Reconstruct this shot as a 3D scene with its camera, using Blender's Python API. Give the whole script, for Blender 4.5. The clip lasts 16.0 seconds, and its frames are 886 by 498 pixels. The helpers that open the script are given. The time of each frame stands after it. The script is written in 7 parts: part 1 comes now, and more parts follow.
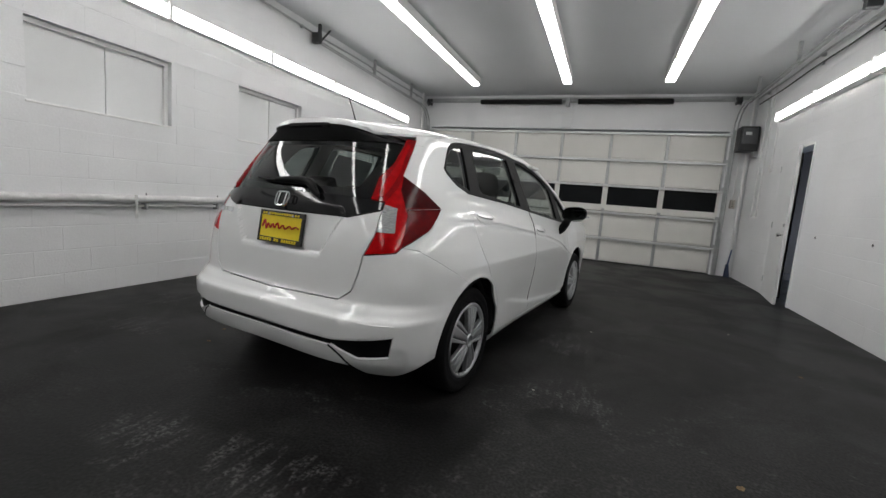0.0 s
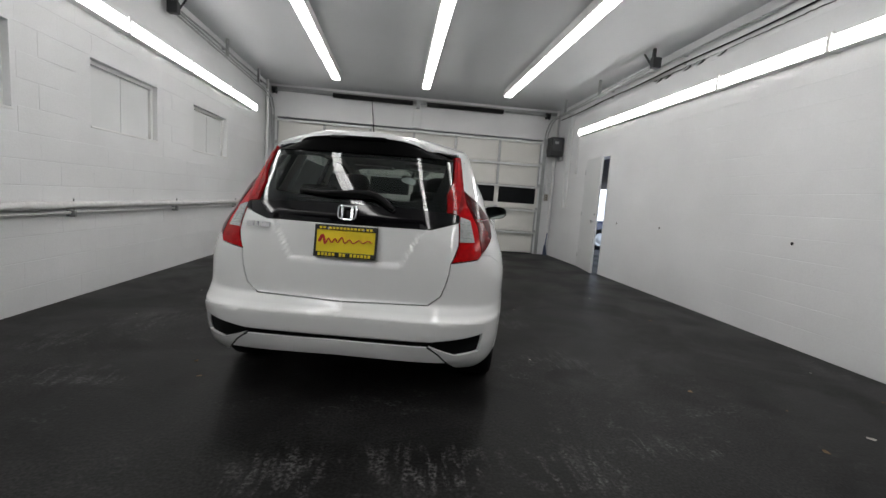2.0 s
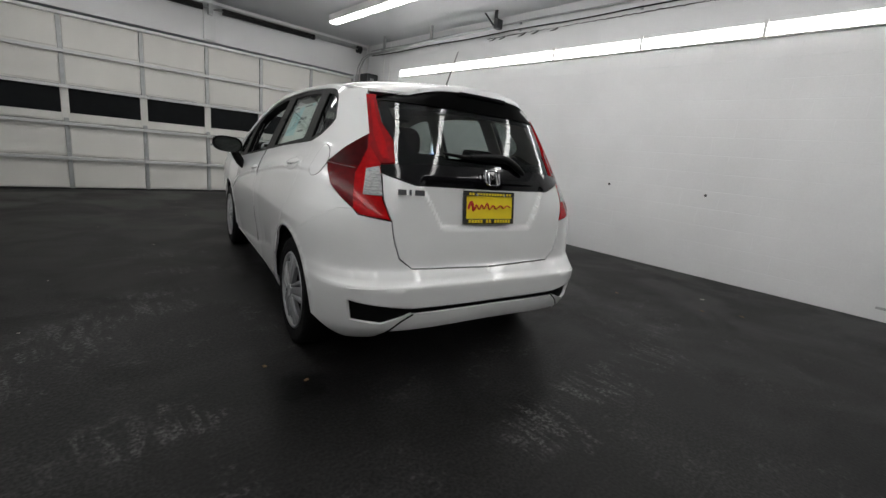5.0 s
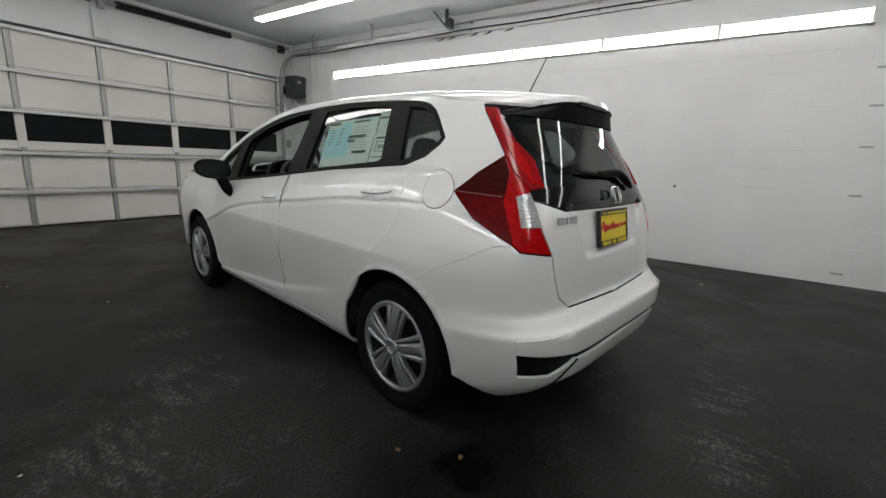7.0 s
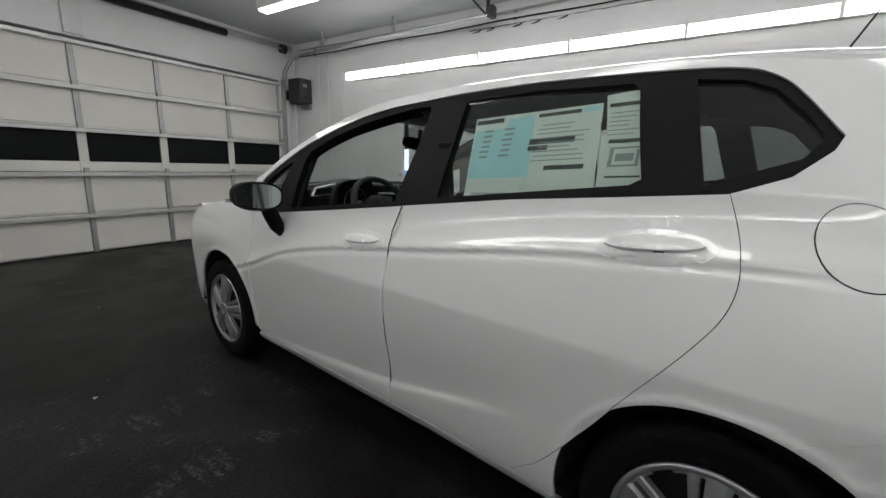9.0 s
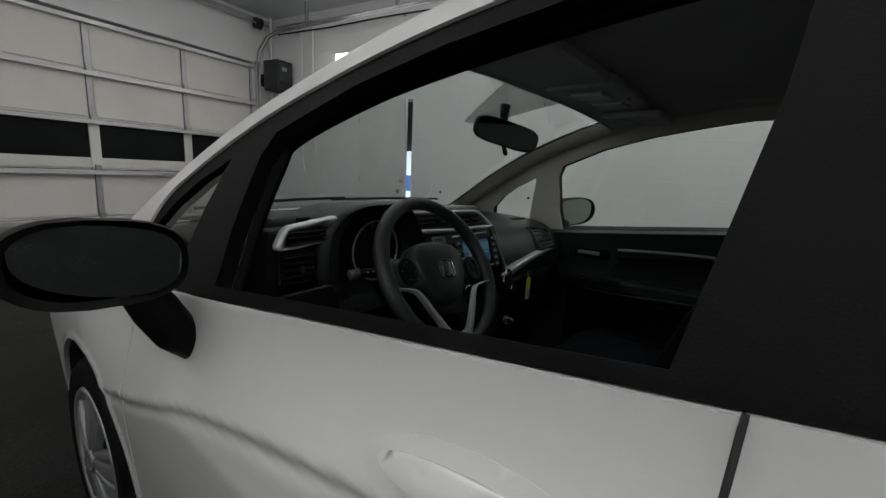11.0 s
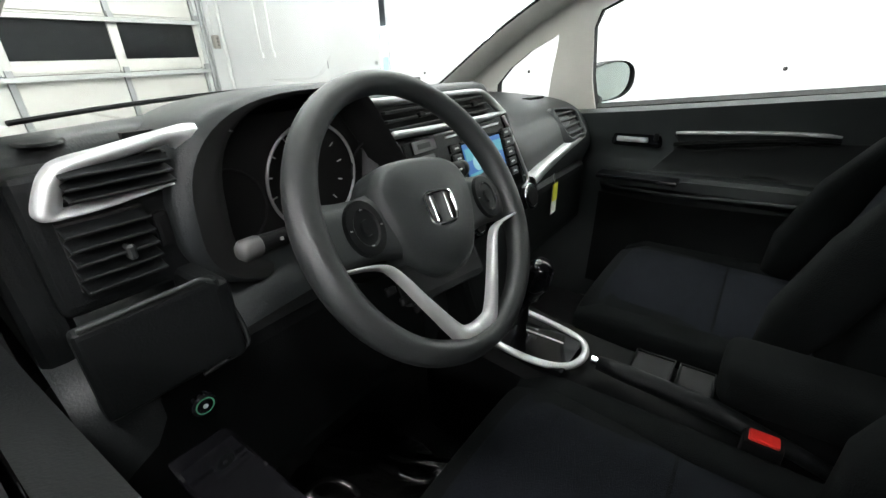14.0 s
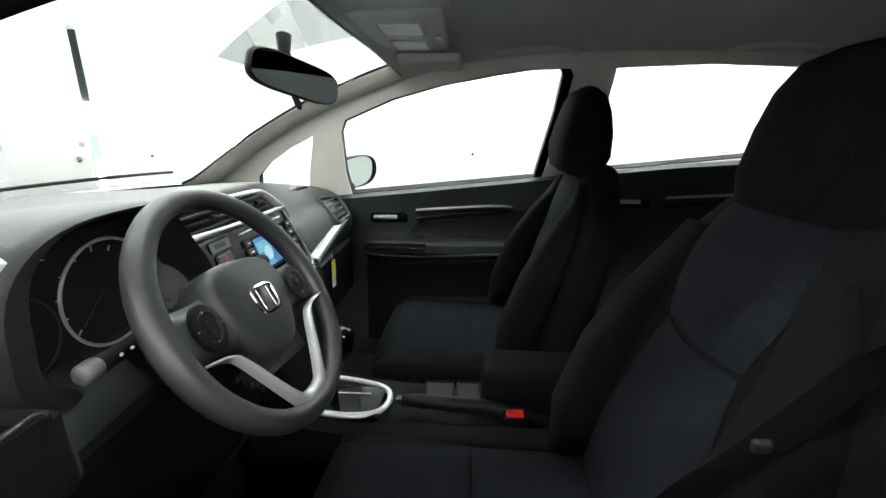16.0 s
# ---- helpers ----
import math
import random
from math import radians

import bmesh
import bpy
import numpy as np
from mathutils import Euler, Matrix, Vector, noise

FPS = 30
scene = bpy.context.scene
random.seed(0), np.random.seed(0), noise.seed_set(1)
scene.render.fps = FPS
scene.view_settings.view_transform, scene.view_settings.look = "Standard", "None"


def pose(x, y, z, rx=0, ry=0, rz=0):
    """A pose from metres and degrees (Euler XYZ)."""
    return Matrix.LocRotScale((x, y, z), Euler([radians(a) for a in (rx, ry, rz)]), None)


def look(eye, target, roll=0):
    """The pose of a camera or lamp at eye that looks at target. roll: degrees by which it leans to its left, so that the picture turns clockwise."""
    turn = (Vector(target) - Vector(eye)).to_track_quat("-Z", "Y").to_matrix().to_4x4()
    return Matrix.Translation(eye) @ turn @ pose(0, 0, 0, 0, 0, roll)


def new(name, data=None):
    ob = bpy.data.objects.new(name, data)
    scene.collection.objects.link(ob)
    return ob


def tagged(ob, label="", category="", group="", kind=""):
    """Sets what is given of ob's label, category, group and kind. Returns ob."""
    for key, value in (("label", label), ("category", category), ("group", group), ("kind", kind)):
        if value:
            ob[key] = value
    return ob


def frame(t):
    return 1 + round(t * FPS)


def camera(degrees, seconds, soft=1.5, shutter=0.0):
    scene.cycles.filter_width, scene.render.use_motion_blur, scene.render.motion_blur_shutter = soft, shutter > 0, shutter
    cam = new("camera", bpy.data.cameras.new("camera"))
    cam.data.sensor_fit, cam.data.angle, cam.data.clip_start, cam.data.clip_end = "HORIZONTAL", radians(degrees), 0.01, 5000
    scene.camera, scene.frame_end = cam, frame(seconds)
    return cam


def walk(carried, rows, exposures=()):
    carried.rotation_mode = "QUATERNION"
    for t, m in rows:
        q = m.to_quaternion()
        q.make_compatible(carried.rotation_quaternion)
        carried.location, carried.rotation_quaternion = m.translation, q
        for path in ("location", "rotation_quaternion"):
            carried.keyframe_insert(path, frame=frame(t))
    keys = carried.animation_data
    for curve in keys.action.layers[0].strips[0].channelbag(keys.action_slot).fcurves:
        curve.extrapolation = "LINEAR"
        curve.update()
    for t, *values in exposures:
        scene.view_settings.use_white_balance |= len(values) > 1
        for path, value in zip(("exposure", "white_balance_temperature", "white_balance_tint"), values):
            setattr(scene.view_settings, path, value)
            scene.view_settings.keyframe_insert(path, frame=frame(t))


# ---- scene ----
cam = camera(92.8, 16.0)
METRES, EYE, TILT, LEAN, TURN = 8.0, 1.5, 0.0, 0.0, 0.0
EXPOSURES = [(0, 0.42), (8.5, 0.37), (9.2, 0.24), (11.3, -0.1), (12.0, 0.65), (12.5, 1.45), (13.0, 1.95), (13.7, 2.5), (14.3, 2.95), (15.0, 3.42), (15.5, 3.22), (16.0, 2.9)]
PATH = [
    (0, (1.452, -2.344, 1.088), (0.759, -0.484, 0.841), 4.5),
    (0.5, (1.132, -2.526, 1.092), (0.629, -0.602, 0.874), 3.8),
    (1, (0.829, -2.706, 1.09), (0.59, -0.735, 0.844), 4.8),
    (1.5, (0.488, -2.738, 1.108), (0.51, -0.757, 0.833), 4.3),
    (2, (0.153, -2.802, 1.109), (0.382, -0.828, 0.883), 4.1),
    (2.5, (-0.197, -2.793, 1.101), (0.209, -0.85, 0.857), 3.8),
    (3, (-0.541, -2.703, 1.11), (0.096, -0.828, 0.829), 3.8),
    (3.5, (-0.895, -2.65, 1.108), (-0.039, -0.866, 0.817), 4.7),
    (4, (-1.185, -2.486, 1.108), (-0.075, -0.851, 0.8), 3.9),
    (4.2, (-1.299, -2.406, 1.103), (-0.146, -0.807, 0.768), 5.6),
    (6.3, (-2.163, -1.394, 1.13), (-0.597, -0.243, 0.66), 1.2),
    (6.5, (-2.17, -1.298, 1.141), (-0.576, -0.155, 0.749), 1.3),
    (7, (-2.193, -1.044, 1.136), (-0.565, 0.044, 0.728), 2.3),
    (7.5, (-2.22, -0.78, 1.131), (-0.54, 0.209, 0.683), 2.4),
    (8, (-2.095, -0.466, 1.133), (-0.429, 0.573, 0.752), 2.9),
    (8.5, (-1.979, -0.118, 1.141), (-0.321, 0.952, 0.815), 3.0),
    (9, (-1.829, 0.215, 1.155), (-0.153, 1.242, 0.783), 0.9),
    (9.2, (-1.743, 0.305, 1.163), (-0.094, 1.389, 0.833), 0.8),
    (11.3, (-0.834, 1.302, 1.171), (0.907, 2.214, 0.802), 2.2),
    (11.5, (-0.793, 1.34, 1.169), (0.973, 2.185, 0.759), -0.5),
    (12, (-0.639, 1.396, 1.167), (1.092, 2.235, 0.621), -0.8),
    (12.5, (-0.537, 1.413, 1.15), (1.13, 2.274, 0.458), -0.1),
    (13, (-0.511, 1.419, 1.137), (1.116, 2.294, 0.371), -0.7),
    (13.5, (-0.503, 1.426, 1.127), (1.091, 2.304, 0.298), -1.5),
    (14, (-0.504, 1.434, 1.127), (1.097, 2.289, 0.288), -1.9),
    (14.5, (-0.545, 1.461, 1.144), (1.201, 2.034, 0.353), -2.0),
    (15, (-0.595, 1.467, 1.161), (1.27, 1.711, 0.482), -2.1),
    (15.5, (-0.633, 1.466, 1.177), (1.271, 1.412, 0.568), -0.4),
    (16, (-0.665, 1.464, 1.192), (1.25, 1.279, 0.649), 0.0),
]
walk(cam, [(t, look(eye, target, roll)) for t, eye, target, roll in PATH], EXPOSURES)

# ---- light and exposure ----
world = bpy.data.worlds.new("world")
scene.world = world
world.use_nodes = True
world.node_tree.nodes["Background"].inputs[0].default_value = (0.02, 0.021, 0.023, 1)
world.node_tree.nodes["Background"].inputs[1].default_value = 0.3
TUBE = 8.3


# ---- materials ----
def mat(name, color, rough=0.5, metal=0.0, var=0.0, scale=6.0, bump=0.0, bscale=60.0, coat=0.0, spec=0.5, rvar=0.0, stretch=(1, 1, 1), world_space=False):
    """A principled material with colour and roughness varied at two scales and a fine relief."""
    m = bpy.data.materials.new(name)
    m.use_nodes = True
    nt = m.node_tree
    n, l = nt.nodes, nt.links
    b = n["Principled BSDF"]
    b.inputs["Base Color"].default_value = (*color, 1)
    b.inputs["Roughness"].default_value = rough
    b.inputs["Metallic"].default_value = metal
    b.inputs["Coat Weight"].default_value = coat
    b.inputs["Coat Roughness"].default_value = 0.04
    b.inputs["Specular IOR Level"].default_value = spec
    if var or bump or rvar:
        co = n.new("ShaderNodeTexCoord")
        mp = n.new("ShaderNodeMapping")
        mp.inputs["Scale"].default_value = stretch
        l.new(n.new("ShaderNodeNewGeometry").outputs["Position"] if world_space else co.outputs["Object"], mp.inputs["Vector"])
        big = n.new("ShaderNodeTexNoise")
        big.inputs["Scale"].default_value = scale
        big.inputs["Detail"].default_value = 6
        l.new(mp.outputs[0], big.inputs["Vector"])
        fine = n.new("ShaderNodeTexNoise")
        fine.inputs["Scale"].default_value = bscale
        fine.inputs["Detail"].default_value = 3
        l.new(mp.outputs[0], fine.inputs["Vector"])
        if var:
            mixn = n.new("ShaderNodeMath")
            mixn.operation = "MULTIPLY_ADD"
            mixn.inputs[1].default_value, mixn.inputs[2].default_value = 0.35, 0.0
            l.new(fine.outputs[0], mixn.inputs[0])
            add = n.new("ShaderNodeMath")
            add.operation = "ADD"
            l.new(big.outputs[0], add.inputs[0])
            l.new(mixn.outputs[0], add.inputs[1])
            rng = n.new("ShaderNodeMapRange")
            rng.inputs["From Min"].default_value, rng.inputs["From Max"].default_value = 0.4, 0.95
            rng.inputs["To Min"].default_value, rng.inputs["To Max"].default_value = 1 - var, 1 + var
            l.new(add.outputs[0], rng.inputs["Value"])
            mul = n.new("ShaderNodeVectorMath")
            mul.operation = "SCALE"
            mul.inputs[0].default_value = color
            l.new(rng.outputs[0], mul.inputs["Scale"])
            l.new(mul.outputs[0], b.inputs["Base Color"])
        if rvar:
            rr = n.new("ShaderNodeMapRange")
            rr.inputs["From Min"].default_value, rr.inputs["From Max"].default_value = 0.3, 0.7
            rr.inputs["To Min"].default_value, rr.inputs["To Max"].default_value = max(0.02, rough - rvar), min(1, rough + rvar)
            l.new(big.outputs[0], rr.inputs["Value"])
            l.new(rr.outputs[0], b.inputs["Roughness"])
        if bump:
            bp = n.new("ShaderNodeBump")
            bp.inputs["Strength"].default_value = min(1.0, bump)
            bp.inputs["Distance"].default_value = 0.01 * max(1.0, bump)
            l.new(fine.outputs[0], bp.inputs["Height"])
            l.new(bp.outputs[0], b.inputs["Normal"])
    return m


def glow(name, color, strength):
    m = bpy.data.materials.new(name)
    m.use_nodes = True
    b = m.node_tree.nodes["Principled BSDF"]
    b.inputs["Base Color"].default_value = (*color, 1)
    b.inputs["Emission Color"].default_value = (*color, 1)
    b.inputs["Emission Strength"].default_value = strength
    return m


def glass(name, tint, clear):
    """Thin pane: mostly see-through, tinted, with a mirror sheen."""
    m = bpy.data.materials.new(name)
    m.use_nodes = True
    nt = m.node_tree
    nt.nodes.clear()
    o = nt.nodes.new("ShaderNodeOutputMaterial")
    t = nt.nodes.new("ShaderNodeBsdfTransparent")
    t.inputs[0].default_value = (*[c * clear for c in tint], 1)
    g = nt.nodes.new("ShaderNodeBsdfGlossy")
    g.inputs["Roughness"].default_value = 0.01
    lw = nt.nodes.new("ShaderNodeLayerWeight")
    pw = nt.nodes.new("ShaderNodeMath")
    pw.operation, pw.inputs[1].default_value = "POWER", 4.5
    nt.links.new(lw.outputs["Facing"], pw.inputs[0])
    f = nt.nodes.new("ShaderNodeMath")
    f.operation, f.inputs[1].default_value, f.inputs[2].default_value = "MULTIPLY_ADD", 0.9, 0.06
    nt.links.new(pw.outputs[0], f.inputs[0])
    lw.inputs[0].default_value = 0.5
    x = nt.nodes.new("ShaderNodeMixShader")
    nt.links.new(f.outputs[0], x.inputs[0])
    nt.links.new(t.outputs[0], x.inputs[1])
    nt.links.new(g.outputs[0], x.inputs[2])
    nt.links.new(x.outputs[0], o.inputs[0])
    return m


def floor_mat():
    """Near-black sealed concrete: blotches, grey scuffs, oil spots, worn sheen."""
    m = mat("floor_sealed", (0.022, 0.022, 0.023), 0.5)
    nt = m.node_tree
    n, l = nt.nodes, nt.links
    b = n["Principled BSDF"]
    co = n.new("ShaderNodeTexCoord")

    def noi(scale, detail, stretch=(1, 1, 1), dist=0.0):
        mp = n.new("ShaderNodeMapping")
        mp.inputs["Scale"].default_value = stretch
        l.new(co.outputs["Object"], mp.inputs["Vector"])
        t = n.new("ShaderNodeTexNoise")
        t.inputs["Scale"].default_value, t.inputs["Detail"].default_value, t.inputs["Distortion"].default_value = scale, detail, dist
        l.new(mp.outputs[0], t.inputs["Vector"])
        return t.outputs[0]

    def ramp(v, a, c, lo, hi):
        r = n.new("ShaderNodeMapRange")
        r.interpolation_type = "SMOOTHSTEP"
        for k, val in zip(("From Min", "From Max", "To Min", "To Max"), (a, c, lo, hi)):
            r.inputs[k].default_value = val
        l.new(v, r.inputs["Value"])
        return r.outputs[0]

    def mth(op, p, q):
        k = n.new("ShaderNodeMath")
        k.operation = op
        l.new(p, k.inputs[0])
        if isinstance(q, float):
            k.inputs[1].default_value = q
        else:
            l.new(q, k.inputs[1])
        return k.outputs[0]

    base = ramp(noi(1.3, 8, dist=0.8), 0.32, 0.68, 0.0075, 0.0215)
    grit = ramp(noi(75, 6), 0.3, 0.75, 0.55, 1.5)
    patches = ramp(noi(1.5, 6, dist=1.2), 0.48, 0.68, 0.0, 1.0)
    streak = ramp(noi(7, 8, (1, 1.8, 1), 0.9), 0.46, 0.66, 0.0, 1.0)
    scuff = mth("MULTIPLY", mth("MULTIPLY", patches, streak), ramp(noi(45, 6), 0.42, 0.72, 0.0, 0.055))
    wear = noi(9, 7, (1, 1, 1), 0.5)

    def spot(cx, cy, sx, sy):
        """Ragged soft-edged patch round one place on the floor."""
        mp = n.new("ShaderNodeMapping")
        mp.vector_type = "TEXTURE"
        mp.inputs["Location"].default_value = (cx, cy, 0)
        mp.inputs["Scale"].default_value = (sx, sy, 1)
        l.new(co.outputs["Object"], mp.inputs["Vector"])
        flat = n.new("ShaderNodeVectorMath")
        flat.operation = "MULTIPLY"
        flat.inputs[1].default_value = (1, 1, 0)
        l.new(mp.outputs[0], flat.inputs[0])
        ln = n.new("ShaderNodeVectorMath")
        ln.operation = "LENGTH"
        l.new(flat.outputs[0], ln.inputs[0])
        edge = mth("ADD", ln.outputs["Value"], ramp(wear, 0.3, 0.7, -0.35, 0.35))
        return ramp(edge, 0.55, 1.1, 1.0, 0.0)

    prints = spot(-0.24, -1.2, 0.24, 0.2)
    for c in ((-1.78, 0.7, 0.25, 0.35), (-1.02, 1.75, 0.28, 0.10), (-1.25, 1.25, 0.30, 0.10), (-1.45, 0.95, 0.35, 0.16), (-1.55, -0.35, 0.28, 0.16), (-1.0, 2.3, 0.30, 0.10), (-2.05, 0.25, 0.2, 0.3), (0.35, -1.15, 0.35, 0.2), (1.55, -1.0, 0.3, 0.12), (1.0, -1.2, 0.25, 0.18), (1.45, 0.1, 0.2, 0.3), (1.25, 1.1, 0.2, 0.3)):
        prints = mth("MAXIMUM", prints, spot(*c))
    tread = ramp(noi(11, 6, (2.2, 0.5, 1), 0.6), 0.44, 0.62, 0.0, 1.0)
    scuff = mth("ADD", scuff, mth("MULTIPLY", mth("MULTIPLY", prints, tread), ramp(noi(60, 5), 0.38, 0.72, 0.0, 0.075)))
    oil = spot(-0.96, -0.36, 0.13, 0.14)
    val = mth("ADD", mth("MULTIPLY", base, grit), scuff)
    val = mth("MULTIPLY", val, ramp(oil, 0.0, 1.0, 1.0, 0.3))
    vor = n.new("ShaderNodeTexVoronoi")
    vor.feature = "DISTANCE_TO_EDGE"
    vor.inputs["Scale"].default_value = 0.42
    wob = n.new("ShaderNodeVectorMath")
    wob.operation = "MULTIPLY_ADD"
    wn = n.new("ShaderNodeTexNoise")
    wn.inputs["Scale"].default_value, wn.inputs["Detail"].default_value = 1.6, 8
    l.new(co.outputs["Object"], wn.inputs["Vector"])
    l.new(wn.outputs["Color"], wob.inputs[0])
    wob.inputs[1].default_value = (0.9, 0.9, 0)
    l.new(co.outputs["Object"], wob.inputs[2])
    l.new(wob.outputs[0], vor.inputs["Vector"])
    crack = ramp(vor.outputs["Distance"], 0.0, 0.006, 0.8, 1.0)
    val = mth("MULTIPLY", val, crack)
    oil = ramp(noi(1.1, 2, dist=0.2), 0.66, 0.74, 1.0, 0.45)
    val = mth("MULTIPLY", val, oil)
    comb = n.new("ShaderNodeVectorMath")
    comb.operation = "SCALE"
    comb.inputs[0].default_value = (1.0, 0.985, 0.985)
    l.new(val, comb.inputs["Scale"])
    l.new(comb.outputs[0], b.inputs["Base Color"])
    l.new(ramp(noi(1.3, 5, dist=0.5), 0.35, 0.7, 0.36, 0.55), b.inputs["Roughness"])
    bp = n.new("ShaderNodeBump")
    bp.inputs["Strength"].default_value, bp.inputs["Distance"].default_value = 0.16, 0.006
    l.new(noi(55, 8), bp.inputs["Height"])
    l.new(bp.outputs[0], b.inputs["Normal"])
    b.inputs["Specular IOR Level"].default_value = 0.085
    return m


M_FLOOR = floor_mat()
M_WALL = mat("painted_block_white", (0.74, 0.745, 0.75), 0.5, var=0.07, scale=1.1, bump=0.14, bscale=70, world_space=True)
M_ENDWALL = mat("unseen_end_wall_grey", (0.10, 0.10, 0.105), 0.7, var=0.1, scale=1.5)
M_PLY = mat("painted_board_white", (0.70, 0.71, 0.71), 0.45, var=0.04, scale=2.0)
M_CEIL = mat("ceiling_paint", (0.56, 0.575, 0.585), 0.5, var=0.04, scale=0.8, bump=0.05, bscale=30)
M_TUBE = glow("fluorescent_lens", (1.0, 0.985, 0.972), TUBE)
M_FIX = mat("white_enamel", (0.75, 0.75, 0.74), 0.4, var=0.04)
M_GDOOR = mat("door_panel_white", (0.70, 0.69, 0.65), 0.45, var=0.05, scale=2)
M_STEEL = mat("galvanised_steel", (0.42, 0.43, 0.43), 0.45, 0.8, var=0.15, scale=9)
M_STRUT = mat("bright_galvanised", (0.60, 0.61, 0.60), 0.42, 0.45, var=0.1, scale=7)
M_DARKMET = mat("dark_grey_metal", (0.034, 0.036, 0.038), 0.5, 0.3, var=0.2)
M_BLACKRUB = mat("black_rubber", (0.012, 0.012, 0.013), 0.65, var=0.2, bump=0.2)
M_DARKWIN = mat("night_window", (0.006, 0.007, 0.008), 0.35, var=0.5, scale=3, spec=0.12)
M_SPRING = mat("oiled_spring", (0.02, 0.02, 0.02), 0.5, 0.4, var=0.2)


# ---- mesh helpers ----
def mesh_ob(name, bm, material, parent=None, label="", smooth=False, recalc=True):
    if recalc:
        bmesh.ops.recalc_face_normals(bm, faces=bm.faces)
    me = bpy.data.meshes.new(name)
    lay = bm.verts.layers.float_vector.get("skin_normal")
    nrm = [tuple(v[lay]) for v in bm.verts] if lay else None
    bm.to_mesh(me)
    bm.free()
    for m in material if isinstance(material, (list, tuple)) else [material]:
        me.materials.append(m)
    if smooth:
        me.polygons.foreach_set("use_smooth", [True] * len(me.polygons))
        if nrm:
            me.normals_split_custom_set_from_vertices(nrm)
    ob = new(name, me)
    if parent:
        ob.parent = parent
    if label:
        ob["label"] = label
    return ob


def part(name, bm, material, parent, label="", smooth=False, recalc=True):
    return mesh_ob(name, bm, material, parent, label, smooth, recalc)


def box(bm, x0, x1, y0, y1, z0, z1, bev=0.0, seg=2):
    r = bmesh.ops.create_cube(bm, size=1)
    vs = r["verts"]
    for v in vs:
        v.co = Vector(((x0 + x1) / 2 + v.co.x * (x1 - x0), (y0 + y1) / 2 + v.co.y * (y1 - y0), (z0 + z1) / 2 + v.co.z * (z1 - z0)))
    if bev:
        es = list({e for v in vs for e in v.link_edges})
        bmesh.ops.bevel(bm, geom=es, offset=bev, segments=seg, affect="EDGES", profile=0.6)
    return bm


def bx(x0, x1, y0, y1, z0, z1, bev=0.0, seg=2):
    return box(bmesh.new(), x0, x1, y0, y1, z0, z1, bev, seg)


def tube(bm, pts, r, n=10, closed=False, flat=1.0):
    """A round bar along points; r may be a list of radii."""
    pts = [Vector(p) for p in pts]
    rs = r if isinstance(r, (list, tuple)) else [r] * len(pts)
    rings, up = [], Vector((0.13, 0.21, 0.97))
    N = len(pts)
    prev = None
    for i, p in enumerate(pts):
        a = pts[(i - 1) % N] if closed or i > 0 else p
        b = pts[(i + 1) % N] if closed or i < N - 1 else p
        t = (b - a).normalized()
        if prev is None:
            u = t.cross(up).normalized()
        else:
            u = (prev - t * prev.dot(t)).normalized()
        prev = u
        w = t.cross(u)
        rings.append([bm.verts.new(p + (u * math.cos(k * math.tau / n) + w * math.sin(k * math.tau / n) * flat) * rs[i]) for k in range(n)])
    for i in range(N if closed else N - 1):
        A, B = rings[i], rings[(i + 1) % N]
        sh = 0
        if closed and i == N - 1:
            sh = min(range(n), key=lambda s: sum((A[k].co - B[(k + s) % n].co).length for k in range(n)))
        for k in range(n):
            bm.faces.new((A[k], A[(k + 1) % n], B[(k + 1 + sh) % n], B[(k + sh) % n]))
    if not closed:
        bm.faces.new(rings[0][::-1])
        bm.faces.new(rings[-1])
    return bm


def cyl(bm, p0, p1, r0, r1=None, n=24):
    return tube(bm, [p0, p1], [r0, r0 if r1 is None else r1], n)


def lathe(bm, profile, n, m=None):
    """Turns (radius, height) pairs round the local z axis; m places it."""
    m = m or Matrix.Identity(4)
    rings = []
    for r, h in profile:
        if r < 1e-5:
            rings.append([bm.verts.new(m @ Vector((0, 0, h)))])
        else:
            rings.append([bm.verts.new(m @ Vector((r * math.cos(k * math.tau / n), r * math.sin(k * math.tau / n), h))) for k in range(n)])
    for A, B in zip(rings, rings[1:]):
        for k in range(n):
            a, b, c, d = A[k % len(A)], A[(k + 1) % len(A)], B[(k + 1) % len(B)], B[k % len(B)]
            q = []
            for v in (a, b, c, d):
                if v not in q:
                    q.append(v)
            if len(q) > 2:
                bm.faces.new(q)
    return bm


def thing(name, label, category, group="", kind="", at=(0, 0, 0)):
    e = new(name)
    e.location = at
    return tagged(e, label, category, group, kind)


# ---- the room ----
XL, XR, YB, YG, ZC = -2.72, 3.81, -6.6, 6.97, 3.36
tagged(mesh_ob("floor", bx(XL - 0.3, XR + 3.2, YB - 0.3, YG + 0.6, -0.12, 0.0), M_FLOOR), "near-black sealed concrete floor with grey scuffs and oil spots", "floor", kind="structure")
tagged(mesh_ob("ceiling", bx(XL - 0.3, XR + 0.3, YB - 0.3, YG + 0.6, ZC, ZC + 0.15), M_CEIL), "pale grey painted smooth ceiling of the garage", "ceiling", kind="structure")


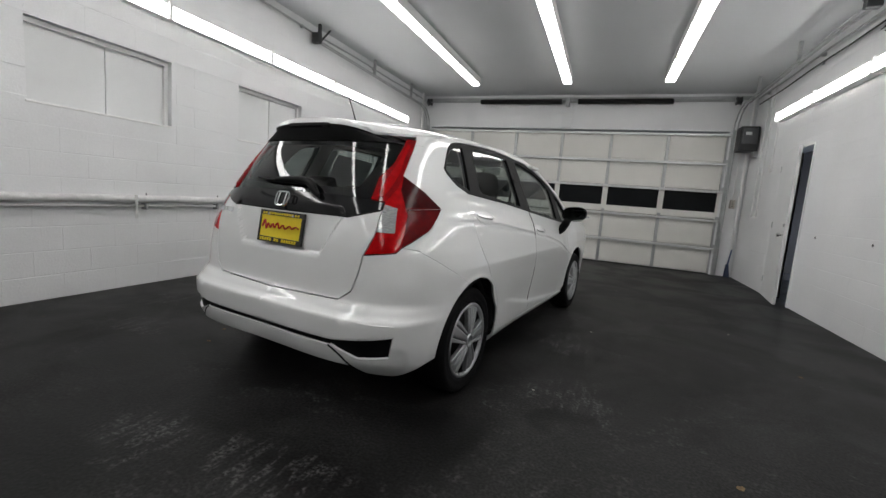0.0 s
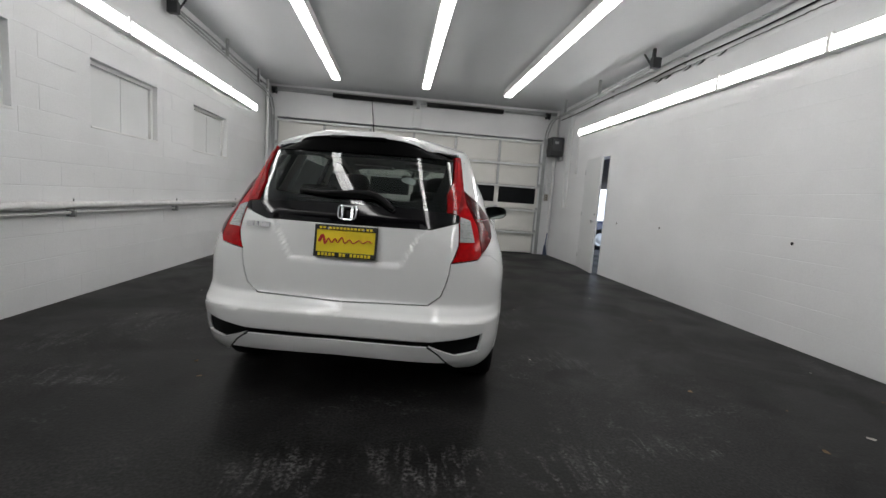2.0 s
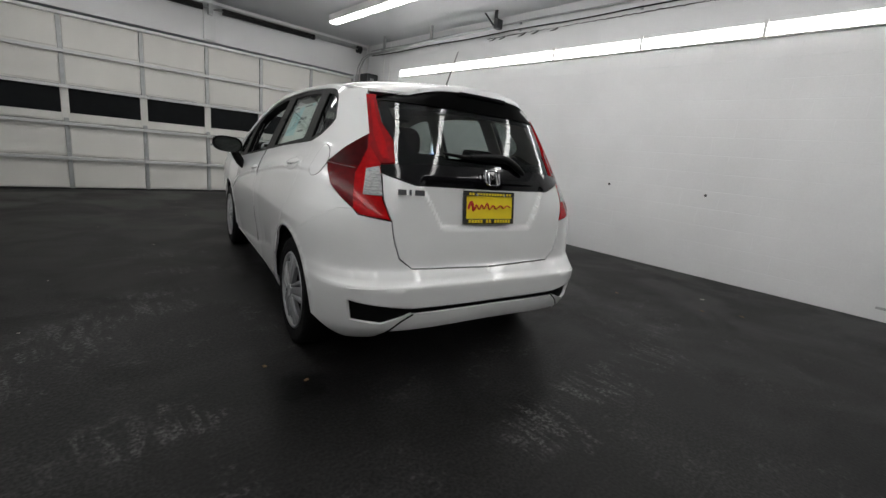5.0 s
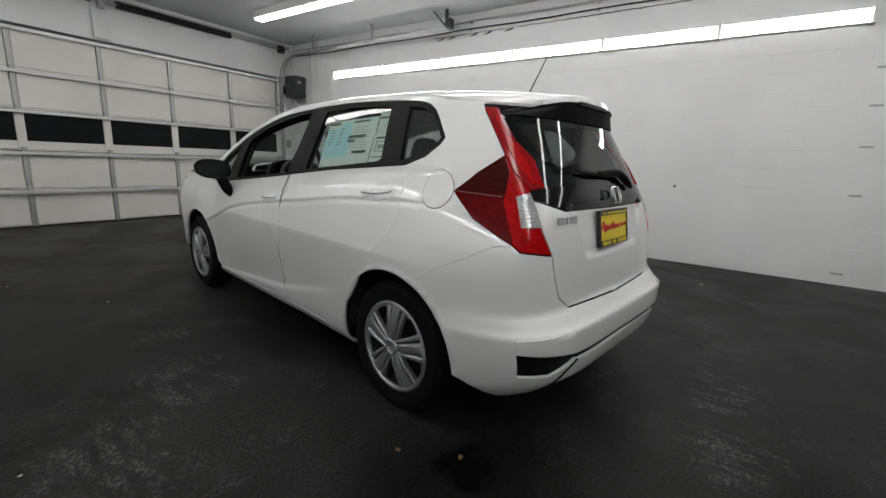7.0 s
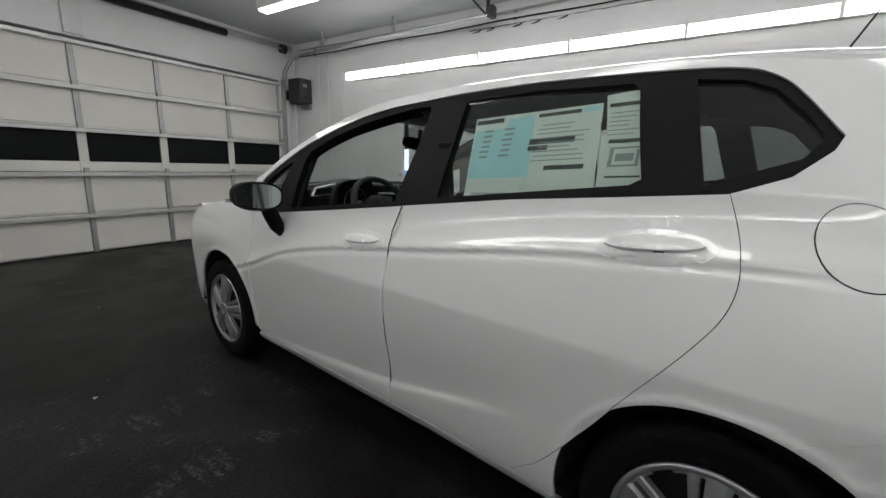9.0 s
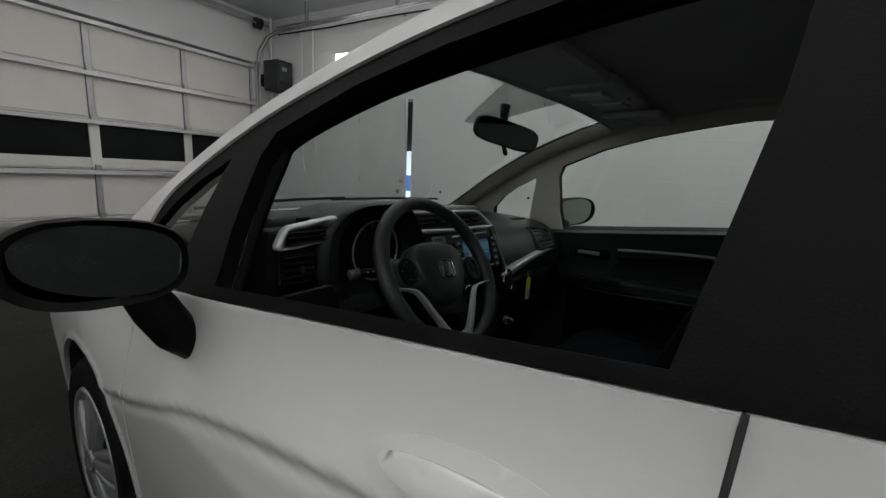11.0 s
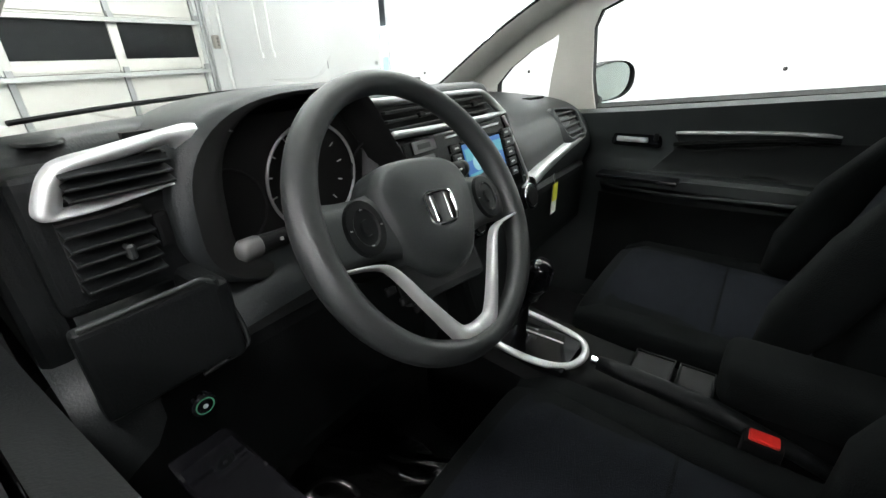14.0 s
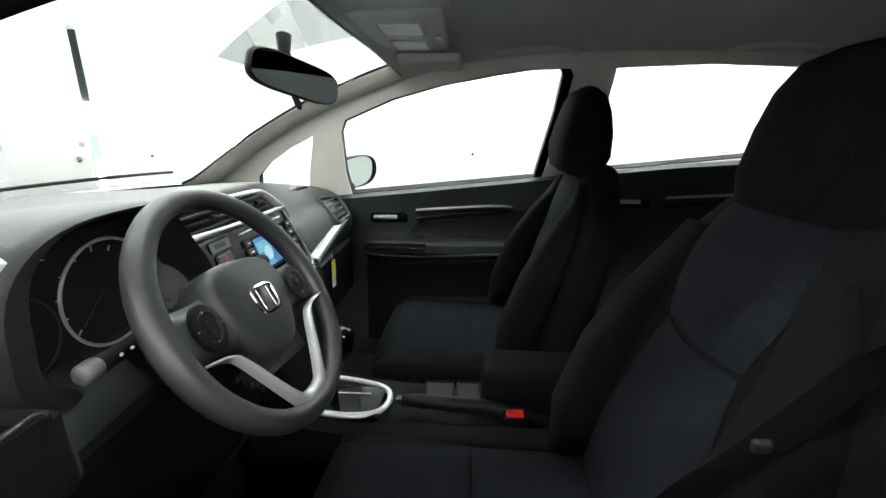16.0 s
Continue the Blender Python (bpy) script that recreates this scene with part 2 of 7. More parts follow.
def wall_with_holes(name, axis, a0, a1, thick0, thick1, z1, holes, label, surface=None):
    """An upright wall built of boxes round its openings (from, to, low, high)."""
    bm = bmesh.new()
    cuts = sorted({a0, a1, *[h[0] for h in holes], *[h[1] for h in holes]})
    for p, q in zip(cuts, cuts[1:]):
        mid = (p + q) / 2
        z = 0.0
        for h in sorted([h for h in holes if h[0] < mid < h[1]], key=lambda h: h[2]):
            if h[2] > z:
                (box(bm, thick0, thick1, p, q, z, h[2]) if axis == "y" else box(bm, p, q, thick0, thick1, z, h[2]))
            z = h[3]
        if z < z1:
            (box(bm, thick0, thick1, p, q, z, z1) if axis == "y" else box(bm, p, q, thick0, thick1, z, z1))
    bmesh.ops.remove_doubles(bm, verts=bm.verts, dist=1e-5)
    return tagged(mesh_ob(name, bm, surface or M_WALL), label, "wall", kind="structure")


PANELS = [(-0.40, 0.75), (1.58, 2.68), (3.58, 4.74)]
wall_left = wall_with_holes("wall_west", "y", YB, YG + 0.3, XL - 0.22, XL, ZC, [(a, b, 1.57, 2.19) for a, b in PANELS] + [(-2.4, -1.25, 1.57, 2.19)], "white painted concrete block wall with boarded-up windows")
wall_right = wall_with_holes("wall_east", "y", YB, YG + 0.3, XR, XR + 0.2, ZC, [(4.34, 5.20, 0.0, 2.10)], "white painted concrete block wall with a side door")
# added end wall, out of view; dark so the rear glass reflects little
wall_with_holes("wall_south", "x", XL - 0.2, XR + 0.2, YB - 0.2, YB, ZC, [], "plain dark grey wall added to close the garage's unseen end", M_ENDWALL)
GX0, GX1, GZ = -2.54, 3.44, 2.68
wall_with_holes("wall_north", "x", XL - 0.22, XR + 0.2, YG, YG + 0.25, ZC, [(GX0, GX1, 0.0, GZ)], "white painted wall above and beside the overhead door")

# boarded window recesses
for i, (a, b) in enumerate(PANELS + [(-2.4, -1.25)]):
    w = thing("window_%d" % (i + 1), "boarded-up window recess painted white in the block wall", "window", kind="structure")
    mid = a + (b - a) * 0.52
    part("board", bx(XL - 0.12, XL - 0.09, a, mid - 0.003, 1.575, 2.185), M_PLY, w)
    part("board", bx(XL - 0.12, XL - 0.088, mid + 0.003, b, 1.575, 2.185), M_PLY, w)
    part("window_frame", box(bx(XL - 0.088, XL - 0.055, a, b, 2.15, 2.187), XL - 0.088, XL - 0.055, b - 0.035, b - 0.001, 1.573, 2.15), M_FIX, w)
    part("window_sill", bx(XL - 0.088, XL + 0.006, a - 0.01, b + 0.01, 1.555, 1.573, 0.004), M_FIX, w)


# ---- the car's shell as a surface ----
def pl(xs,ys):
    """monotone cubic through the knots"""
    xs=np.array(xs,float);ys=np.array(ys,float)
    h=np.diff(xs);d=np.diff(ys)/h
    m=np.zeros(len(xs));m[0]=d[0];m[-1]=d[-1]
    for i in range(1,len(xs)-1):
        m[i]=0 if d[i-1]*d[i]<=0 else 2*d[i-1]*d[i]/(d[i-1]+d[i])
    def f(x):
        x=np.clip(x,xs[0],xs[-1]);i=np.clip(np.searchsorted(xs,x)-1,0,len(h)-1)
        t=(x-xs[i])/h[i]
        return (ys[i]*(1+2*t)*(1-t)**2+m[i]*h[i]*t*(1-t)**2+ys[i+1]*t*t*(3-2*t)+m[i+1]*h[i]*t*t*(t-1))
    return f
WID=pl([.15,.20,.26,.34,.45,.60,.72,.80,.86,.93,1.0,1.1,1.2,1.3,1.4,1.48],[.70,.785,.812,.822,.83,.842,.848,.840,.822,.797,.768,.730,.688,.645,.599,.555])
REAR=pl([.20,.25,.30,.40,.48,.505,.513,.555,.585,.70,.80,.95,1.0,1.05,1.2,1.38,1.48],[-.60,-.66,-.70,-.722,-.724,-.722,-.709,-.67,-.645,-.636,-.626,-.60,-.585,-.565,-.495,-.405,-.36])
NEX=pl([.2,.5,.8,1.0,1.2,1.45],[4.6,5.0,4.8,4.2,3.7,3.4])
YC,ARC,YF=.30,1.45,2.90
FRONT=pl([.15,.22,.35,.5,.6,.75,.9,1.0],[3.20,3.30,3.36,3.37,3.35,3.27,3.05,2.8])
RWIDE=pl([.2,.3,.6,.8,1.0],[.03,.03,.02,.015,0.0])
CREASE=pl([-.4,0,.4,.87,1.34,1.755,2.12,2.5],[.985,.975,.95,.895,.84,.77,.655,.55])
LOWC=pl([.4,.635,1.06,2.06],[.47,.435,.355,.26])
ZBELT=pl([.036,.6,1.05,1.5,1.95,2.2],[1.112,1.07,1.022,.975,.93,.928])
FLANK=[1.0]
def ease(a,b,v):
    t=np.clip((v-a)/(b-a),0,1)
    return t*t*(3-2*t)
def P(s,z):
    """left half shell: s runs along the side (s=y), then round the rear corner to the centre; returns x<0"""
    s=np.asarray(s,float);z=np.asarray(z,float)
    n=NEX(z)
    w=WID(z);r=REAR(z)
    # shoulder: near-upright flank up to the crease, then a plane leaning in to the belt line
    zc=CREASE(s);zb=ZBELT(s)
    xc=.848-.19*np.clip(zc-.72,0,1)
    hi=WID(zb)+(xc-WID(zb))*(1-np.clip((z-zc)/np.maximum(zb-zc,.02),0,1))**2
    tgt=np.where(z<zc,np.where(z<.72,w,.848-.19*(z-.72)),np.where(z<zb,hi,w))
    tgt=tgt-.005*np.exp(-((z-zc+.016)/.013)**2)
    w=w+(tgt-w)*FLANK[0]*ease(-.42,.12,s)*ease(2.5,2.1,s)
    th=np.clip((YC-s)/ARC,0,1)*math.pi/2     # 0 side .. pi/2 rear centre
    rr=(np.cos(th)**n+np.sin(th)**n)**(-1/n)
    w=w+RWIDE(z)*np.clip((.9-s)/.9,0,1)
    xr=w*rr*np.cos(th);yr=YC-(YC-r)*rr*np.sin(th)
    f=FRONT(z)
    q=np.clip((s-YF)/1.15,0,1)*math.pi/2
    xf=w*np.cos(q)**(2/2.6);yf=YF+(f-YF)*np.sin(q)**(2/2.6)
    bul=1-0.02*np.clip((s-1.1)/1.8,0,1)**2
    zc=CREASE(s);d=z-zc
    side=np.clip((s+.35)/.5,0,1)*np.clip((2.45-s)/.5,0,1)
    bul=bul+side*.003*FLANK[0]*np.where(d>0,np.exp(-(d/.055)**2),np.exp(-(d/.012)**2))
    zl=LOWC(s);d=z-zl
    side=np.clip((s-.45)/.3,0,1)*np.clip((2.15-s)/.2,0,1)
    bul=bul-side*.013*np.where(d>0,np.exp(-(d/.11)**2),np.exp(-(d/.02)**2))
    x=np.where(s<YC,xr,np.where(s>YF,xf,w))*bul
    y=np.where(s<YC,yr,np.where(s>YF,yf,s))
    # rolled lips of the wheel arches
    for cy in (0.0,2.53):
        x=x+.005*FLANK[0]*np.exp(-((np.hypot(y-cy,z-.30)-.366)/.013)**2)*(z>.22)*(x>.6)
    # pressed recess round the number plate
    hw=.29+.11*np.clip((z-.755)/.2,0,1)
    y=y+FLANK[0]*.018*(s<-.5)*ease(0,.018,hw-np.abs(x))*ease(.752,.772,z)*ease(1.0,.955,z)
    return np.stack([-x,y,z],-1)
def sy(y,z):
    """the coordinate along the shell of a place at y"""
    n=float(NEX(z));r=float(REAR(z))
    if y>=YC: return y
    a=min(1.,(YC-y)/(YC-r));b=(1-a**n)**(1/n)
    return YC-ARC*math.atan2(a,b)/(math.pi/2)
RAIL=pl([-1.15,-.45,-.28,0,.3,.9,1.1,1.3,1.5,1.7,1.87,2.05,2.2,2.36,2.6,2.9,3.2,3.6,4.05],[1.385,1.385,1.388,1.42,1.442,1.455,1.449,1.434,1.398,1.339,1.276,1.186,1.095,1.0,.938,.90,.86,.79,.74])


def normal(s, z, e=0.004):
    """Outward normals of the left half of the shell."""
    a = P(s + e, z) - P(s - e, z)
    b = P(s, z + e) - P(s, z - e)
    n = np.cross(b, a)
    n /= np.linalg.norm(n, axis=-1, keepdims=True) + 1e-9
    mid = P(s, z) - np.array([0, 1.2, 0.8])
    flip = np.sign((n * mid).sum(-1, keepdims=True))
    return n * np.where(flip == 0, 1, flip)


def inside(px, py, poly):
    res = np.zeros(px.shape, bool)
    x, y = poly[:, 0], poly[:, 1]
    for i in range(len(poly)):
        j = i - 1
        hit = ((y[i] > py) != (y[j] > py)) & (px < (x[j] - x[i]) * (py - y[i]) / (y[j] - y[i] + 1e-12) + x[i])
        res ^= hit
    return res


def dense(poly, step):
    out = []
    for i in range(len(poly)):
        a, b = np.array(poly[i], float), np.array(poly[(i + 1) % len(poly)], float)
        k = max(1, int(np.ceil(np.linalg.norm(b - a) / step)))
        out += [a + (b - a) * t / k for t in range(k)]
    return np.array(out)


def inset(poly, d):
    """Moves a dense outline inwards."""
    q = np.array(poly)
    t = np.roll(q, -1, 0) - np.roll(q, 1, 0)
    n = np.stack([-t[:, 1], t[:, 0]], -1)
    n /= np.linalg.norm(n, axis=1, keepdims=True) + 1e-9
    area = 0.5 * np.sum(q[:, 0] * np.roll(q[:, 1], -1) - np.roll(q[:, 0], -1) * q[:, 1])
    return q + n * d * (1 if area > 0 else -1)


def smooth_line(pts, k=6):
    """A rounded open line through points (Catmull-Rom)."""
    p = [np.array(v, float) for v in pts]
    p = [2 * p[0] - p[1]] + p + [2 * p[-1] - p[-2]]
    out = []
    for i in range(1, len(p) - 2):
        for t in np.linspace(0, 1, k, endpoint=False):
            a, b, c, d = p[i - 1], p[i], p[i + 1], p[i + 2]
            out.append(tuple(0.5 * (2 * b + (c - a) * t + (2 * a - 5 * b + 4 * c - d) * t * t + (3 * b - a - 3 * c + d) * t ** 3)))
    out.append(tuple(p[-2]))
    return out


def triangulate(outer, holes, step):
    from mathutils.geometry import delaunay_2d_cdt
    loops = [outer] + holes
    pts, edges = [], []
    for lp in loops:
        k = len(pts)
        pts += [tuple(v) for v in lp]
        edges += [(k + i, k + (i + 1) % len(lp)) for i in range(len(lp))]
    lo, hi = outer.min(0), outer.max(0)
    gx, gy = np.meshgrid(np.arange(lo[0] + step * 0.5, hi[0], step), np.arange(lo[1] + step * 0.43, hi[1], step))
    gx, gy = gx.ravel(), gy.ravel()
    ok = inside(gx, gy, outer)
    for h in holes:
        ok &= ~inside(gx, gy, h)
    gx, gy = gx[ok], gy[ok]
    B = np.array(pts)
    keep = [((B[:, 0] - x) ** 2 + (B[:, 1] - y) ** 2).min() > (0.45 * step) ** 2 for x, y in zip(gx, gy)]
    pts += [(x, y) for x, y, k in zip(gx, gy, keep) if k]
    v, e, f, *_ = delaunay_2d_cdt([Vector(p) for p in pts], edges, [], 0, 1e-6)
    v = np.array([tuple(p) for p in v])
    tri = np.array([t for t in f if len(t) == 3])
    c = v[tri].mean(1)
    ok = inside(c[:, 0], c[:, 1], outer)
    for h in holes:
        ok &= ~inside(c[:, 0], c[:, 1], h)
    return v, tri[ok]


def shell(poly, holes=(), gap=0.0021, lift=0.0, depth=0.014, step=0.022, side=-1, both=False, fine=None, bm=None, warp=None):
    """A panel cut from the car's shell: the outline is (along, height); lift moves it out of the skin, depth folds its edge inwards."""
    fine = fine or step
    ring = dense(poly, fine)
    outer = inset(ring, gap)
    if both:
        outer[ring[:, 0] < -1.1495, 0] = -1.15
    hs = [inset(dense(h, fine), -gap) for h in holes]
    v, tri = triangulate(outer, hs, step)
    n = normal(v[:, 0], v[:, 1])
    p = P(v[:, 0], v[:, 1]) + n * lift
    if warp is not None:
        p = p + n * warp(v[:, 0], v[:, 1])[:, None]
    q = p - n * depth
    bm = bm or bmesh.new()
    lay = None if warp is not None else bm.verts.layers.float_vector.get("skin_normal") or bm.verts.layers.float_vector.new("skin_normal")
    for sg in ((-1, 1) if both else (side,)):
        m = np.array([1 if sg < 0 else -1, 1, 1])
        top = [bm.verts.new(a) for a in p * m]
        if lay:
            for a, b in zip(top, n * m):
                a[lay] = b
        use = {}
        for t in tri:
            t = [int(k) for k in t]
            a, b, c = p[t[0]], p[t[1]], p[t[2]]
            if np.dot(np.cross(b - a, c - a), n[t[0]]) * (1 if sg < 0 else -1) * (1 if sg < 0 else 1) < 0:
                t = t[::-1]
            try:
                bm.faces.new([top[k] for k in t])
            except ValueError:
                continue
            for i in range(3):
                e = (t[i], t[(i + 1) % 3])
                use[e] = use.get(e, 0) + 1
        if depth:
            rim = [e for e in use if (e[1], e[0]) not in use]
            low = {}
            for a, b in rim:
                if both and abs(p[a][0]) < 4e-3 and abs(p[b][0]) < 4e-3:
                    continue
                for k in (a, b):
                    if k not in low:
                        low[k] = bm.verts.new(q[k] * m)
                va, vb = bm.verts.new(p[a] * m), bm.verts.new(p[b] * m)
                bm.faces.new((vb, va, low[a], low[b]))
    if both:
        mid = [v for v in bm.verts if abs(v.co.x) < 3e-3]
        for v_ in mid:
            v_.co.x = 0
        bmesh.ops.remove_doubles(bm, verts=mid, dist=1e-3)
    return bm


def arch(cy, r, a0, a1, n=18, cz=0.30):
    ps = [(cy + r * math.cos(radians(a0 + (a1 - a0) * k / n)), cz + r * math.sin(radians(a0 + (a1 - a0) * k / n))) for k in range(n + 1)]
    return [(sy(y, z), z) for y, z in ps]


M_PAINT = mat("pearl_white_paint", (0.72, 0.73, 0.725), 0.42, coat=1.0, var=0.01, scale=3, spec=0.12)
M_BLACKGL = mat("gloss_black_plastic", (0.005, 0.005, 0.006), 0.07, var=0.2, spec=0.4)
M_BLACKPL = mat("textured_black_plastic", (0.0040, 0.0042, 0.0044), 0.5, var=0.25, bump=0.1, bscale=400, spec=0.12)
M_GLASS = glass("tinted_glass", (0.82, 0.88, 0.85), 0.94)
M_PRIV = glass("rear_glass", (0.78, 0.86, 0.83), 0.52)
M_QTR = glass("dark_side_glass", (0.78, 0.86, 0.83), 0.48)
M_CHROME = mat("chrome", (0.72, 0.73, 0.74), 0.08, 1.0)
M_SILVER = mat("silver_wheel_paint", (0.44, 0.45, 0.46), 0.3, 0.75, var=0.08)
M_RED = mat("red_lens", (0.38, 0.003, 0.005), 0.10, var=0.25, scale=30, spec=0.22)
M_MIDRED = mat("deep_red_lens", (0.24, 0.003, 0.005), 0.08, var=0.3, scale=25, spec=0.35)
M_DKRED = mat("dark_red_lens", (0.095, 0.0016, 0.003), 0.16, var=0.3, scale=25, spec=0.14)
M_SMOKE = mat("smoked_red_lens", (0.040, 0.0012, 0.002), 0.14, var=0.3, scale=25, spec=0.16)
M_CLEAR = mat("clear_lens", (0.40, 0.41, 0.41), 0.14, coat=1.0, var=0.35, scale=60, stretch=(1, 1, 6))
M_TYRE = mat("tyre_rubber", (0.0055, 0.0055, 0.006), 0.75, var=0.3, bump=0.3, bscale=120, spec=0.12)
M_UNDER = mat("underbody_black", (0.01, 0.01, 0.01), 0.8, var=0.3)

car = thing("car", "white five-door hatchback parked with its driver's window open", "car")
car.rotation_euler = (0, 0, radians(-9.0))

FR_SEAM = [(1.05, 1.022), (1.06, 0.875), (1.066, 0.6), (1.057, 0.42), (1.066, 0.25)]
F_SEAM = [(2.17, 0.925), (2.158, 0.80), (2.158, 0.62), (2.16, 0.45), (2.135, 0.30), (2.12, 0.25)]
TAIL = [(-0.23, 1.02), (-0.321, 1.10), (-0.428, 1.17), (-0.397, 1.25), (-0.347, 1.36), (-0.411, 1.36), (-0.483, 1.225), (-0.553, 1.15), (-0.578, 1.045), (-0.512, 1.035), (-0.525, 0.99), (-0.561, 0.885), (-0.612, 0.795), (-0.482, 0.815), (-0.455, 0.84), (-0.316, 0.925)]
DLO_TOP = smooth_line([(-0.165, 1.235), (-0.112, 1.325), (-0.067, 1.37), (0.011, 1.398), (0.175, 1.412), (0.6, 1.428), (0.9, 1.424), (1.1, 1.412), (1.3, 1.398), (1.5, 1.362), (1.7, 1.305), (1.87, 1.241), (2.05, 1.148), (2.15, 1.075), (2.2, 0.968)], 4)
BELT = [(2.2, 0.928), (1.95, 0.93), (1.5, 0.975), (1.05, 1.022), (0.6, 1.07), (0.036, 1.112)]
DLO = DLO_TOP + BELT + [(-0.071, 1.15), (-0.144, 1.205)]

RS = smooth_line([(0.036, 1.112), (0.012, 0.985), (0.02, 0.89), (0.07, 0.795), (0.21, 0.605), (0.32, 0.45), (0.41, 0.335), (0.47, 0.285), (0.51, 0.25)], 5)
side_frame = RS + [(0.36, 0.246)] + arch(0, 0.361, -8, 108) + [(-0.393, 0.832), (-0.455, 0.838), (-0.316, 0.925), (-0.23, 1.02), (-0.321, 1.10), (-0.428, 1.17), (-0.397, 1.25), (-0.347, 1.36), (-0.343, 1.388)] + [(s, float(RAIL(s))) for s in np.linspace(-0.2, 2.34, 40)] + [(2.36, 0.955), (2.25, 0.935)] + [(2.2, 0.968)] + DLO_TOP[::-1] + [(-0.144, 1.205), (-0.071, 1.15)]
front_door = BELT[1:4] + FR_SEAM[1:] + F_SEAM[::-1]
rear_door = BELT[3:] + RS[1:] + FR_SEAM[::-1]
fender = F_SEAM + arch(2.53, 0.361, 188, 10, 26)[1:] + [(2.9, 0.27), (2.95, 0.62), (3.05, 0.72), (3.1, 0.86)] + [(s, float(RAIL(s))) for s in (2.9, 2.7, 2.5, 2.37)] + [(2.25, 0.93)]
sill = [(0.37, 0.165), (0.365, 0.244), (2.12, 0.244), (2.16, 0.238), (2.19, 0.165)]
front_bumper = [(2.9, 0.265), (2.95, 0.615), (3.05, 0.715), (3.1, 0.72), (4.05, 0.72), (4.05, 0.2), (2.92, 0.2)]
GATE = [(-1.15, 0.562), (-0.706, 0.573), (-0.653, 0.62), (-0.631, 0.70), (-0.614, 0.79), (-0.561, 0.885), (-0.525, 0.99), (-0.518, 1.003), (-0.687, 0.958), (-1.15, 0.955)]
GARN = [(-1.15, 0.955), (-0.687, 0.958), (-0.518, 1.003), (-0.512, 1.035), (-0.578, 1.045), (-0.742, 1.056), (-1.15, 1.06)]
RGLASS = [(-1.15, 1.06), (-0.742, 1.056), (-0.578, 1.045), (-0.553, 1.15), (-0.483, 1.225), (-0.424, 1.335), (-0.50, 1.340), (-1.15, 1.340)]
SLOT = [(-0.432, 0.440), (-0.68, 0.404), (-1.15, 0.402), (-1.15, 0.384), (-0.685, 0.380), (-0.565, 0.330), (-0.445, 0.342)]
BUMP = arch(0, 0.361, 108, 180, 10) + [(-0.393, 0.24), (-0.436, 0.225), (-0.549, 0.245), (-0.596, 0.29), (-0.634, 0.335)] + SLOT[4:] + SLOT[:3] + [(-1.15, 0.5605), (-0.706, 0.5715), (-0.652, 0.6188), (-0.6298, 0.70), (-0.6135, 0.79), (-0.482, 0.812), (-0.455, 0.837), (-0.393, 0.831)]
LIP = [(-0.60, 0.29), (-0.638, 0.335), (-0.692, 0.377), (-1.15, 0.380), (-1.15, 0.298)]


TRI_OPEN = [(2.165, 0.965), (1.985, 0.95), (1.96, 1.0), (1.94, 1.08), (1.905, 1.185), (2.0, 1.142), (2.09, 1.085), (2.15, 1.03)]
F_OPEN = [(1.80, 0.965), (1.808, 1.05), (1.80, 1.19), (1.775, 1.235), (1.60, 1.303), (1.43, 1.346), (1.25, 1.376), (1.14, 1.391), (1.06, 1.392), (1.048, 1.375), (1.06, 1.25), (1.10, 1.035)]
R_OPEN = [(0.90, 1.06), (0.89, 1.25), (0.885, 1.395), (0.6, 1.403), (0.32, 1.392), (0.30, 1.375), (0.24, 1.14), (0.27, 1.125)]
Q_OPEN = [(0.091, 1.13), (0.13, 1.385), (0.009, 1.372), (-0.059, 1.345), (-0.111, 1.285), (-0.137, 1.235), (-0.094, 1.19)]
CLEARP = [(-0.454, 1.01), (-0.509, 1.026), (-0.556, 0.90), (-0.478, 0.9)]
UPRED = [(-0.428, 1.17), (-0.397, 1.25), (-0.347, 1.36), (-0.411, 1.36), (-0.483, 1.225), (-0.553, 1.15), (-0.578, 1.045), (-0.512, 1.035), (-0.45, 1.11)]
DARKP = [(-0.232, 1.02), (-0.321, 1.098), (-0.428, 1.168), (-0.44, 1.10), (-0.41, 0.99), (-0.457, 0.842), (-0.316, 0.927)]
STRIP = [(-0.452, 1.17), (-0.425, 1.25), (-0.392, 1.325), (-0.408, 1.33), (-0.462, 1.225), (-0.515, 1.14), (-0.548, 1.06), (-0.518, 1.06), (-0.478, 1.12)]
ROOFC = pl([-0.36, 0, 0.4, 0.8, 1.1, 1.35, 1.53, 1.7, 2.0, 2.36, 2.5, 2.8, 3.1], [1.452, 1.492, 1.515, 1.522, 1.514, 1.487, 1.448, 1.385, 1.225, 1.022, 0.995, 0.948, 0.88])
SHIFT = pl([-0.36, 0.1, 0.9, 1.53, 2.36, 2.6, 3.0], [-0.09, 0, 0, 0.06, 0.17, 0.14, 0.1])


def top(y, v):
    """The upper skin (roof, windscreen, bonnet): v runs from -1 (left edge) to 1."""
    e = P(np.array(sy(y, float(RAIL(y)))), RAIL(np.array(y)))
    k = 1 - abs(v) ** 2.6
    return np.array([-e[0] * v, e[1] + float(SHIFT(y)) * (1 - v * v), e[2] + (float(ROOFC(y)) - e[2]) * k])


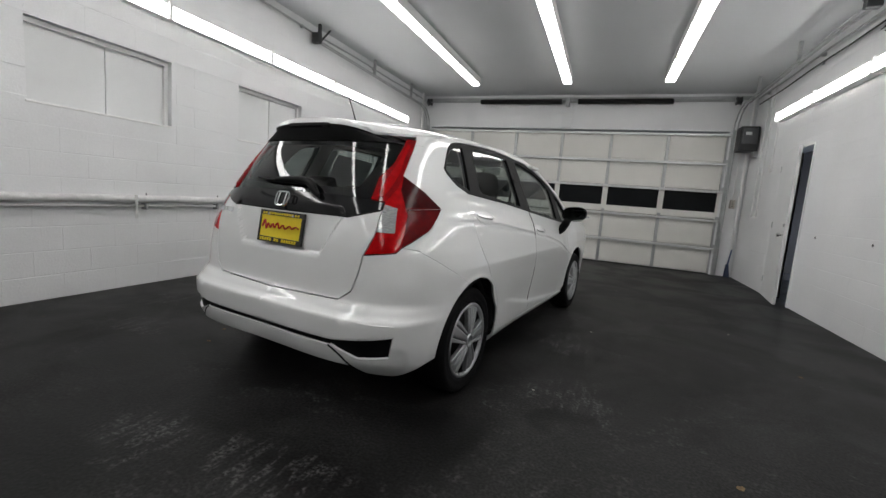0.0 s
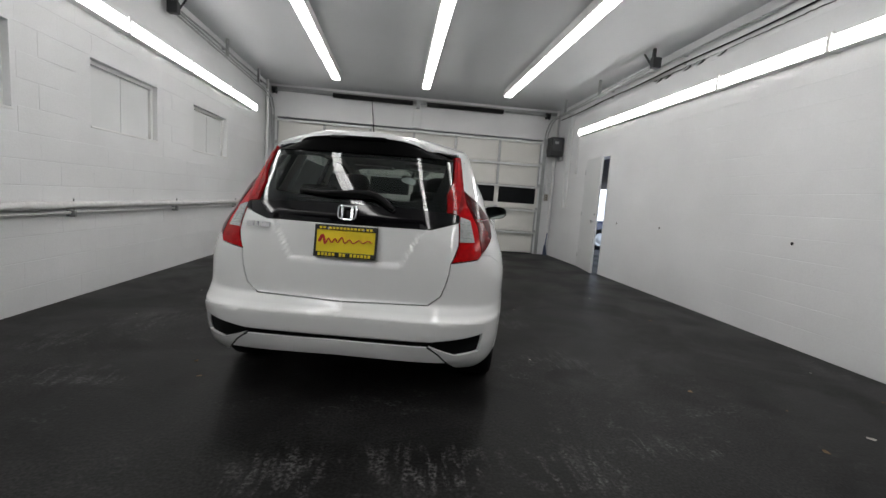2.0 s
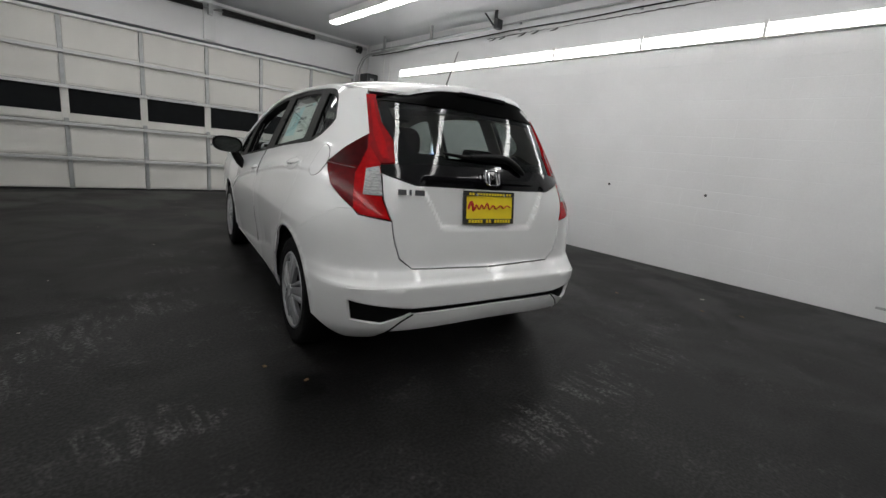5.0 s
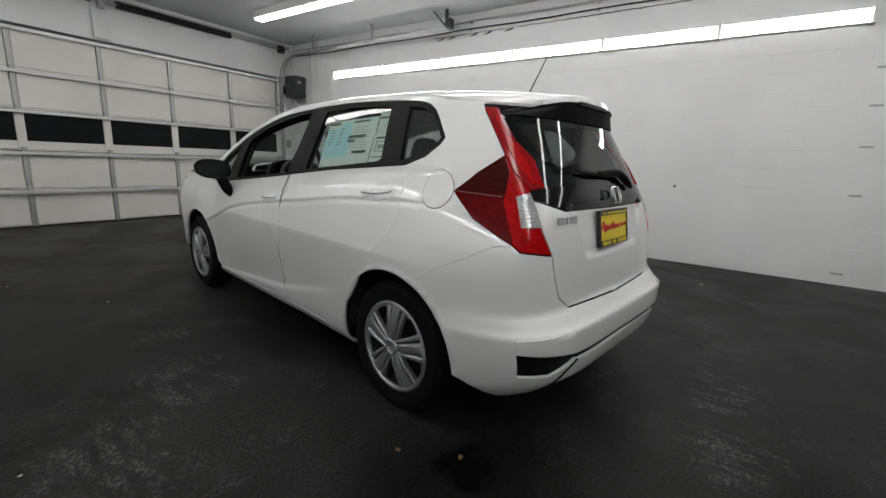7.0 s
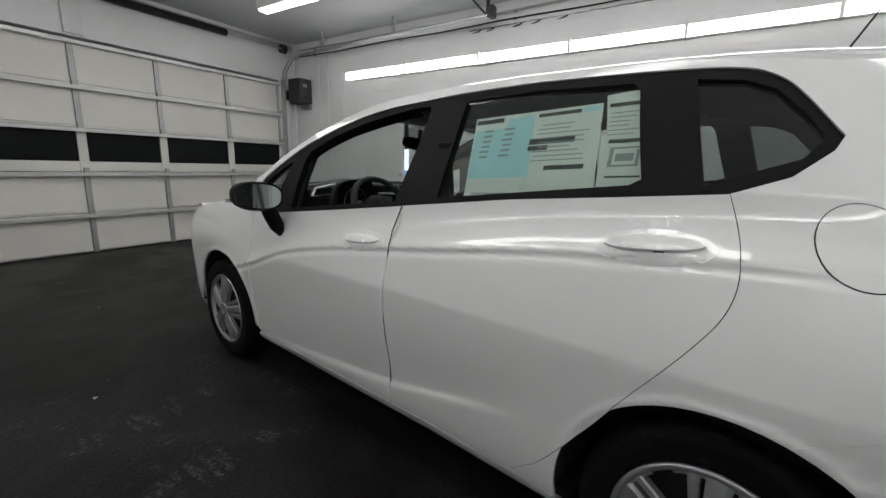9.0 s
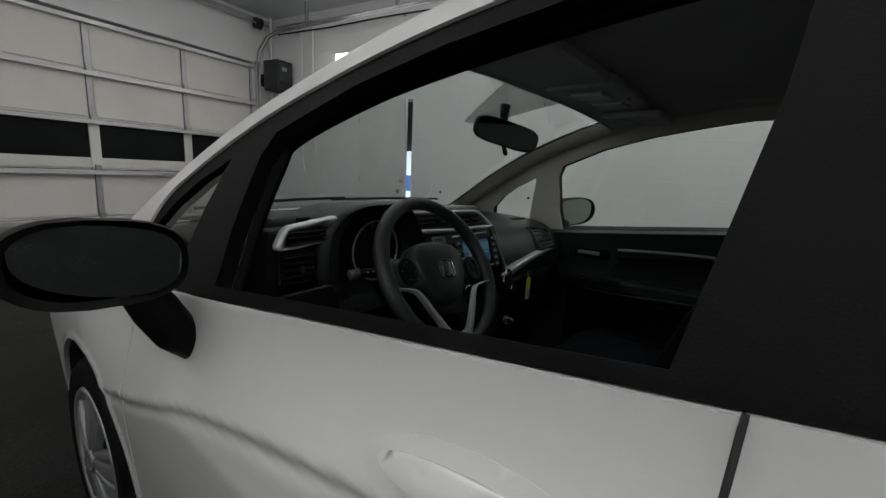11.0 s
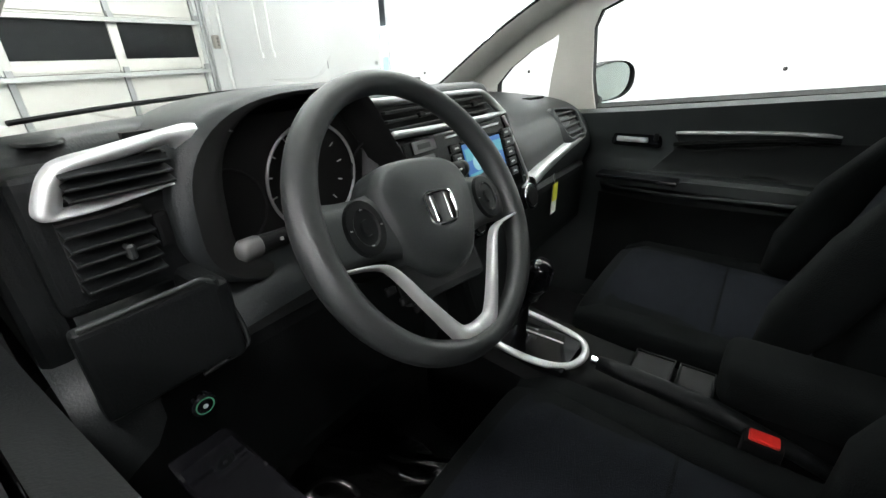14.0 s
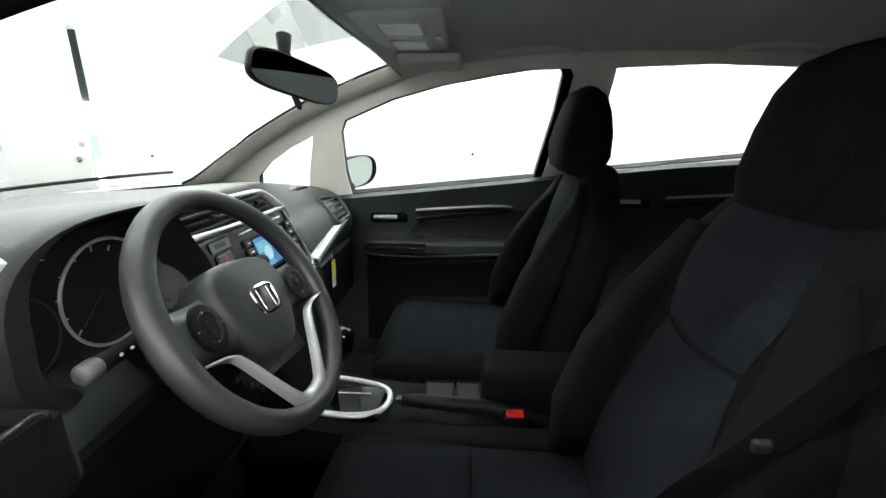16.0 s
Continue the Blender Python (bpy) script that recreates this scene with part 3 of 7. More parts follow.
def skin(y0, y1, ny, nv, vmax=1.0, drop=0.0, bm=None, rim=0.0):
    bm = bm or bmesh.new()
    g = [[bm.verts.new(top(y, v) - np.array([0, 0, drop])) for v in np.linspace(-vmax, vmax, nv)] for y in np.linspace(y0, y1, ny)]
    for a, b in zip(g, g[1:]):
        for i in range(nv - 1):
            bm.faces.new((a[i], a[i + 1], b[i + 1], b[i]))
    if rim:
        loop = g[0] + [r[-1] for r in g[1:]] + g[-1][-2::-1] + [r[0] for r in g[-2:0:-1]]
        low = [bm.verts.new(v.co - Vector((0, 0, rim))) for v in loop]
        up = [bm.verts.new(v.co) for v in loop]
        for i in range(len(loop)):
            j = (i + 1) % len(loop)
            bm.faces.new((up[i], up[j], low[j], low[i]))
    return bm


part("roof", skin(-0.36, 1.525, 48, 33, 0.998, rim=0.012), M_PAINT, car, smooth=True, recalc=False)
part("windscreen", skin(1.53, 2.36, 24, 25, 0.985, drop=0.004), M_GLASS, car, smooth=True)
hood = skin(2.40, 2.86, 12, 25, 0.995, rim=0.012)
arcs = []
for v in np.linspace(-0.995, 0.995, 25):
    s = 2.9 + 1.15 * (1 - abs(v))
    z = 0.86 - 0.13 * min(1, (1 - abs(v)) * 2.2)
    p = P(np.array(s), np.array(z))
    arcs.append(np.array([p[0] * (1 if v < 0 else -1), p[1], p[2]]))
row = [top(2.86, v) for v in np.linspace(-0.995, 0.995, 25)]
g = [[hood.verts.new(a + (b - a) * t + np.array([0, 0, 0.06 * t * (1 - t) * 2])) for a, b in zip(row, arcs)] for t in np.linspace(0, 1, 8)]
for a, b in zip(g, g[1:]):
    for i in range(24):
        hood.faces.new((a[i], a[i + 1], b[i + 1], b[i]))
part("bonnet", hood, M_PAINT, car, smooth=True)
part("cowl", skin(2.362, 2.398, 3, 25, 0.98, drop=0.012), M_BLACKPL, car)


def mirror(sg):
    """Door mirror: rounded shell on a foot, glass facing back."""
    m = Matrix.Diagonal((-sg, 1, 1, 1))
    bm = bmesh.new()
    prof = [(0.0, 0.30), (0.02, 0.75), (0.05, 0.95), (0.085, 1.0), (0.10, 0.97)]
    rings = []
    for d, k in prof:
        ring = []
        for a in range(28):
            t = a * math.tau / 28
            cx, cz = math.cos(t), math.sin(t)
            ex = np.sign(cx) * abs(cx) ** 0.62 * 0.099 * k * (1.0 if cx < 0 else 1.4)
            ez = np.sign(cz) * abs(cz) ** 0.75 * 0.067 * k * (1.0 - 0.22 * (cx < 0) * abs(cx))
            ring.append(bm.verts.new(m @ Vector((-0.945 + ex, 1.90 - d + (0.05 if sg < 0 else 0.40) * ex, 1.022 + ez + 0.06 * ex * -1))))
        rings.append(ring)
    for a, b in zip(rings, rings[1:]):
        for i in range(28):
            bm.faces.new((a[i], a[(i + 1) % 28], b[(i + 1) % 28], b[i]))
    bm.faces.new(rings[0])
    bm.faces.ensure_lookup_table()
    for f in bm.faces:
        if f.calc_center_median().y < 1.884 + (0.0 if sg < 0 else -0.4 * (f.calc_center_median().x - 0.945)):
            f.material_index = 1
    mir = part("door_mirror", bm, [M_PAINT, M_BLACKPL], car, smooth=True)
    bm = bmesh.new()
    o = [Vector(v.co) for v in mir.data.vertices][-28:]
    c = sum(o, Vector()) / 28
    rim_o = [bm.verts.new(v) for v in o]
    rim_i = [bm.verts.new(c + (v - c) * (0.86 if sg < 0 else 0.94) + Vector((0, 0.016 if sg < 0 else 0.008, 0))) for v in o]
    for i in range(28):
        bm.faces.new((rim_o[i], rim_o[(i + 1) % 28], rim_i[(i + 1) % 28], rim_i[i]))
    part("mirror_rim", bm, M_BLACKPL, mir)
    bm = bmesh.new()
    bm.faces.new([bm.verts.new(c + (v - c) * (0.87 if sg < 0 else 0.945) + Vector((0, (0.012 if sg < 0 else 0.007) + (0.22 if sg < 0 else 0.05) * sg * (v.x - c.x) - (0.16 if sg < 0 else 0.02) * (v.z - c.z), 0))) for v in o])
    part("mirror_glass", bm, M_MIRROR, mir, "reflecting mirror glass")
    bm = tube(bmesh.new(), [m @ Vector(p) for p in ((-0.785, 1.86, 0.835), (-0.82, 1.86, 0.875), (-0.85, 1.85, 0.925), (-0.875, 1.85, 0.97))], [0.028, 0.036, 0.036, 0.03], 12)
    part("mirror_foot", bm, M_BLACKPL, mir, smooth=True)
    bm = tube(bmesh.new(), [m @ Vector(p) for p in ((-1.052, 1.83, 1.005), (-1.045, 1.86, 1.004), (-1.0, 1.885, 1.0))], [0.006, 0.009, 0.006], 8)
    part("turn_signal", bm, M_CLEAR, mir)


M_MIRROR = mat("mirror_silver", (0.50, 0.56, 0.53), 0.02, 1.0)


def wheel(x, y, sg, turn):
    """Steel wheel with a five-spoke silver cover; two slots split each spoke in three bars."""
    w = new("wheel")
    w.parent = car
    w.location = (x, y, 0.298)
    w.rotation_euler = (radians(turn), 0, 0)
    m = Matrix(((0, 0, sg, 0), (1, 0, 0, 0), (0, sg, 0, 0), (0, 0, 0, 1)))
    bm = lathe(bmesh.new(), [(0.188, -0.175), (0.20, -0.19), (0.245, -0.195), (0.280, -0.188), (0.2975, -0.165), (0.301, -0.09), (0.2975, -0.02), (0.280, 0.0), (0.262, 0.004), (0.255, 0.001), (0.235, 0.003), (0.216, 0.0), (0.207, -0.014), (0.203, -0.03)], 72, m)
    part("tyre", bm, M_TYRE, w, smooth=True)
    bm = lathe(bmesh.new(), [(0.208, -0.02), (0.210, -0.006), (0.203, -0.002), (0.195, -0.008), (0.188, -0.03), (0.165, -0.06), (0.0, -0.065)], 64, m)
    part("rim", bm, M_RIMDARK, w, smooth=False)
    bm = lathe(bmesh.new(), [(0.211, -0.012), (0.2125, -0.003), (0.208, 0.003), (0.199, 0.001), (0.192, -0.006), (0.190, -0.016)], 64, m)
    part("wheel_cover_ring", bm, M_SILVER, w, smooth=True)
    for k in range(5):
        r = m @ Matrix.Rotation(k * math.tau / 5, 4, "Z")
        bm = bmesh.new()
        for off0, off1, h0, h1, dz in ((0.0, 0.0, 0.015, 0.029, 0.0), (-0.0245, -0.0545, 0.006, 0.0145, -0.002), (0.0245, 0.0545, 0.006, 0.0145, -0.002)):
            rows = []
            for t in np.linspace(0, 1, 7):
                rr = 0.034 + (0.200 - 0.034) * t
                c = off0 + (off1 - off0) * t
                h = h0 + (h1 - h0) * t
                z = 0.012 + dz - 0.016 * t * t
                rows.append([bm.verts.new(r @ Vector((rr, c + q * h, z - (0.004 if abs(q) > 0.9 else 0) - (0.02 if abs(q) > 1.0 else 0)))) for q in (-1.02, -0.95, -0.5, 0.5, 0.95, 1.02)])
            for a, b in zip(rows, rows[1:]):
                for i in range(5):
                    bm.faces.new((a[i], a[i + 1], b[i + 1], b[i]))
        # web that closes the spoke's foot and the rim's edge
        for a0, a1, r0, r1 in ((-0.50, 0.50, 0.186, 0.201),):
            n = 10
            A = [bm.verts.new(r @ Vector((r0 * math.cos(a0 + (a1 - a0) * i / n), r0 * math.sin(a0 + (a1 - a0) * i / n), -0.006))) for i in range(n + 1)]
            B = [bm.verts.new(r @ Vector((r1 * math.cos(a0 + (a1 - a0) * i / n), r1 * math.sin(a0 + (a1 - a0) * i / n), -0.006))) for i in range(n + 1)]
            for i in range(n):
                bm.faces.new((A[i], A[i + 1], B[i + 1], B[i]))
        part("spoke", bm, M_SILVER, w, smooth=False)
    bm = lathe(bmesh.new(), [(0.044, -0.01), (0.041, 0.010), (0.034, 0.015), (0.026, 0.0155), (0.025, 0.013), (0.0, 0.014)], 40, m)
    part("hub_cap", bm, M_SILVER, w, smooth=True)


M_RIMDARK = mat("shadowed_steel", (0.012, 0.012, 0.013), 0.6, 0.2, var=0.3)
for x, sg in ((-0.828, -1), (0.828, 1)):
    for y in (0.0, 2.53):
        wheel(x, y, sg, 25 if y > 1 else 22 if sg < 0 else 6)
        bm = bmesh.new()
        rings = []
        for xx in (0.815, 0.50):
            rings.append([bm.verts.new((sg * xx, y + 0.368 * math.cos(a), 0.30 + 0.368 * math.sin(a))) for a in np.linspace(radians(-4), radians(184), 30)])
        for i in range(29):
            bm.faces.new((rings[0][i], rings[0][i + 1], rings[1][i + 1], rings[1][i]))
        bm.faces.new(rings[1])
        part("wheel_well", bm, M_UNDER, car, smooth=False)

# underbody between the wheels
part("underbody", box(box(box(bmesh.new(), -0.74, 0.74, 0.36, 2.16, 0.16, 0.20), -0.48, 0.48, -0.50, 0.36, 0.27, 0.31), -0.48, 0.48, 2.16, 3.2, 0.18, 0.24), M_UNDER, car)

for sg in (-1, 1):
    part("side_panel", shell(side_frame, side=sg, step=0.014, gap=0.0005), M_PAINT, car, smooth=True, recalc=False)
    fd = part("front_door", shell(front_door, side=sg, step=0.011, gap=0.0028), M_PAINT, car, "white front door with its window wound down" if sg < 0 else "", smooth=True, recalc=False)
    rd = part("rear_door", shell(rear_door, side=sg, step=0.011, gap=0.0014), M_PAINT, car, smooth=True, recalc=False)
    part("fender", shell(fender, side=sg, step=0.014, gap=0.0014), M_PAINT, car, smooth=True, recalc=False)
    part("sill", shell(sill, side=sg), M_PAINT, car, smooth=True, recalc=False)
    part("window_surround", shell(DLO, [TRI_OPEN, F_OPEN, R_OPEN, Q_OPEN], side=sg, lift=-0.006, gap=0.0, depth=0.03), M_BLACKPL, car, "matt black window surround", smooth=True, recalc=False)
    for nm, pg, par in (("quarter_light", TRI_OPEN, car), ("front_window", F_OPEN, fd), ("rear_window", R_OPEN, rd), ("quarter_window", Q_OPEN, car)):
        if nm == "front_window" and sg < 0:
            continue
        part(nm, shell(pg, side=sg, lift=-0.014, gap=-0.004, depth=0, step=0.05), M_GLASS if nm != "quarter_window" else M_QTR, par, smooth=True, recalc=False)
    # black tubes laid in the door gaps to paint their shade
    for line, par, r, sink in ((FR_SEAM, fd, 0.0027, 0.0012), (RS, rd, 0.0018, 0.0035)):
        pts = []
        for s_, z_ in line:
            p = P(np.array(s_), np.array(z_)) - normal(np.array(s_), np.array(z_)) * sink
            pts.append((p[0] * (1 if sg < 0 else -1), p[1], p[2]))
        part("seam_shade", tube(bmesh.new(), smooth_line(pts, 3), r, 6), M_BLACKRUB, par, "thin black line standing for the shade in the door gap", smooth=True)
    # tail lamp: red body, bright upper arm, clear reversing lens, dark outer lens
    tl = part("tail_lamp", shell(TAIL, side=sg, lift=0.003, step=0.022), M_RED, car, "red wrap-around tail lamp", smooth=True, recalc=False)
    part("upper_lens", shell(UPRED, side=sg, lift=0.008, gap=0.002, step=0.02, depth=0.006), M_MIDRED, tl, "red upper lens", smooth=True, recalc=False)
    part("reversing_lens", shell(CLEARP, side=sg, lift=0.008, gap=0.0, step=0.02, depth=0.006), M_CLEAR, tl, "clear ribbed lens", smooth=True, recalc=False)
    part("side_lens", shell(DARKP, side=sg, lift=0.0065, gap=0.0004, step=0.02, depth=0.005), M_DKRED, tl, "dark red outer lens", smooth=True, recalc=False)
    part("side_lens", shell([(-0.236, 1.023), (-0.321, 1.096), (-0.424, 1.163), (-0.436, 1.10), (-0.415, 1.018)], side=sg, lift=0.0078, gap=0.0004, step=0.02, depth=0.003), M_SMOKE, tl, "smoked upper lens", smooth=True, recalc=False)
    part("light_strip", shell(STRIP, side=sg, lift=0.0105, gap=0.0, step=0.02, depth=0.004), M_RED, tl, "bright red light strip", smooth=True, recalc=False)
    for q in range(8):
        z0, z1 = 0.906 + q * 0.0135, 0.9135 + q * 0.0135
        L_ = lambda z: -0.478 + 0.024 * (z - 0.9) / 0.11
        R_ = lambda z: -0.556 + 0.047 * (z - 0.9) / 0.126
        part("lens_rib", shell([(L_(z0) - 0.003, z0), (R_(z0) + 0.003, z0), (R_(z1) + 0.003, z1), (L_(z1) - 0.003, z1)], side=sg, lift=0.0105, gap=0.0, step=0.02, depth=0.003), M_CLEAR, tl, recalc=False)
    ln_ = []
    for s in np.linspace(-0.234, -0.405, 14):
        p = P(np.array(s), np.array(1.019 - 0.012 * (s + 0.234) / -0.17)) + normal(np.array(s), np.array(1.015)) * 0.0085
        ln_.append((p[0] * (1 if sg < 0 else -1), p[1], p[2]))
    part("lens_line", tube(bmesh.new(), ln_, 0.0016, 6), M_CHROME, tl, "thin bright line across the lens")
    # handles: shallow bowl pads with a bar
    for par, s0, z0, ln in ((fd, 1.235, 0.876, 0.135), (rd, 0.185, 0.983, 0.135)):
        for kind in ("handle_bezel", "handle"):
            pol = [(s0 + (ln if kind[-1] != "e" else ln * 0.82) * math.cos(a), z0 + (0.040 if kind[-1] != "e" else 0.017) * math.sin(a) + (0.004 if kind[-1] == "e" else 0) - 0.05 * (ln * math.cos(a))) for a in np.linspace(0, math.tau, 30, endpoint=False)]
            if kind == "handle_bezel":
                wp = lambda s, z, s0=s0, z0=z0, ln=ln: 0.004 * (1 - np.clip(((s - s0) / ln) ** 2 + ((z - z0) / 0.04) ** 2, 0, 1))
                part(kind, shell(pol, side=sg, lift=0.0015, gap=0, step=0.02, depth=0.004, warp=wp), M_PAINT, par, smooth=True, recalc=False)
            else:
                wp = lambda s, z, s0=s0, z0=z0, ln=ln: 0.016 * (1 - np.clip(((s - s0) / ln) ** 2, 0, 1)) - 0.005 * ((z - z0 + 0.05 * (s - s0)) / 0.017) ** 2
                part(kind, shell(pol, side=sg, lift=0.004, gap=0, step=0.012, depth=0.012, warp=wp), M_PAINT, par, smooth=True, recalc=False)
    mirror(sg)

# fuel flap on the driver's side
fuel = [(-0.163 + 0.066 * math.cos(a), 1.025 + 0.077 * math.sin(a)) for a in np.linspace(0, math.tau, 40, endpoint=False)]
ringp = [P(np.array(s), np.array(z)) + normal(np.array(s), np.array(z)) * 0.0006 for s, z in fuel]
part("fuel_flap", shell(fuel, side=-1, lift=0.0022, gap=0.0, step=0.03, depth=0.004), M_PAINT, car, "round white fuel flap", smooth=True, recalc=False)
part("flap_gap", tube(bmesh.new(), ringp, 0.0018, 6, closed=True), M_BLACKRUB, car)

tg = part("tailgate", shell(GATE, both=True, gap=0.0042, step=0.014), M_PAINT, car, smooth=True, recalc=False)
part("garnish", shell(GARN, both=True, gap=0.001, lift=0.004), M_BLACKGL, tg, "gloss black strip", smooth=True, recalc=False)
part("rear_window", shell(RGLASS, both=True, gap=0.0, depth=0, lift=-0.002), M_PRIV, tg, smooth=True, recalc=False)
FRIT = [(-1.15, 1.098), (-0.82, 1.094), (-0.655, 1.106), (-0.61, 1.165), (-0.545, 1.245), (-0.50, 1.305), (-1.15, 1.312)]
part("window_border", shell(RGLASS[0:3] + [FRIT[2], FRIT[1], FRIT[0]], both=True, gap=0, depth=0, lift=-0.0045), M_BLACKGL, tg, smooth=True, recalc=False)
part("window_border", shell([FRIT[2], RGLASS[2], RGLASS[3], RGLASS[4], RGLASS[5], RGLASS[6], RGLASS[7], FRIT[6], FRIT[5], FRIT[4], FRIT[3]], both=True, gap=0, depth=0, lift=-0.006), M_BLACKGL, tg, smooth=True, recalc=False)
rb = part("rear_bumper", shell(BUMP, both=True, step=0.025, gap=0.0002), M_PAINT, car, smooth=True, recalc=False)
part("bumper_recess", shell([(-0.40, 0.46), (-1.15, 0.44), (-1.15, 0.35), (-0.60, 0.31), (-0.42, 0.32)], both=True, gap=0, depth=0, lift=-0.022), M_BLACKPL, rb, "black recess in the bumper", smooth=True, recalc=False)
part("bumper_band", shell([(-0.425, 0.452), (-0.68, 0.411), (-1.15, 0.409), (-1.15, 0.512), (-0.70, 0.510), (-0.43, 0.496)], both=True, lift=0.0055, gap=0.0005, step=0.02, depth=0.007), M_PAINT, rb, smooth=True, recalc=False)
part("bumper_lip", shell(LIP, both=True, lift=0.004, gap=0.001, step=0.025), M_PAINT, rb, smooth=True, recalc=False)
for sg in (-1, 1):
    pts = []
    for s_, z_ in ((-0.592, 0.284), (-0.615, 0.308), (-0.638, 0.335), (-0.665, 0.358), (-0.692, 0.376)):
        p = P(np.array(s_), np.array(z_)) + normal(np.array(s_), np.array(z_)) * 0.002
        pts.append((p[0] * (1 if sg < 0 else -1), p[1], p[2]))
    part("lip_seam", tube(bmesh.new(), smooth_line(pts, 3), 0.0045, 6), M_BLACKPL, rb, smooth=True)
    part("bumper_groove", shell([(-0.55, 0.30), (-0.66, 0.30), (-0.66, 0.39), (-0.55, 0.39)], side=sg, gap=0, depth=0, lift=-0.012), M_BLACKPL, rb, smooth=True, recalc=False)
part("front_bumper", shell(front_bumper, both=True), M_PAINT, car, smooth=True, recalc=False)

# roof spoiler: top skin sweeping back and down, trailing lip, black underside
def on_glass(x, z, out):
    """A place on the tailgate at x and z, lifted off its skin."""
    ss = np.linspace(-1.15, -0.3, 400)
    p = P(ss, np.full(400, z))
    k = int(np.argmin(abs(-p[:, 0] - abs(x))))
    n = normal(ss[k:k + 1], np.array([z]))[0]
    q = p[k] + n * out
    return (math.copysign(q[0], x), q[1], q[2])


def spoiler_edge(v):
    """Trailing edge of the spoiler's top skin."""
    e = top(-0.352, 0.985)
    f = abs(v) ** 3.6
    return np.array([math.copysign(abs(v) ** 0.9 * (abs(e[0]) - 0.012), v), -0.458 + 0.06 * abs(v) ** 2.6 + 0.16 * abs(v) ** 12, 1.422 - (1.422 - e[2] + 0.010) * f])


bm = bmesh.new()
VS = np.linspace(-1, 1, 49)
rows = []
for t in np.linspace(0, 1, 8):
    rw = []
    for v in VS:
        a, b = top(-0.352, v * 0.985), spoiler_edge(v)
        rw.append(a + (b - a) * t + np.array([0, 0, 0.009 * math.sin(math.pi * t) * (1 - v ** 6)]))
    rows.append((rw, 0))
rows.append(([spoiler_edge(v) + np.array([0, -0.001, -0.006]) for v in VS], 1))
rows.append(([spoiler_edge(v) + np.array([0, 0.006, -0.020 * (1 - 0.5 * v ** 4)]) for v in VS], 2))
for t in (0.35, 0.7, 1.0):
    rw = []
    for v in VS:
        a = spoiler_edge(v) + np.array([0, 0.006, -0.020 * (1 - 0.5 * v ** 4)])
        b = np.array(on_glass(v * 0.575, 1.334, 0.004))
        rw.append(a + (b - a) * t)
    rows.append((rw, 2))
g = [[bm.verts.new(p) for p in rw] for rw, _ in rows]
for k in range(len(g) - 1):
    for i in range(48):
        f = bm.faces.new((g[k][i], g[k][i + 1], g[k + 1][i + 1], g[k + 1][i]))
        f.smooth = k < 7
        f.material_index = 0 if k < 8 else 1
for j_ in (0, -1):
    f = bm.faces.new([r[j_] for r in g])
    f.material_index = 1
spoiler = part("spoiler", bm, [M_PAINT, M_BLACKPL], tg, "white roof spoiler with a black underside")
bm = bmesh.new()
rows = []
for v in np.linspace(-0.36, 0.36, 17):
    e = spoiler_edge(v)
    rows.append([bm.verts.new(e + np.array(d)) for d in ((0, 0.004, -0.003), (0, -0.0025, -0.001), (0, -0.005, -0.006), (0, -0.003, -0.016), (0, 0.008, -0.024))])
for a, b in zip(rows, rows[1:]):
    for i in range(4):
        bm.faces.new((a[i], a[i + 1], b[i + 1], b[i]))
bm.faces.new(rows[0])
bm.faces.new(rows[-1])
part("stop_lamp", bm, M_BLACKGL, spoiler, "dark high-mounted stop lamp")

# number plate with plain bars for its writing
M_YEL = mat("yellow_plate", (0.80, 0.62, 0.015), 0.45, var=0.05)
M_REDINK = mat("red_ink", (0.45, 0.015, 0.012), 0.5)
M_PFRAME = mat("plate_frame_black", (0.012, 0.012, 0.012), 0.4)
PL = pose(0, -0.614, 0.864, 90 - 8, 0, 0)
pl_ob = part("number_plate", bx(-0.152, 0.152, -0.076, 0.076, 0, 0.004, 0.001), M_YEL, tg, "yellow dealer plate with red script in a black frame")
pl_ob.matrix_basis = PL
fr = bmesh.new()
for a in ((-0.162, 0.162, 0.058, 0.083), (-0.162, 0.162, -0.083, -0.056), (-0.162, -0.152, -0.056, 0.058), (0.152, 0.162, -0.056, 0.058)):
    box(fr, a[0], a[1], a[2], a[3], -0.010, 0.009, 0.002)
part("plate_frame", fr, M_PFRAME, pl_ob)
bars = bmesh.new()
pts = [(-0.138, -0.012), (-0.12, 0.022), (-0.105, -0.022), (-0.09, 0.008), (-0.072, -0.014), (-0.055, 0.008), (-0.04, -0.012), (-0.02, 0.016), (-0.004, -0.014), (0.02, 0.006), (0.04, -0.012), (0.07, 0.006), (0.09, -0.008), (0.115, 0.006), (0.138, -0.004)]
tube(bars, [(x, y + 0.006, 0.005) for x, y in smooth_line(pts, 4)], 0.0078, 6, flat=0.4)
part("script_mark", bars, M_REDINK, pl_ob, "plain red squiggle")
for x0, z0, z1, n_ in ((-0.138, -0.0765, -0.0605, 15), (-0.088, 0.062, 0.073, 10), (-0.138, 0.062, 0.073, 2), (0.104, 0.062, 0.073, 2)):
    for q in range(n_):
        if n_ == 15 and q in (5, 8):
            continue
        x = x0 + q * 0.0185
        part("lettering_bar", bx(x, x + 0.0125, z0, z1, 0.0095, 0.0115), M_YEL, pl_ob)
for sgx in (-1, 1):
    part("plate_bolt", lathe(bmesh.new(), [(0.006, 0.004), (0.005, 0.007), (0, 0.008)], 12, Matrix.Translation((0.09 * sgx, 0.064, 0.007))), M_STEEL, pl_ob)

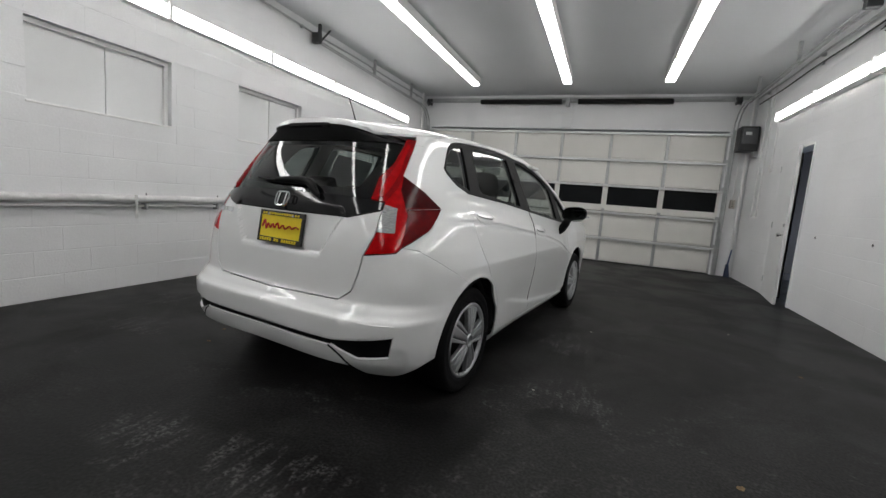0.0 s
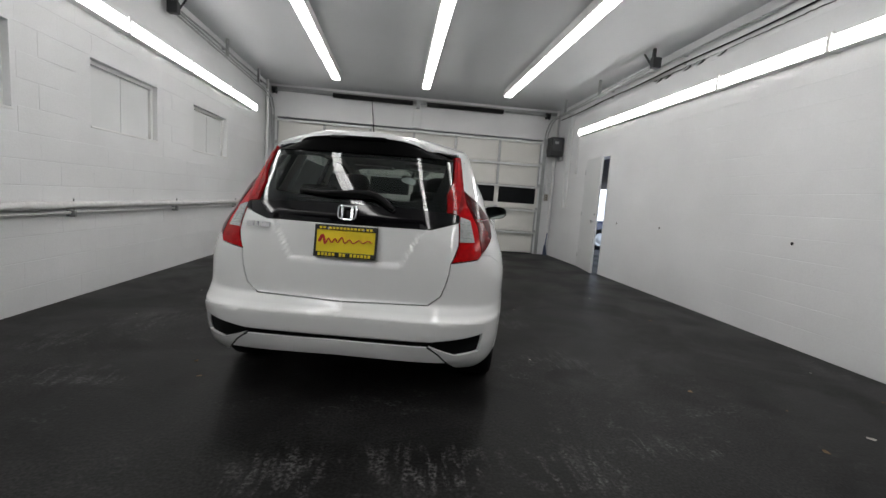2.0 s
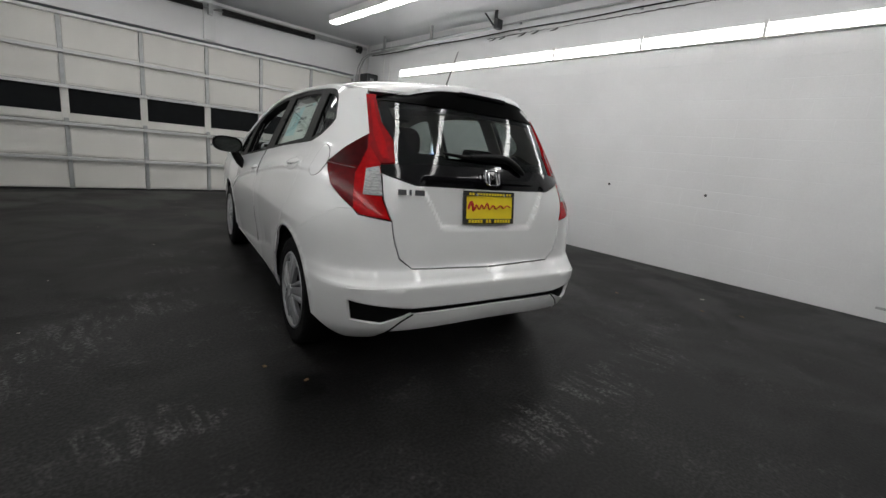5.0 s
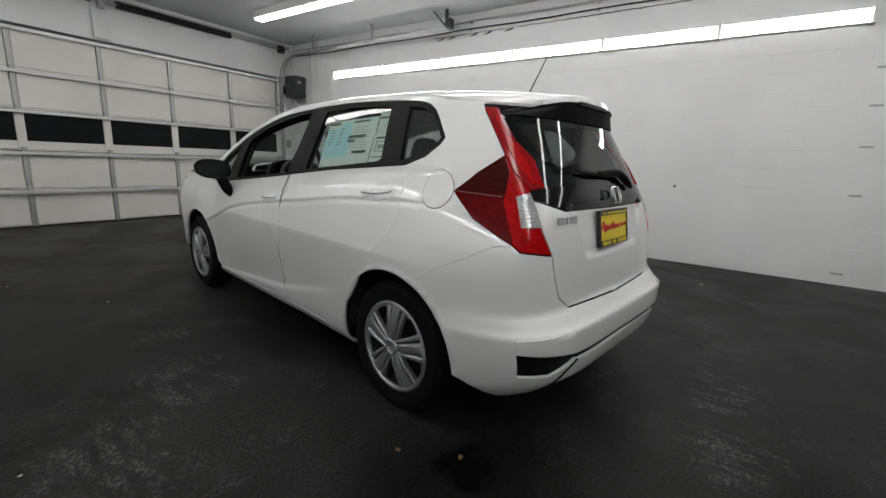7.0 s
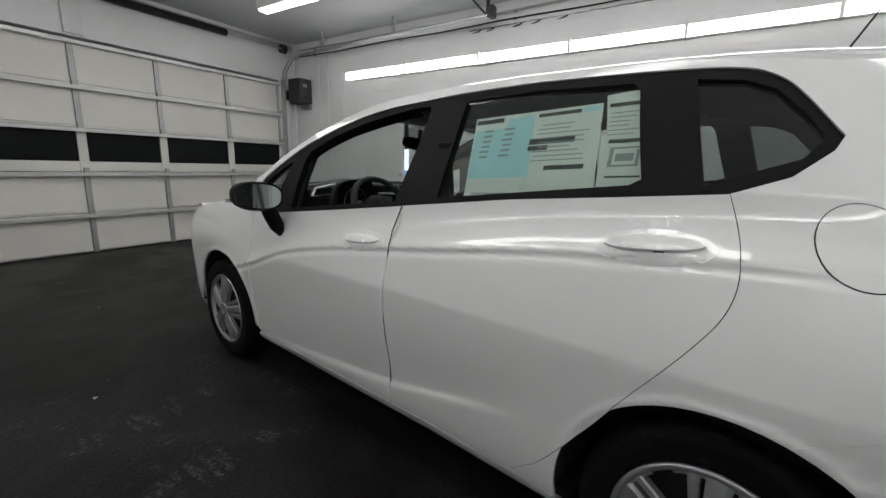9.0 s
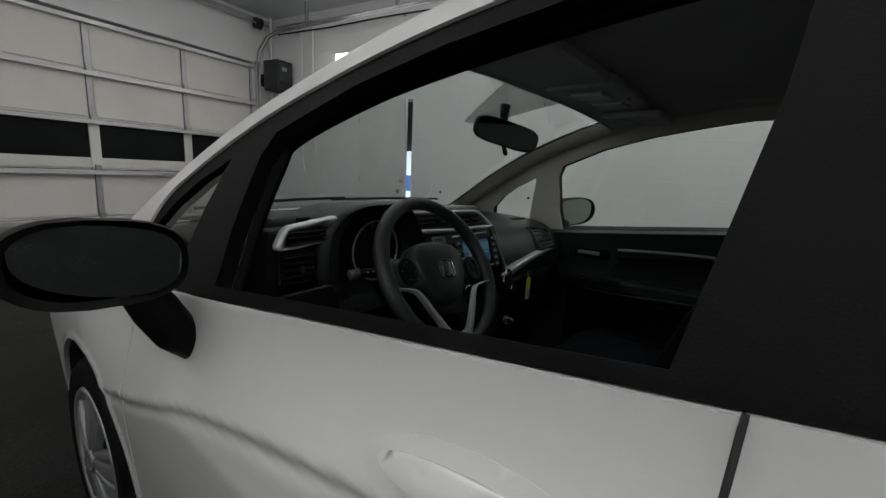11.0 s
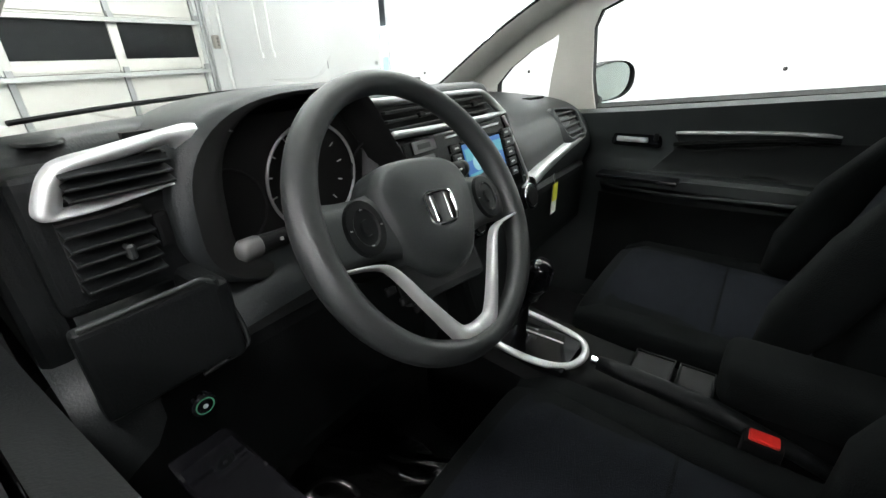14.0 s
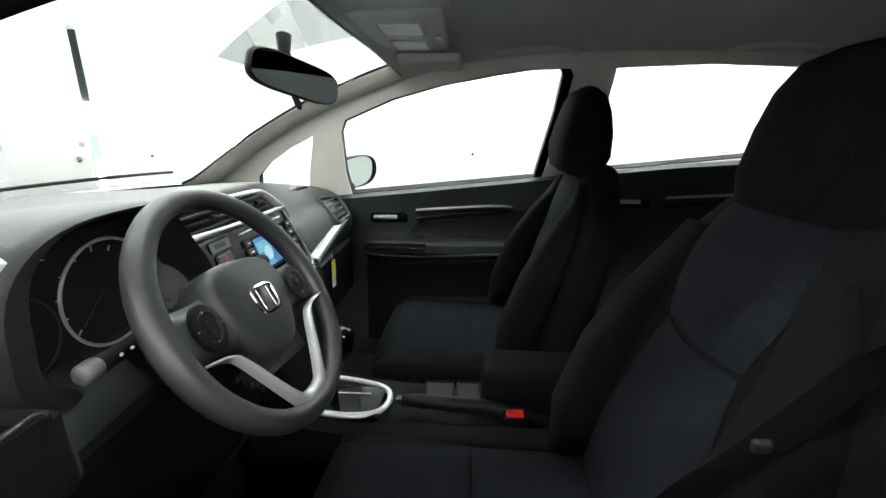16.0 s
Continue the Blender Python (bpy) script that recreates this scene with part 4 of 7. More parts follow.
# badges as plain chrome shapes
eb = bmesh.new()
ring = []
for a in np.linspace(0, math.tau, 36, endpoint=False):
    c, s = math.cos(a), math.sin(a)
    x = np.sign(c) * abs(c) ** 0.5 * 0.046 * (1 + 0.12 * s)
    ring.append((x, np.sign(s) * abs(s) ** 0.5 * 0.037, 0.006))
tube(eb, ring, 0.0045, 8, closed=True)
box(eb, -0.030, -0.019, -0.030, 0.030, 0, 0.009, 0.002)
box(eb, 0.019, 0.030, -0.030, 0.030, 0, 0.009, 0.002)
badge = part("badge", eb, M_CHROME, tg, "chrome badge")
badge.matrix_basis = pose(0, -0.606, 1.012, 90 - 20, 0, 0)
fb = bmesh.new()
for x0, x1, y0, y1 in ((-0.072, -0.030, -0.013, 0.013), (-0.018, -0.004, -0.013, 0.013), (0.010, 0.060, -0.013, 0.013)):
    box(fb, x0, x1, y0, y1, 0, 0.006, 0.0015)
mb = part("model_badge", fb, M_CHROME, tg, "chrome bars of a badge")
mb.matrix_basis = pose(-0.455, -0.607, 0.925, 90 - 10, 0, -6)

# rear wiper and aerial
hood_line = [(0.235, 1.035), (0.205, 1.052), (0.165, 1.083), (0.11, 1.104), (0.03, 1.108), (-0.06, 1.103), (-0.12, 1.100)]
wp = tube(bmesh.new(), [on_glass(x, z, 0.022) for x, z in smooth_line(hood_line, 4)], [0.010 + 0.009 * min(1, i / 6) - 0.008 * max(0, (i - 14) / 10) for i in range(25)], 10)
wiper = part("rear_wiper", wp, M_BLACKPL, tg, "black hooded wiper arm", smooth=True)
part("wiper_blade", tube(bmesh.new(), [on_glass(x, z, 0.016) for x, z in ((-0.27, 1.108), (-0.18, 1.100), (-0.05, 1.098), (0.10, 1.092))], [0.006, 0.010, 0.012, 0.008], 8), M_BLACKPL, wiper)
an = tube(bmesh.new(), [(0.0, -0.08, 1.475), (0.0, -0.083, 1.492), (0.0, -0.088, 1.5)], [0.022, 0.014, 0.006], 12)
aerial = part("aerial", an, M_BLACKPL, car, smooth=True)
part("rod", tube(bmesh.new(), [(0.0, -0.088, 1.492), (0.0, -0.185, 1.672)], [0.004, 0.0018], 8), M_BLACKPL, aerial)

# price papers inside the rear side window, driver's side
M_PAPER = mat("paper_pale", (0.62, 0.68, 0.64), 0.7, var=0.05, scale=12)
M_PAPERB = mat("paper_blue", (0.38, 0.66, 0.70), 0.7, var=0.06, scale=10)
M_INK = mat("grey_print", (0.26, 0.30, 0.29), 0.7)


def sheet(pol, material, label):
    return part("price_sheet", shell(pol, side=-1, lift=-0.022, gap=0, depth=0.0008, step=0.04), material, car, label, recalc=False)


def print_mark(par, s0, s1, z0, z1, material, slope=-0.05, name="print_bar", lift=-0.0208):
    """A plain printed bar or field on a sheet; s runs backwards from s0 to s1."""
    pol = [(s0, z0), (s1, z0 - slope * (s0 - s1)), (s1, z1 - slope * (s0 - s1)), (s0, z1)]
    part(name, shell(pol, side=-1, lift=lift, gap=0, depth=0, step=0.05), material, par, recalc=False)


M_INKD = mat("dark_print", (0.05, 0.065, 0.065), 0.7)
rnd4 = random.Random(4)
p1 = sheet([(0.365, 1.09), (0.795, 1.065), (0.83, 1.335), (0.395, 1.355)], M_PAPER, "large pale printed price sheet with a blue field behind the glass")
part("print_field", shell([(0.575, 1.145), (0.80, 1.132), (0.818, 1.29), (0.70, 1.30), (0.695, 1.328), (0.605, 1.333)], side=-1, lift=-0.0214, gap=0, depth=0, step=0.05), M_PAPERB, p1, "pale blue printed field", recalc=False)
print_mark(p1, 0.822, 0.715, 1.312, 1.327, M_INKD)
print_mark(p1, 0.59, 0.455, 1.325, 1.336, M_INKD)
print_mark(p1, 0.45, 0.40, 1.332, 1.346, M_PAPERB)
print_mark(p1, 0.60, 0.455, 1.240, 1.258, M_INKD)
print_mark(p1, 0.60, 0.535, 1.222, 1.236, M_INKD)
print_mark(p1, 0.53, 0.41, 1.165, 1.178, M_INKD)
print_mark(p1, 0.77, 0.40, 1.083, 1.087, M_INK)
for q in range(9):
    z = 1.19 + q * 0.0135
    print_mark(p1, 0.585 - rnd4.uniform(0, 0.02), 0.41 + rnd4.uniform(0, 0.07), z, z + 0.003, M_INK)
for q in range(6):
    z = 1.20 + q * 0.017
    print_mark(p1, 0.785 - rnd4.uniform(0, 0.01), 0.745, z, z + 0.007, M_INK)
    print_mark(p1, 0.705 - rnd4.uniform(0, 0.01), 0.665, z + 0.005, z + 0.012, M_INK)
p2 = sheet([(0.36, 1.10), (0.205, 1.115), (0.19, 1.225), (0.21, 1.265), (0.38, 1.265)], M_PAPER, "creased pale printed sheet behind the glass")
p3 = part("price_sheet", shell([(0.335, 1.13), (0.23, 1.145), (0.265, 1.385), (0.39, 1.375)], side=-1, lift=-0.0205, gap=0, depth=0.0008, step=0.04), M_PAPER, car, "narrow pale printed sheet behind the glass", recalc=False)
for s0, s1, z0, z1, m in ((0.375, 0.272, 1.338, 1.349, M_INKD), (0.355, 0.255, 1.238, 1.248, M_INKD), (0.345, 0.25, 1.146, 1.151, M_INKD), (0.345, 0.262, 1.175, 1.180, M_INK), (0.345, 0.335, 1.18, 1.222, M_INK), (0.272, 0.262, 1.18, 1.222, M_INK), (0.345, 0.262, 1.222, 1.227, M_INK), (0.328, 0.278, 1.19, 1.21, M_INK)):
    print_mark(p3, s0, s1, z0, z1, m, -0.04, lift=-0.0192)
for q in range(6):
    print_mark(p3, 0.365, 0.275 + rnd4.uniform(0, 0.04), 1.26 + q * 0.012, 1.2625 + q * 0.012, M_INK, -0.04, lift=-0.0192)

# ---- the car's cabin ----
FLANK[0] = 0.0
M_TRIM = mat("black_soft_plastic", (0.0195, 0.0215, 0.022), 0.55, var=0.2, bump=0.1, bscale=500, spec=0.3)
# M_TRIM brightened: light falling on the passenger's door is put into the colour
M_DOORTRIM_LIT = mat("lit_door_trim_plastic", (0.034, 0.0385, 0.0392), 0.5, var=0.2, bump=0.1, bscale=500, spec=0.3)
M_PADTOP = mat("dash_pad", (0.0185, 0.0212, 0.0222), 0.45, var=0.15, bump=0.12, bscale=450, spec=0.4)
M_PILLAR = mat("grey_pillar_trim", (0.60, 0.58, 0.54), 0.6, var=0.08, bump=0.15, bscale=300)
M_LINER = mat("grey_headliner", (0.54, 0.55, 0.53), 0.9, var=0.08, bump=0.3, bscale=400)
M_FABRIC = mat("black_seat_cloth", (0.0037, 0.0046, 0.0047), 0.95, var=0.3, scale=20, bump=0.25, bscale=500, spec=0.1)
M_FABRICB = mat("blue_black_seat_cloth", (0.0052, 0.0064, 0.0092), 0.9, var=0.3, scale=25, bump=0.22, bscale=320, stretch=(1, 2.2, 1), spec=0.12)
M_CARPET = mat("black_carpet", (0.010, 0.010, 0.011), 1.0, var=0.4, scale=40, bump=0.6, bscale=300)
M_SILV = mat("satin_silver_trim", (0.56, 0.575, 0.58), 0.34, 0.55, var=0.05)
M_LEATHER = mat("grained_rim", (0.0215, 0.0238, 0.0240), 0.45, var=0.15, bump=0.08, bscale=700)
# black plastic with shade put into its colour, for lower dash and driver's door
M_LOWER = mat("shaded_black_plastic", (0.0052, 0.0060, 0.0063), 0.5, var=0.2, bump=0.1, bscale=500, spec=0.15)
M_HUB = mat("hub_plastic", (0.0265, 0.0300, 0.0302), 0.42, var=0.15, bump=0.1, bscale=500, spec=0.35)
M_SCREEN = glow("lit_screen", (0.045, 0.15, 0.40), 0.075)
M_SCREEN2 = glow("pale_screen", (0.10, 0.34, 0.42), 0.08)
M_SCREEN3 = glow("screen_print", (0.28, 0.52, 0.58), 0.085)
M_STACK = mat("stack_gloss_black", (0.0035, 0.0036, 0.004), 0.12, var=0.2, spec=0.16)
M_STACKBTN = mat("grey_stack_button", (0.024, 0.026, 0.027), 0.45, var=0.15, spec=0.3)
# near-black copy of that plastic; the console's shade is put into its colour
M_CONSOLE_SHADE = mat("console_shade_black", (0.0034, 0.0038, 0.0040), 0.6, var=0.2, bump=0.1, bscale=500, spec=0.07)
M_SPOKE = mat("spoke_plate", (0.045, 0.050, 0.050), 0.4, var=0.12, bump=0.08, bscale=500, spec=0.35)
M_REDBTN = mat("red_button", (0.55, 0.02, 0.015), 0.4, var=0.08)
M_WHITEPRINT = mat("white_print", (0.6, 0.6, 0.6), 0.6)
M_TAGY = mat("yellow_tag", (0.75, 0.68, 0.05), 0.6, var=0.05)
# near-black that puts the shade of vents, recesses and the hood into colour
M_SHADEBLACK = mat("recess_shade_black", (0.0025, 0.0026, 0.0027), 0.8, var=0.2)
M_FILM = mat("clear_film", (0.005, 0.005, 0.005), 0.2, var=0.3, spec=0.4, coat=0.6)

LOWER = [(2.28, 0.26), (2.28, 0.955), (2.2, 0.94), (1.95, 0.942), (1.5, 0.985), (1.05, 1.032), (0.6, 1.08), (0.04, 1.12), (-0.09, 1.16), (-0.40, 1.06), (-0.54, 1.03), (-0.56, 0.6), (-0.4, 0.5), (0.1, 0.62), (0.36, 0.45), (0.40, 0.26)]
UPPER = [(2.33, 0.94), (2.2, 0.935), (1.95, 0.937), (1.5, 0.98), (1.05, 1.027), (0.6, 1.075), (0.04, 1.115), (-0.09, 1.155), (-0.40, 1.055), (-0.54, 1.025), (-0.50, 1.2), (-0.40, 1.36), (-0.36, 1.38)] + [(s, float(RAIL(s)) - 0.004) for s in np.linspace(-0.3, 2.33, 36)]
F_TRIM = [(1.795, 0.955), (1.805, 1.05), (1.797, 1.195), (1.775, 1.24), (1.60, 1.308), (1.43, 1.348), (1.25, 1.380), (1.14, 1.394), (1.03, 1.394), (1.018, 1.375), (1.03, 1.25), (1.075, 1.03)]
for sg in (-1, 1):
    part("pillar_trim", shell(UPPER, [TRI_OPEN, F_TRIM, R_OPEN, Q_OPEN], gap=0.014 if sg < 0 else 0.003, lift=-0.044, depth=-0.008, side=sg, step=0.035), M_PILLAR, car, "grey pillar and window trim", smooth=True, recalc=False)
    b = bmesh.new()
    rows = []
    for s, z in smooth_line(F_TRIM[:8], 5) if sg < 0 else ():
        p, q = P(np.array(s), np.array(z)), normal(np.array(s), np.array(z))
        row = []
        for dep, ds, dz in ((0.040, 0.004, 0.004), (0.05, 0.0, 0.0), (0.056, -0.004, -0.006), (0.058, 0.004, 0.004)):
            w = p - q * dep
            row.append(b.verts.new((w[0] * (1 if sg < 0 else -1), w[1] + ds, w[2] + dz)))
        rows.append(row)
    for a, c in zip(rows, rows[1:]):
        for i in range(3):
            b.faces.new((a[i], a[i + 1], c[i + 1], c[i]))
    if sg < 0:
        part("door_seal", b, M_BLACKPL, car, "black door frame seal", smooth=True)
    bulge = lambda s, z: -0.018 * np.exp(-((z - 0.74) / 0.05) ** 2)
    # same trim both sides; driver's coloured for shade, passenger's for light
    dt = part("door_trim", shell(LOWER if sg < 0 else [(y, z + 0.011 if z > 0.9 else z) for y, z in LOWER], gap=0, lift=-0.075, depth=-0.03, side=sg, step=0.035, warp=bulge), M_LOWER if sg < 0 else M_DOORTRIM_LIT, car, "black door and side trim", smooth=True, recalc=False)
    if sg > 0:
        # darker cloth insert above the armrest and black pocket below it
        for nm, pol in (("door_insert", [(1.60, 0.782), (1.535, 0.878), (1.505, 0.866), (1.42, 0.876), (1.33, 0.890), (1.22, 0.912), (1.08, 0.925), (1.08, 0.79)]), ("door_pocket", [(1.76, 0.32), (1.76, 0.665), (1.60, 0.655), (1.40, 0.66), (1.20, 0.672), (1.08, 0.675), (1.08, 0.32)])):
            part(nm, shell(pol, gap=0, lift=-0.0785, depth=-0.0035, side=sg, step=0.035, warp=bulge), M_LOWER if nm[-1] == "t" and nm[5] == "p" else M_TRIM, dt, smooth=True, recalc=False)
    # silver line, handle cup with lever, armrest ledge, pocket edge, speaker
    for y0, y1, z0, z1 in ((1.545, 1.175, 0.921, 0.951), (0.62, 0.30, 0.985, 1.005)):
        line = []
        for t in np.linspace(0, 1, 14):
            s = y0 + (y1 - y0) * t
            z = z0 + (z1 - z0) * t - 0.012 * t ** 6
            p = P(np.array(s), np.array(z)) - normal(np.array(s), np.array(z)) * 0.081
            line.append((p[0] * (1 if sg < 0 else -1), p[1], p[2]))
        part("trim_strip", tube(bmesh.new(), line, [0.004] + [0.0055] * 12 + [0.003], 8), M_SILV, dt, "satin silver strip", smooth=True)
        low = [(x, y, z - 0.035 + 0.02 * i / 13) for i, (x, y, z) in enumerate(line)]
        part("trim_pocket", tube(bmesh.new(), low, 0.012, 8, flat=0.6), M_BLACKPL, dt)
    for y0, z0 in ((1.655, 0.872), (0.74, 0.945)):
        p = P(np.array(y0), np.array(z0)) - normal(np.array(y0), np.array(z0)) * 0.078
        x = p[0] * (1 if sg < 0 else -1)
        b = bx(x - 0.008, x + 0.008, y0 - 0.075, y0 + 0.075, z0 - 0.032, z0 + 0.036, 0.012, 3)
        cup = part("handle_cup", b, M_BLACKGL, dt)
        part("inner_handle", bx(x - 0.016, x + 0.016, y0 - 0.035, y0 + 0.06, z0 - 0.018, z0 - 0.002, 0.006, 3), M_SILV, cup, "satin inner door lever")
        part("lock_tab", bx(x - 0.014, x + 0.014, y0 - 0.064, y0 - 0.05, z0 - 0.01, z0 + 0.014, 0.004, 2), M_BLACKPL, cup)
    b = bmesh.new()
    rows = []
    for t in np.linspace(0, 1, 12):
        y = 1.75 - 0.70 * t
        z = 0.745 + 0.03 * t - 0.02 * t * t
        xo = float(-P(np.array(y), np.array(z))[0]) - 0.07
        xi = xo - 0.055 - 0.02 * math.sin(math.pi * t)
        rows.append([b.verts.new((sg * q, y, w)) for q, w in ((xo, z + 0.012), (xi + 0.01, z + 0.012), (xi, z), (xi, z - 0.03), (xi + 0.02, z - 0.05), (xo, z - 0.075))])
    for a, c in zip(rows, rows[1:]):
        for i in range(5):
            b.faces.new((a[i], a[i + 1], c[i + 1], c[i]))
    b.faces.new(rows[0])
    b.faces.new(rows[-1])
    part("armrest", b, M_LOWER if sg < 0 else M_DOORTRIM_LIT, dt, smooth=False)
    for nm, pts, r in (("ledge_line", ((1.744, 0.747), (1.68, 0.757), (1.60, 0.766), (1.522, 0.771), (1.505, 0.764)), 0.0042), ("ledge_line", ((1.74, 0.722), (1.70, 0.711), (1.60, 0.706), (1.50, 0.707), (1.36, 0.716), (1.20, 0.726)), 0.0055), ("strip_fold", ((1.549, 0.915), (1.525, 0.885), (1.501, 0.868), (1.42, 0.878), (1.33, 0.892), (1.25, 0.909)), 0.0035)):
        pp_ = []
        for y, z in pts:
            p = P(np.array(y), np.array(z)) - normal(np.array(y), np.array(z)) * (0.081 if nm[0] == "s" else 0.145)
            pp_.append((p[0] * (1 if sg < 0 else -1), p[1], p[2]))
        part(nm, tube(bmesh.new(), smooth_line(pp_, 4), r, 8), M_HUB if nm[0] == "l" else M_TRIM, dt, smooth=True)
    part("switch_panel", bx(min(sg * 0.66, sg * 0.60), max(sg * 0.66, sg * 0.60), 1.50, 1.73, 0.762, 0.775, 0.004), M_BLACKGL, dt)
    # grab handle
    if sg > 0:
        for y0 in (1.15, 0.45):
            z = float(RAIL(y0)) - 0.012
            xx = float(-P(np.array(y0), np.array(z))[0]) - 0.075
            pts = [(xx + 0.03, y0 + 0.13, z - 0.012), (xx - 0.005, y0 + 0.11, z - 0.012), (xx - 0.025, y0 + 0.06, z - 0.008), (xx - 0.028, y0, z - 0.006), (xx - 0.025, y0 - 0.06, z - 0.008), (xx - 0.005, y0 - 0.11, z - 0.012), (xx + 0.03, y0 - 0.13, z - 0.012)]
            part("grab_handle", tube(bmesh.new(), smooth_line(pts, 5), 0.012, 10), M_PILLAR, car, "grey grab handle", smooth=True)

for sg in (-1, 1):
    b = bmesh.new()
    rows = []
    for y in np.linspace(1.46, 2.36, 26):
        w = 0.865 - 0.02 * (y - 1.46)
        rows.append([b.verts.new(top(y, sg * v) - np.array([sg * 0.010 * (1 - q), 0, 0.014 + 0.032 * math.sin(math.pi * q)])) for v, q in zip(np.linspace(w, 1.0, 6), np.linspace(0, 1, 6))])
    for a, c in zip(rows, rows[1:]):
        for i in range(5):
            b.faces.new((a[i], a[i + 1], c[i + 1], c[i]))
    part("windscreen_pillar", b, M_PILLAR, car, "light grey windscreen pillar trim", smooth=True)
    edge = [tuple(top(y, sg * (0.858 - 0.02 * (y - 1.46))) - np.array([0, 0, 0.009])) for y in np.linspace(1.5, 2.36, 20)]
    part("glass_edge", tube(bmesh.new(), edge, 0.007, 6, flat=0.6), M_BLACKGL, car)
part("headliner", skin(-0.30, 1.545, 30, 25, 0.93, drop=0.045), M_LINER, car, smooth=True)
part("header_trim", skin(1.50, 1.55, 3, 25, 0.93, drop=0.03, rim=0.016), M_LINER, car)
# floor, bulkhead and load floor
part("carpet", bx(-0.70, 0.70, 0.45, 2.30, 0.255, 0.275), M_CARPET, car)
part("bulkhead", bx(-0.70, 0.70, 2.22, 2.26, 0.275, 0.9), M_CARPET, car)
part("load_floor", bx(-0.52, 0.52, -0.56, 0.45, 0.50, 0.53), M_CARPET, car)
# crumpled clear film in the driver's footwell
rnd2 = random.Random(3)
b = bmesh.new()
FN = 64
folds = [(0.75 + rnd2.uniform(-0.5, 0.5), rnd2.uniform(0.7, 1.7), rnd2.uniform(0, 3)) for _ in range(6)]
g = []
for i in range(FN):
    row = []
    for j in range(FN):
        x, y = -0.62 + 0.42 * i / (FN - 1), 1.50 + 0.50 * j / (FN - 1)
        h = sum(abs(math.sin((x * math.cos(t) + y * math.sin(t)) * 21 * f + p)) ** 5 for t, f, p in folds) * 0.012
        row.append(b.verts.new((x, y, 0.281 + h)))
    g.append(row)
for i in range(FN - 1):
    for j in range(FN - 1):
        b.faces.new((g[i][j], g[i + 1][j], g[i + 1][j + 1], g[i][j + 1]))
part("floor_film", b, M_FILM, car, "crumpled clear protective film on the carpet", smooth=True)
part("tunnel", bx(-0.13, 0.11, 0.62, 1.86, 0.27, 0.50, 0.03, 3), M_CONSOLE_SHADE, car)


# dashboard: cross-sections blended along x
def dash_profile(x):
    """(y, z) of the dashboard's skin at x."""
    drv = np.array([(2.30, 1.035), (2.12, 1.055), (2.0, 1.068), (1.95, 1.068), (1.93, 1.055), (1.925, 1.01), (1.92, 0.95), (1.89, 0.90), (1.80, 0.865), (1.785, 0.80), (1.80, 0.72), (1.86, 0.62), (2.02, 0.56), (2.2, 0.54)])
    cen = np.array([(2.42, 1.035), (2.15, 1.05), (1.98, 1.064), (1.90, 1.068), (1.862, 1.066), (1.852, 1.03), (1.84, 0.97), (1.825, 0.92), (1.812, 0.87), (1.795, 0.80), (1.785, 0.72), (1.78, 0.62), (1.82, 0.54), (1.9, 0.50)])
    pas = np.array([(2.30, 1.01), (2.12, 1.008), (1.98, 1.0), (1.90, 0.99), (1.85, 0.972), (1.815, 0.945), (1.79, 0.90), (1.78, 0.86), (1.785, 0.83), (1.80, 0.79), (1.795, 0.70), (1.83, 0.60), (1.95, 0.54), (2.2, 0.52)])
    def sm(a, b, v):
        t = min(1, max(0, (v - a) / (b - a)))
        return t * t * (3 - 2 * t)
    if x < -0.02:
        k = sm(-0.27, -0.20, x)
        return drv * (1 - k) + cen * k
    k = sm(0.13, 0.22, x)
    return cen * (1 - k) + pas * k


b = bmesh.new()
rows = []
for x in np.linspace(-0.70, 0.72, 60):
    bow = 0.05 * (abs(x) / 0.7) ** 3
    rows.append([b.verts.new((x, y - bow * (1 if i > 2 else 0.0) * (0.4 if x < 0 else -0.3), z - 0.012 * (abs(x) / 0.7) ** 4)) for i, (y, z) in enumerate(smooth_line([tuple(q) for q in dash_profile(x)], 3))])
for a, c in zip(rows, rows[1:]):
    for i in range(len(a) - 1):
        b.faces.new((a[i], a[i + 1], c[i + 1], c[i]))
dash = part("dashboard", b, M_PADTOP, car, "black moulded dashboard", smooth=True)

# instrument binnacle: hooded tunnel with three ringed dials
b = bmesh.new()
rows = []
for d, kx, kz in ((2.10, 0.80, 0.62), (1.98, 0.96, 0.90), (1.86, 1.02, 1.0), (1.80, 1.02, 1.02), (1.786, 0.99, 1.0), (1.782, 0.92, 0.975), (1.784, 0.80, 0.95), (1.80, 0.70, 0.92), (1.865, 0.66, 0.90)):
    ring = []
    for a in np.linspace(radians(-62), radians(242), 44):
        c, s = math.cos(a), math.sin(a)
        z = 0.975 + np.sign(s) * abs(s) ** 0.8 * (0.122 if s > 0 else 0.115) * kz
        x = -0.378 + np.sign(c) * abs(c) ** 0.72 * 0.185 * (kx if c < 0 else (0.5 + 0.5 * kz) * (1 - 0.42 * min(1.2, max(0, (z - 0.935) / 0.12)) * abs(c)))
        ring.append(b.verts.new((x, d + 0.03 * (s < 0) * abs(s), z)))
    rows.append(ring)
lining = bmesh.new()
inner_rows = [[lining.verts.new(v.co) for v in r] for r in rows[5:]]
for v in [v for r in rows[6:] for v in r]:
    b.verts.remove(v)
for mesh, rr in ((b, rows[:6]), (lining, inner_rows)):
    for a, c in zip(rr, rr[1:]):
        for i in range(43):
            mesh.faces.new((a[i], a[i + 1], c[i + 1], c[i]))
binn = part("instrument_hood", b, M_PADTOP, dash, "hooded black instrument binnacle", smooth=True)
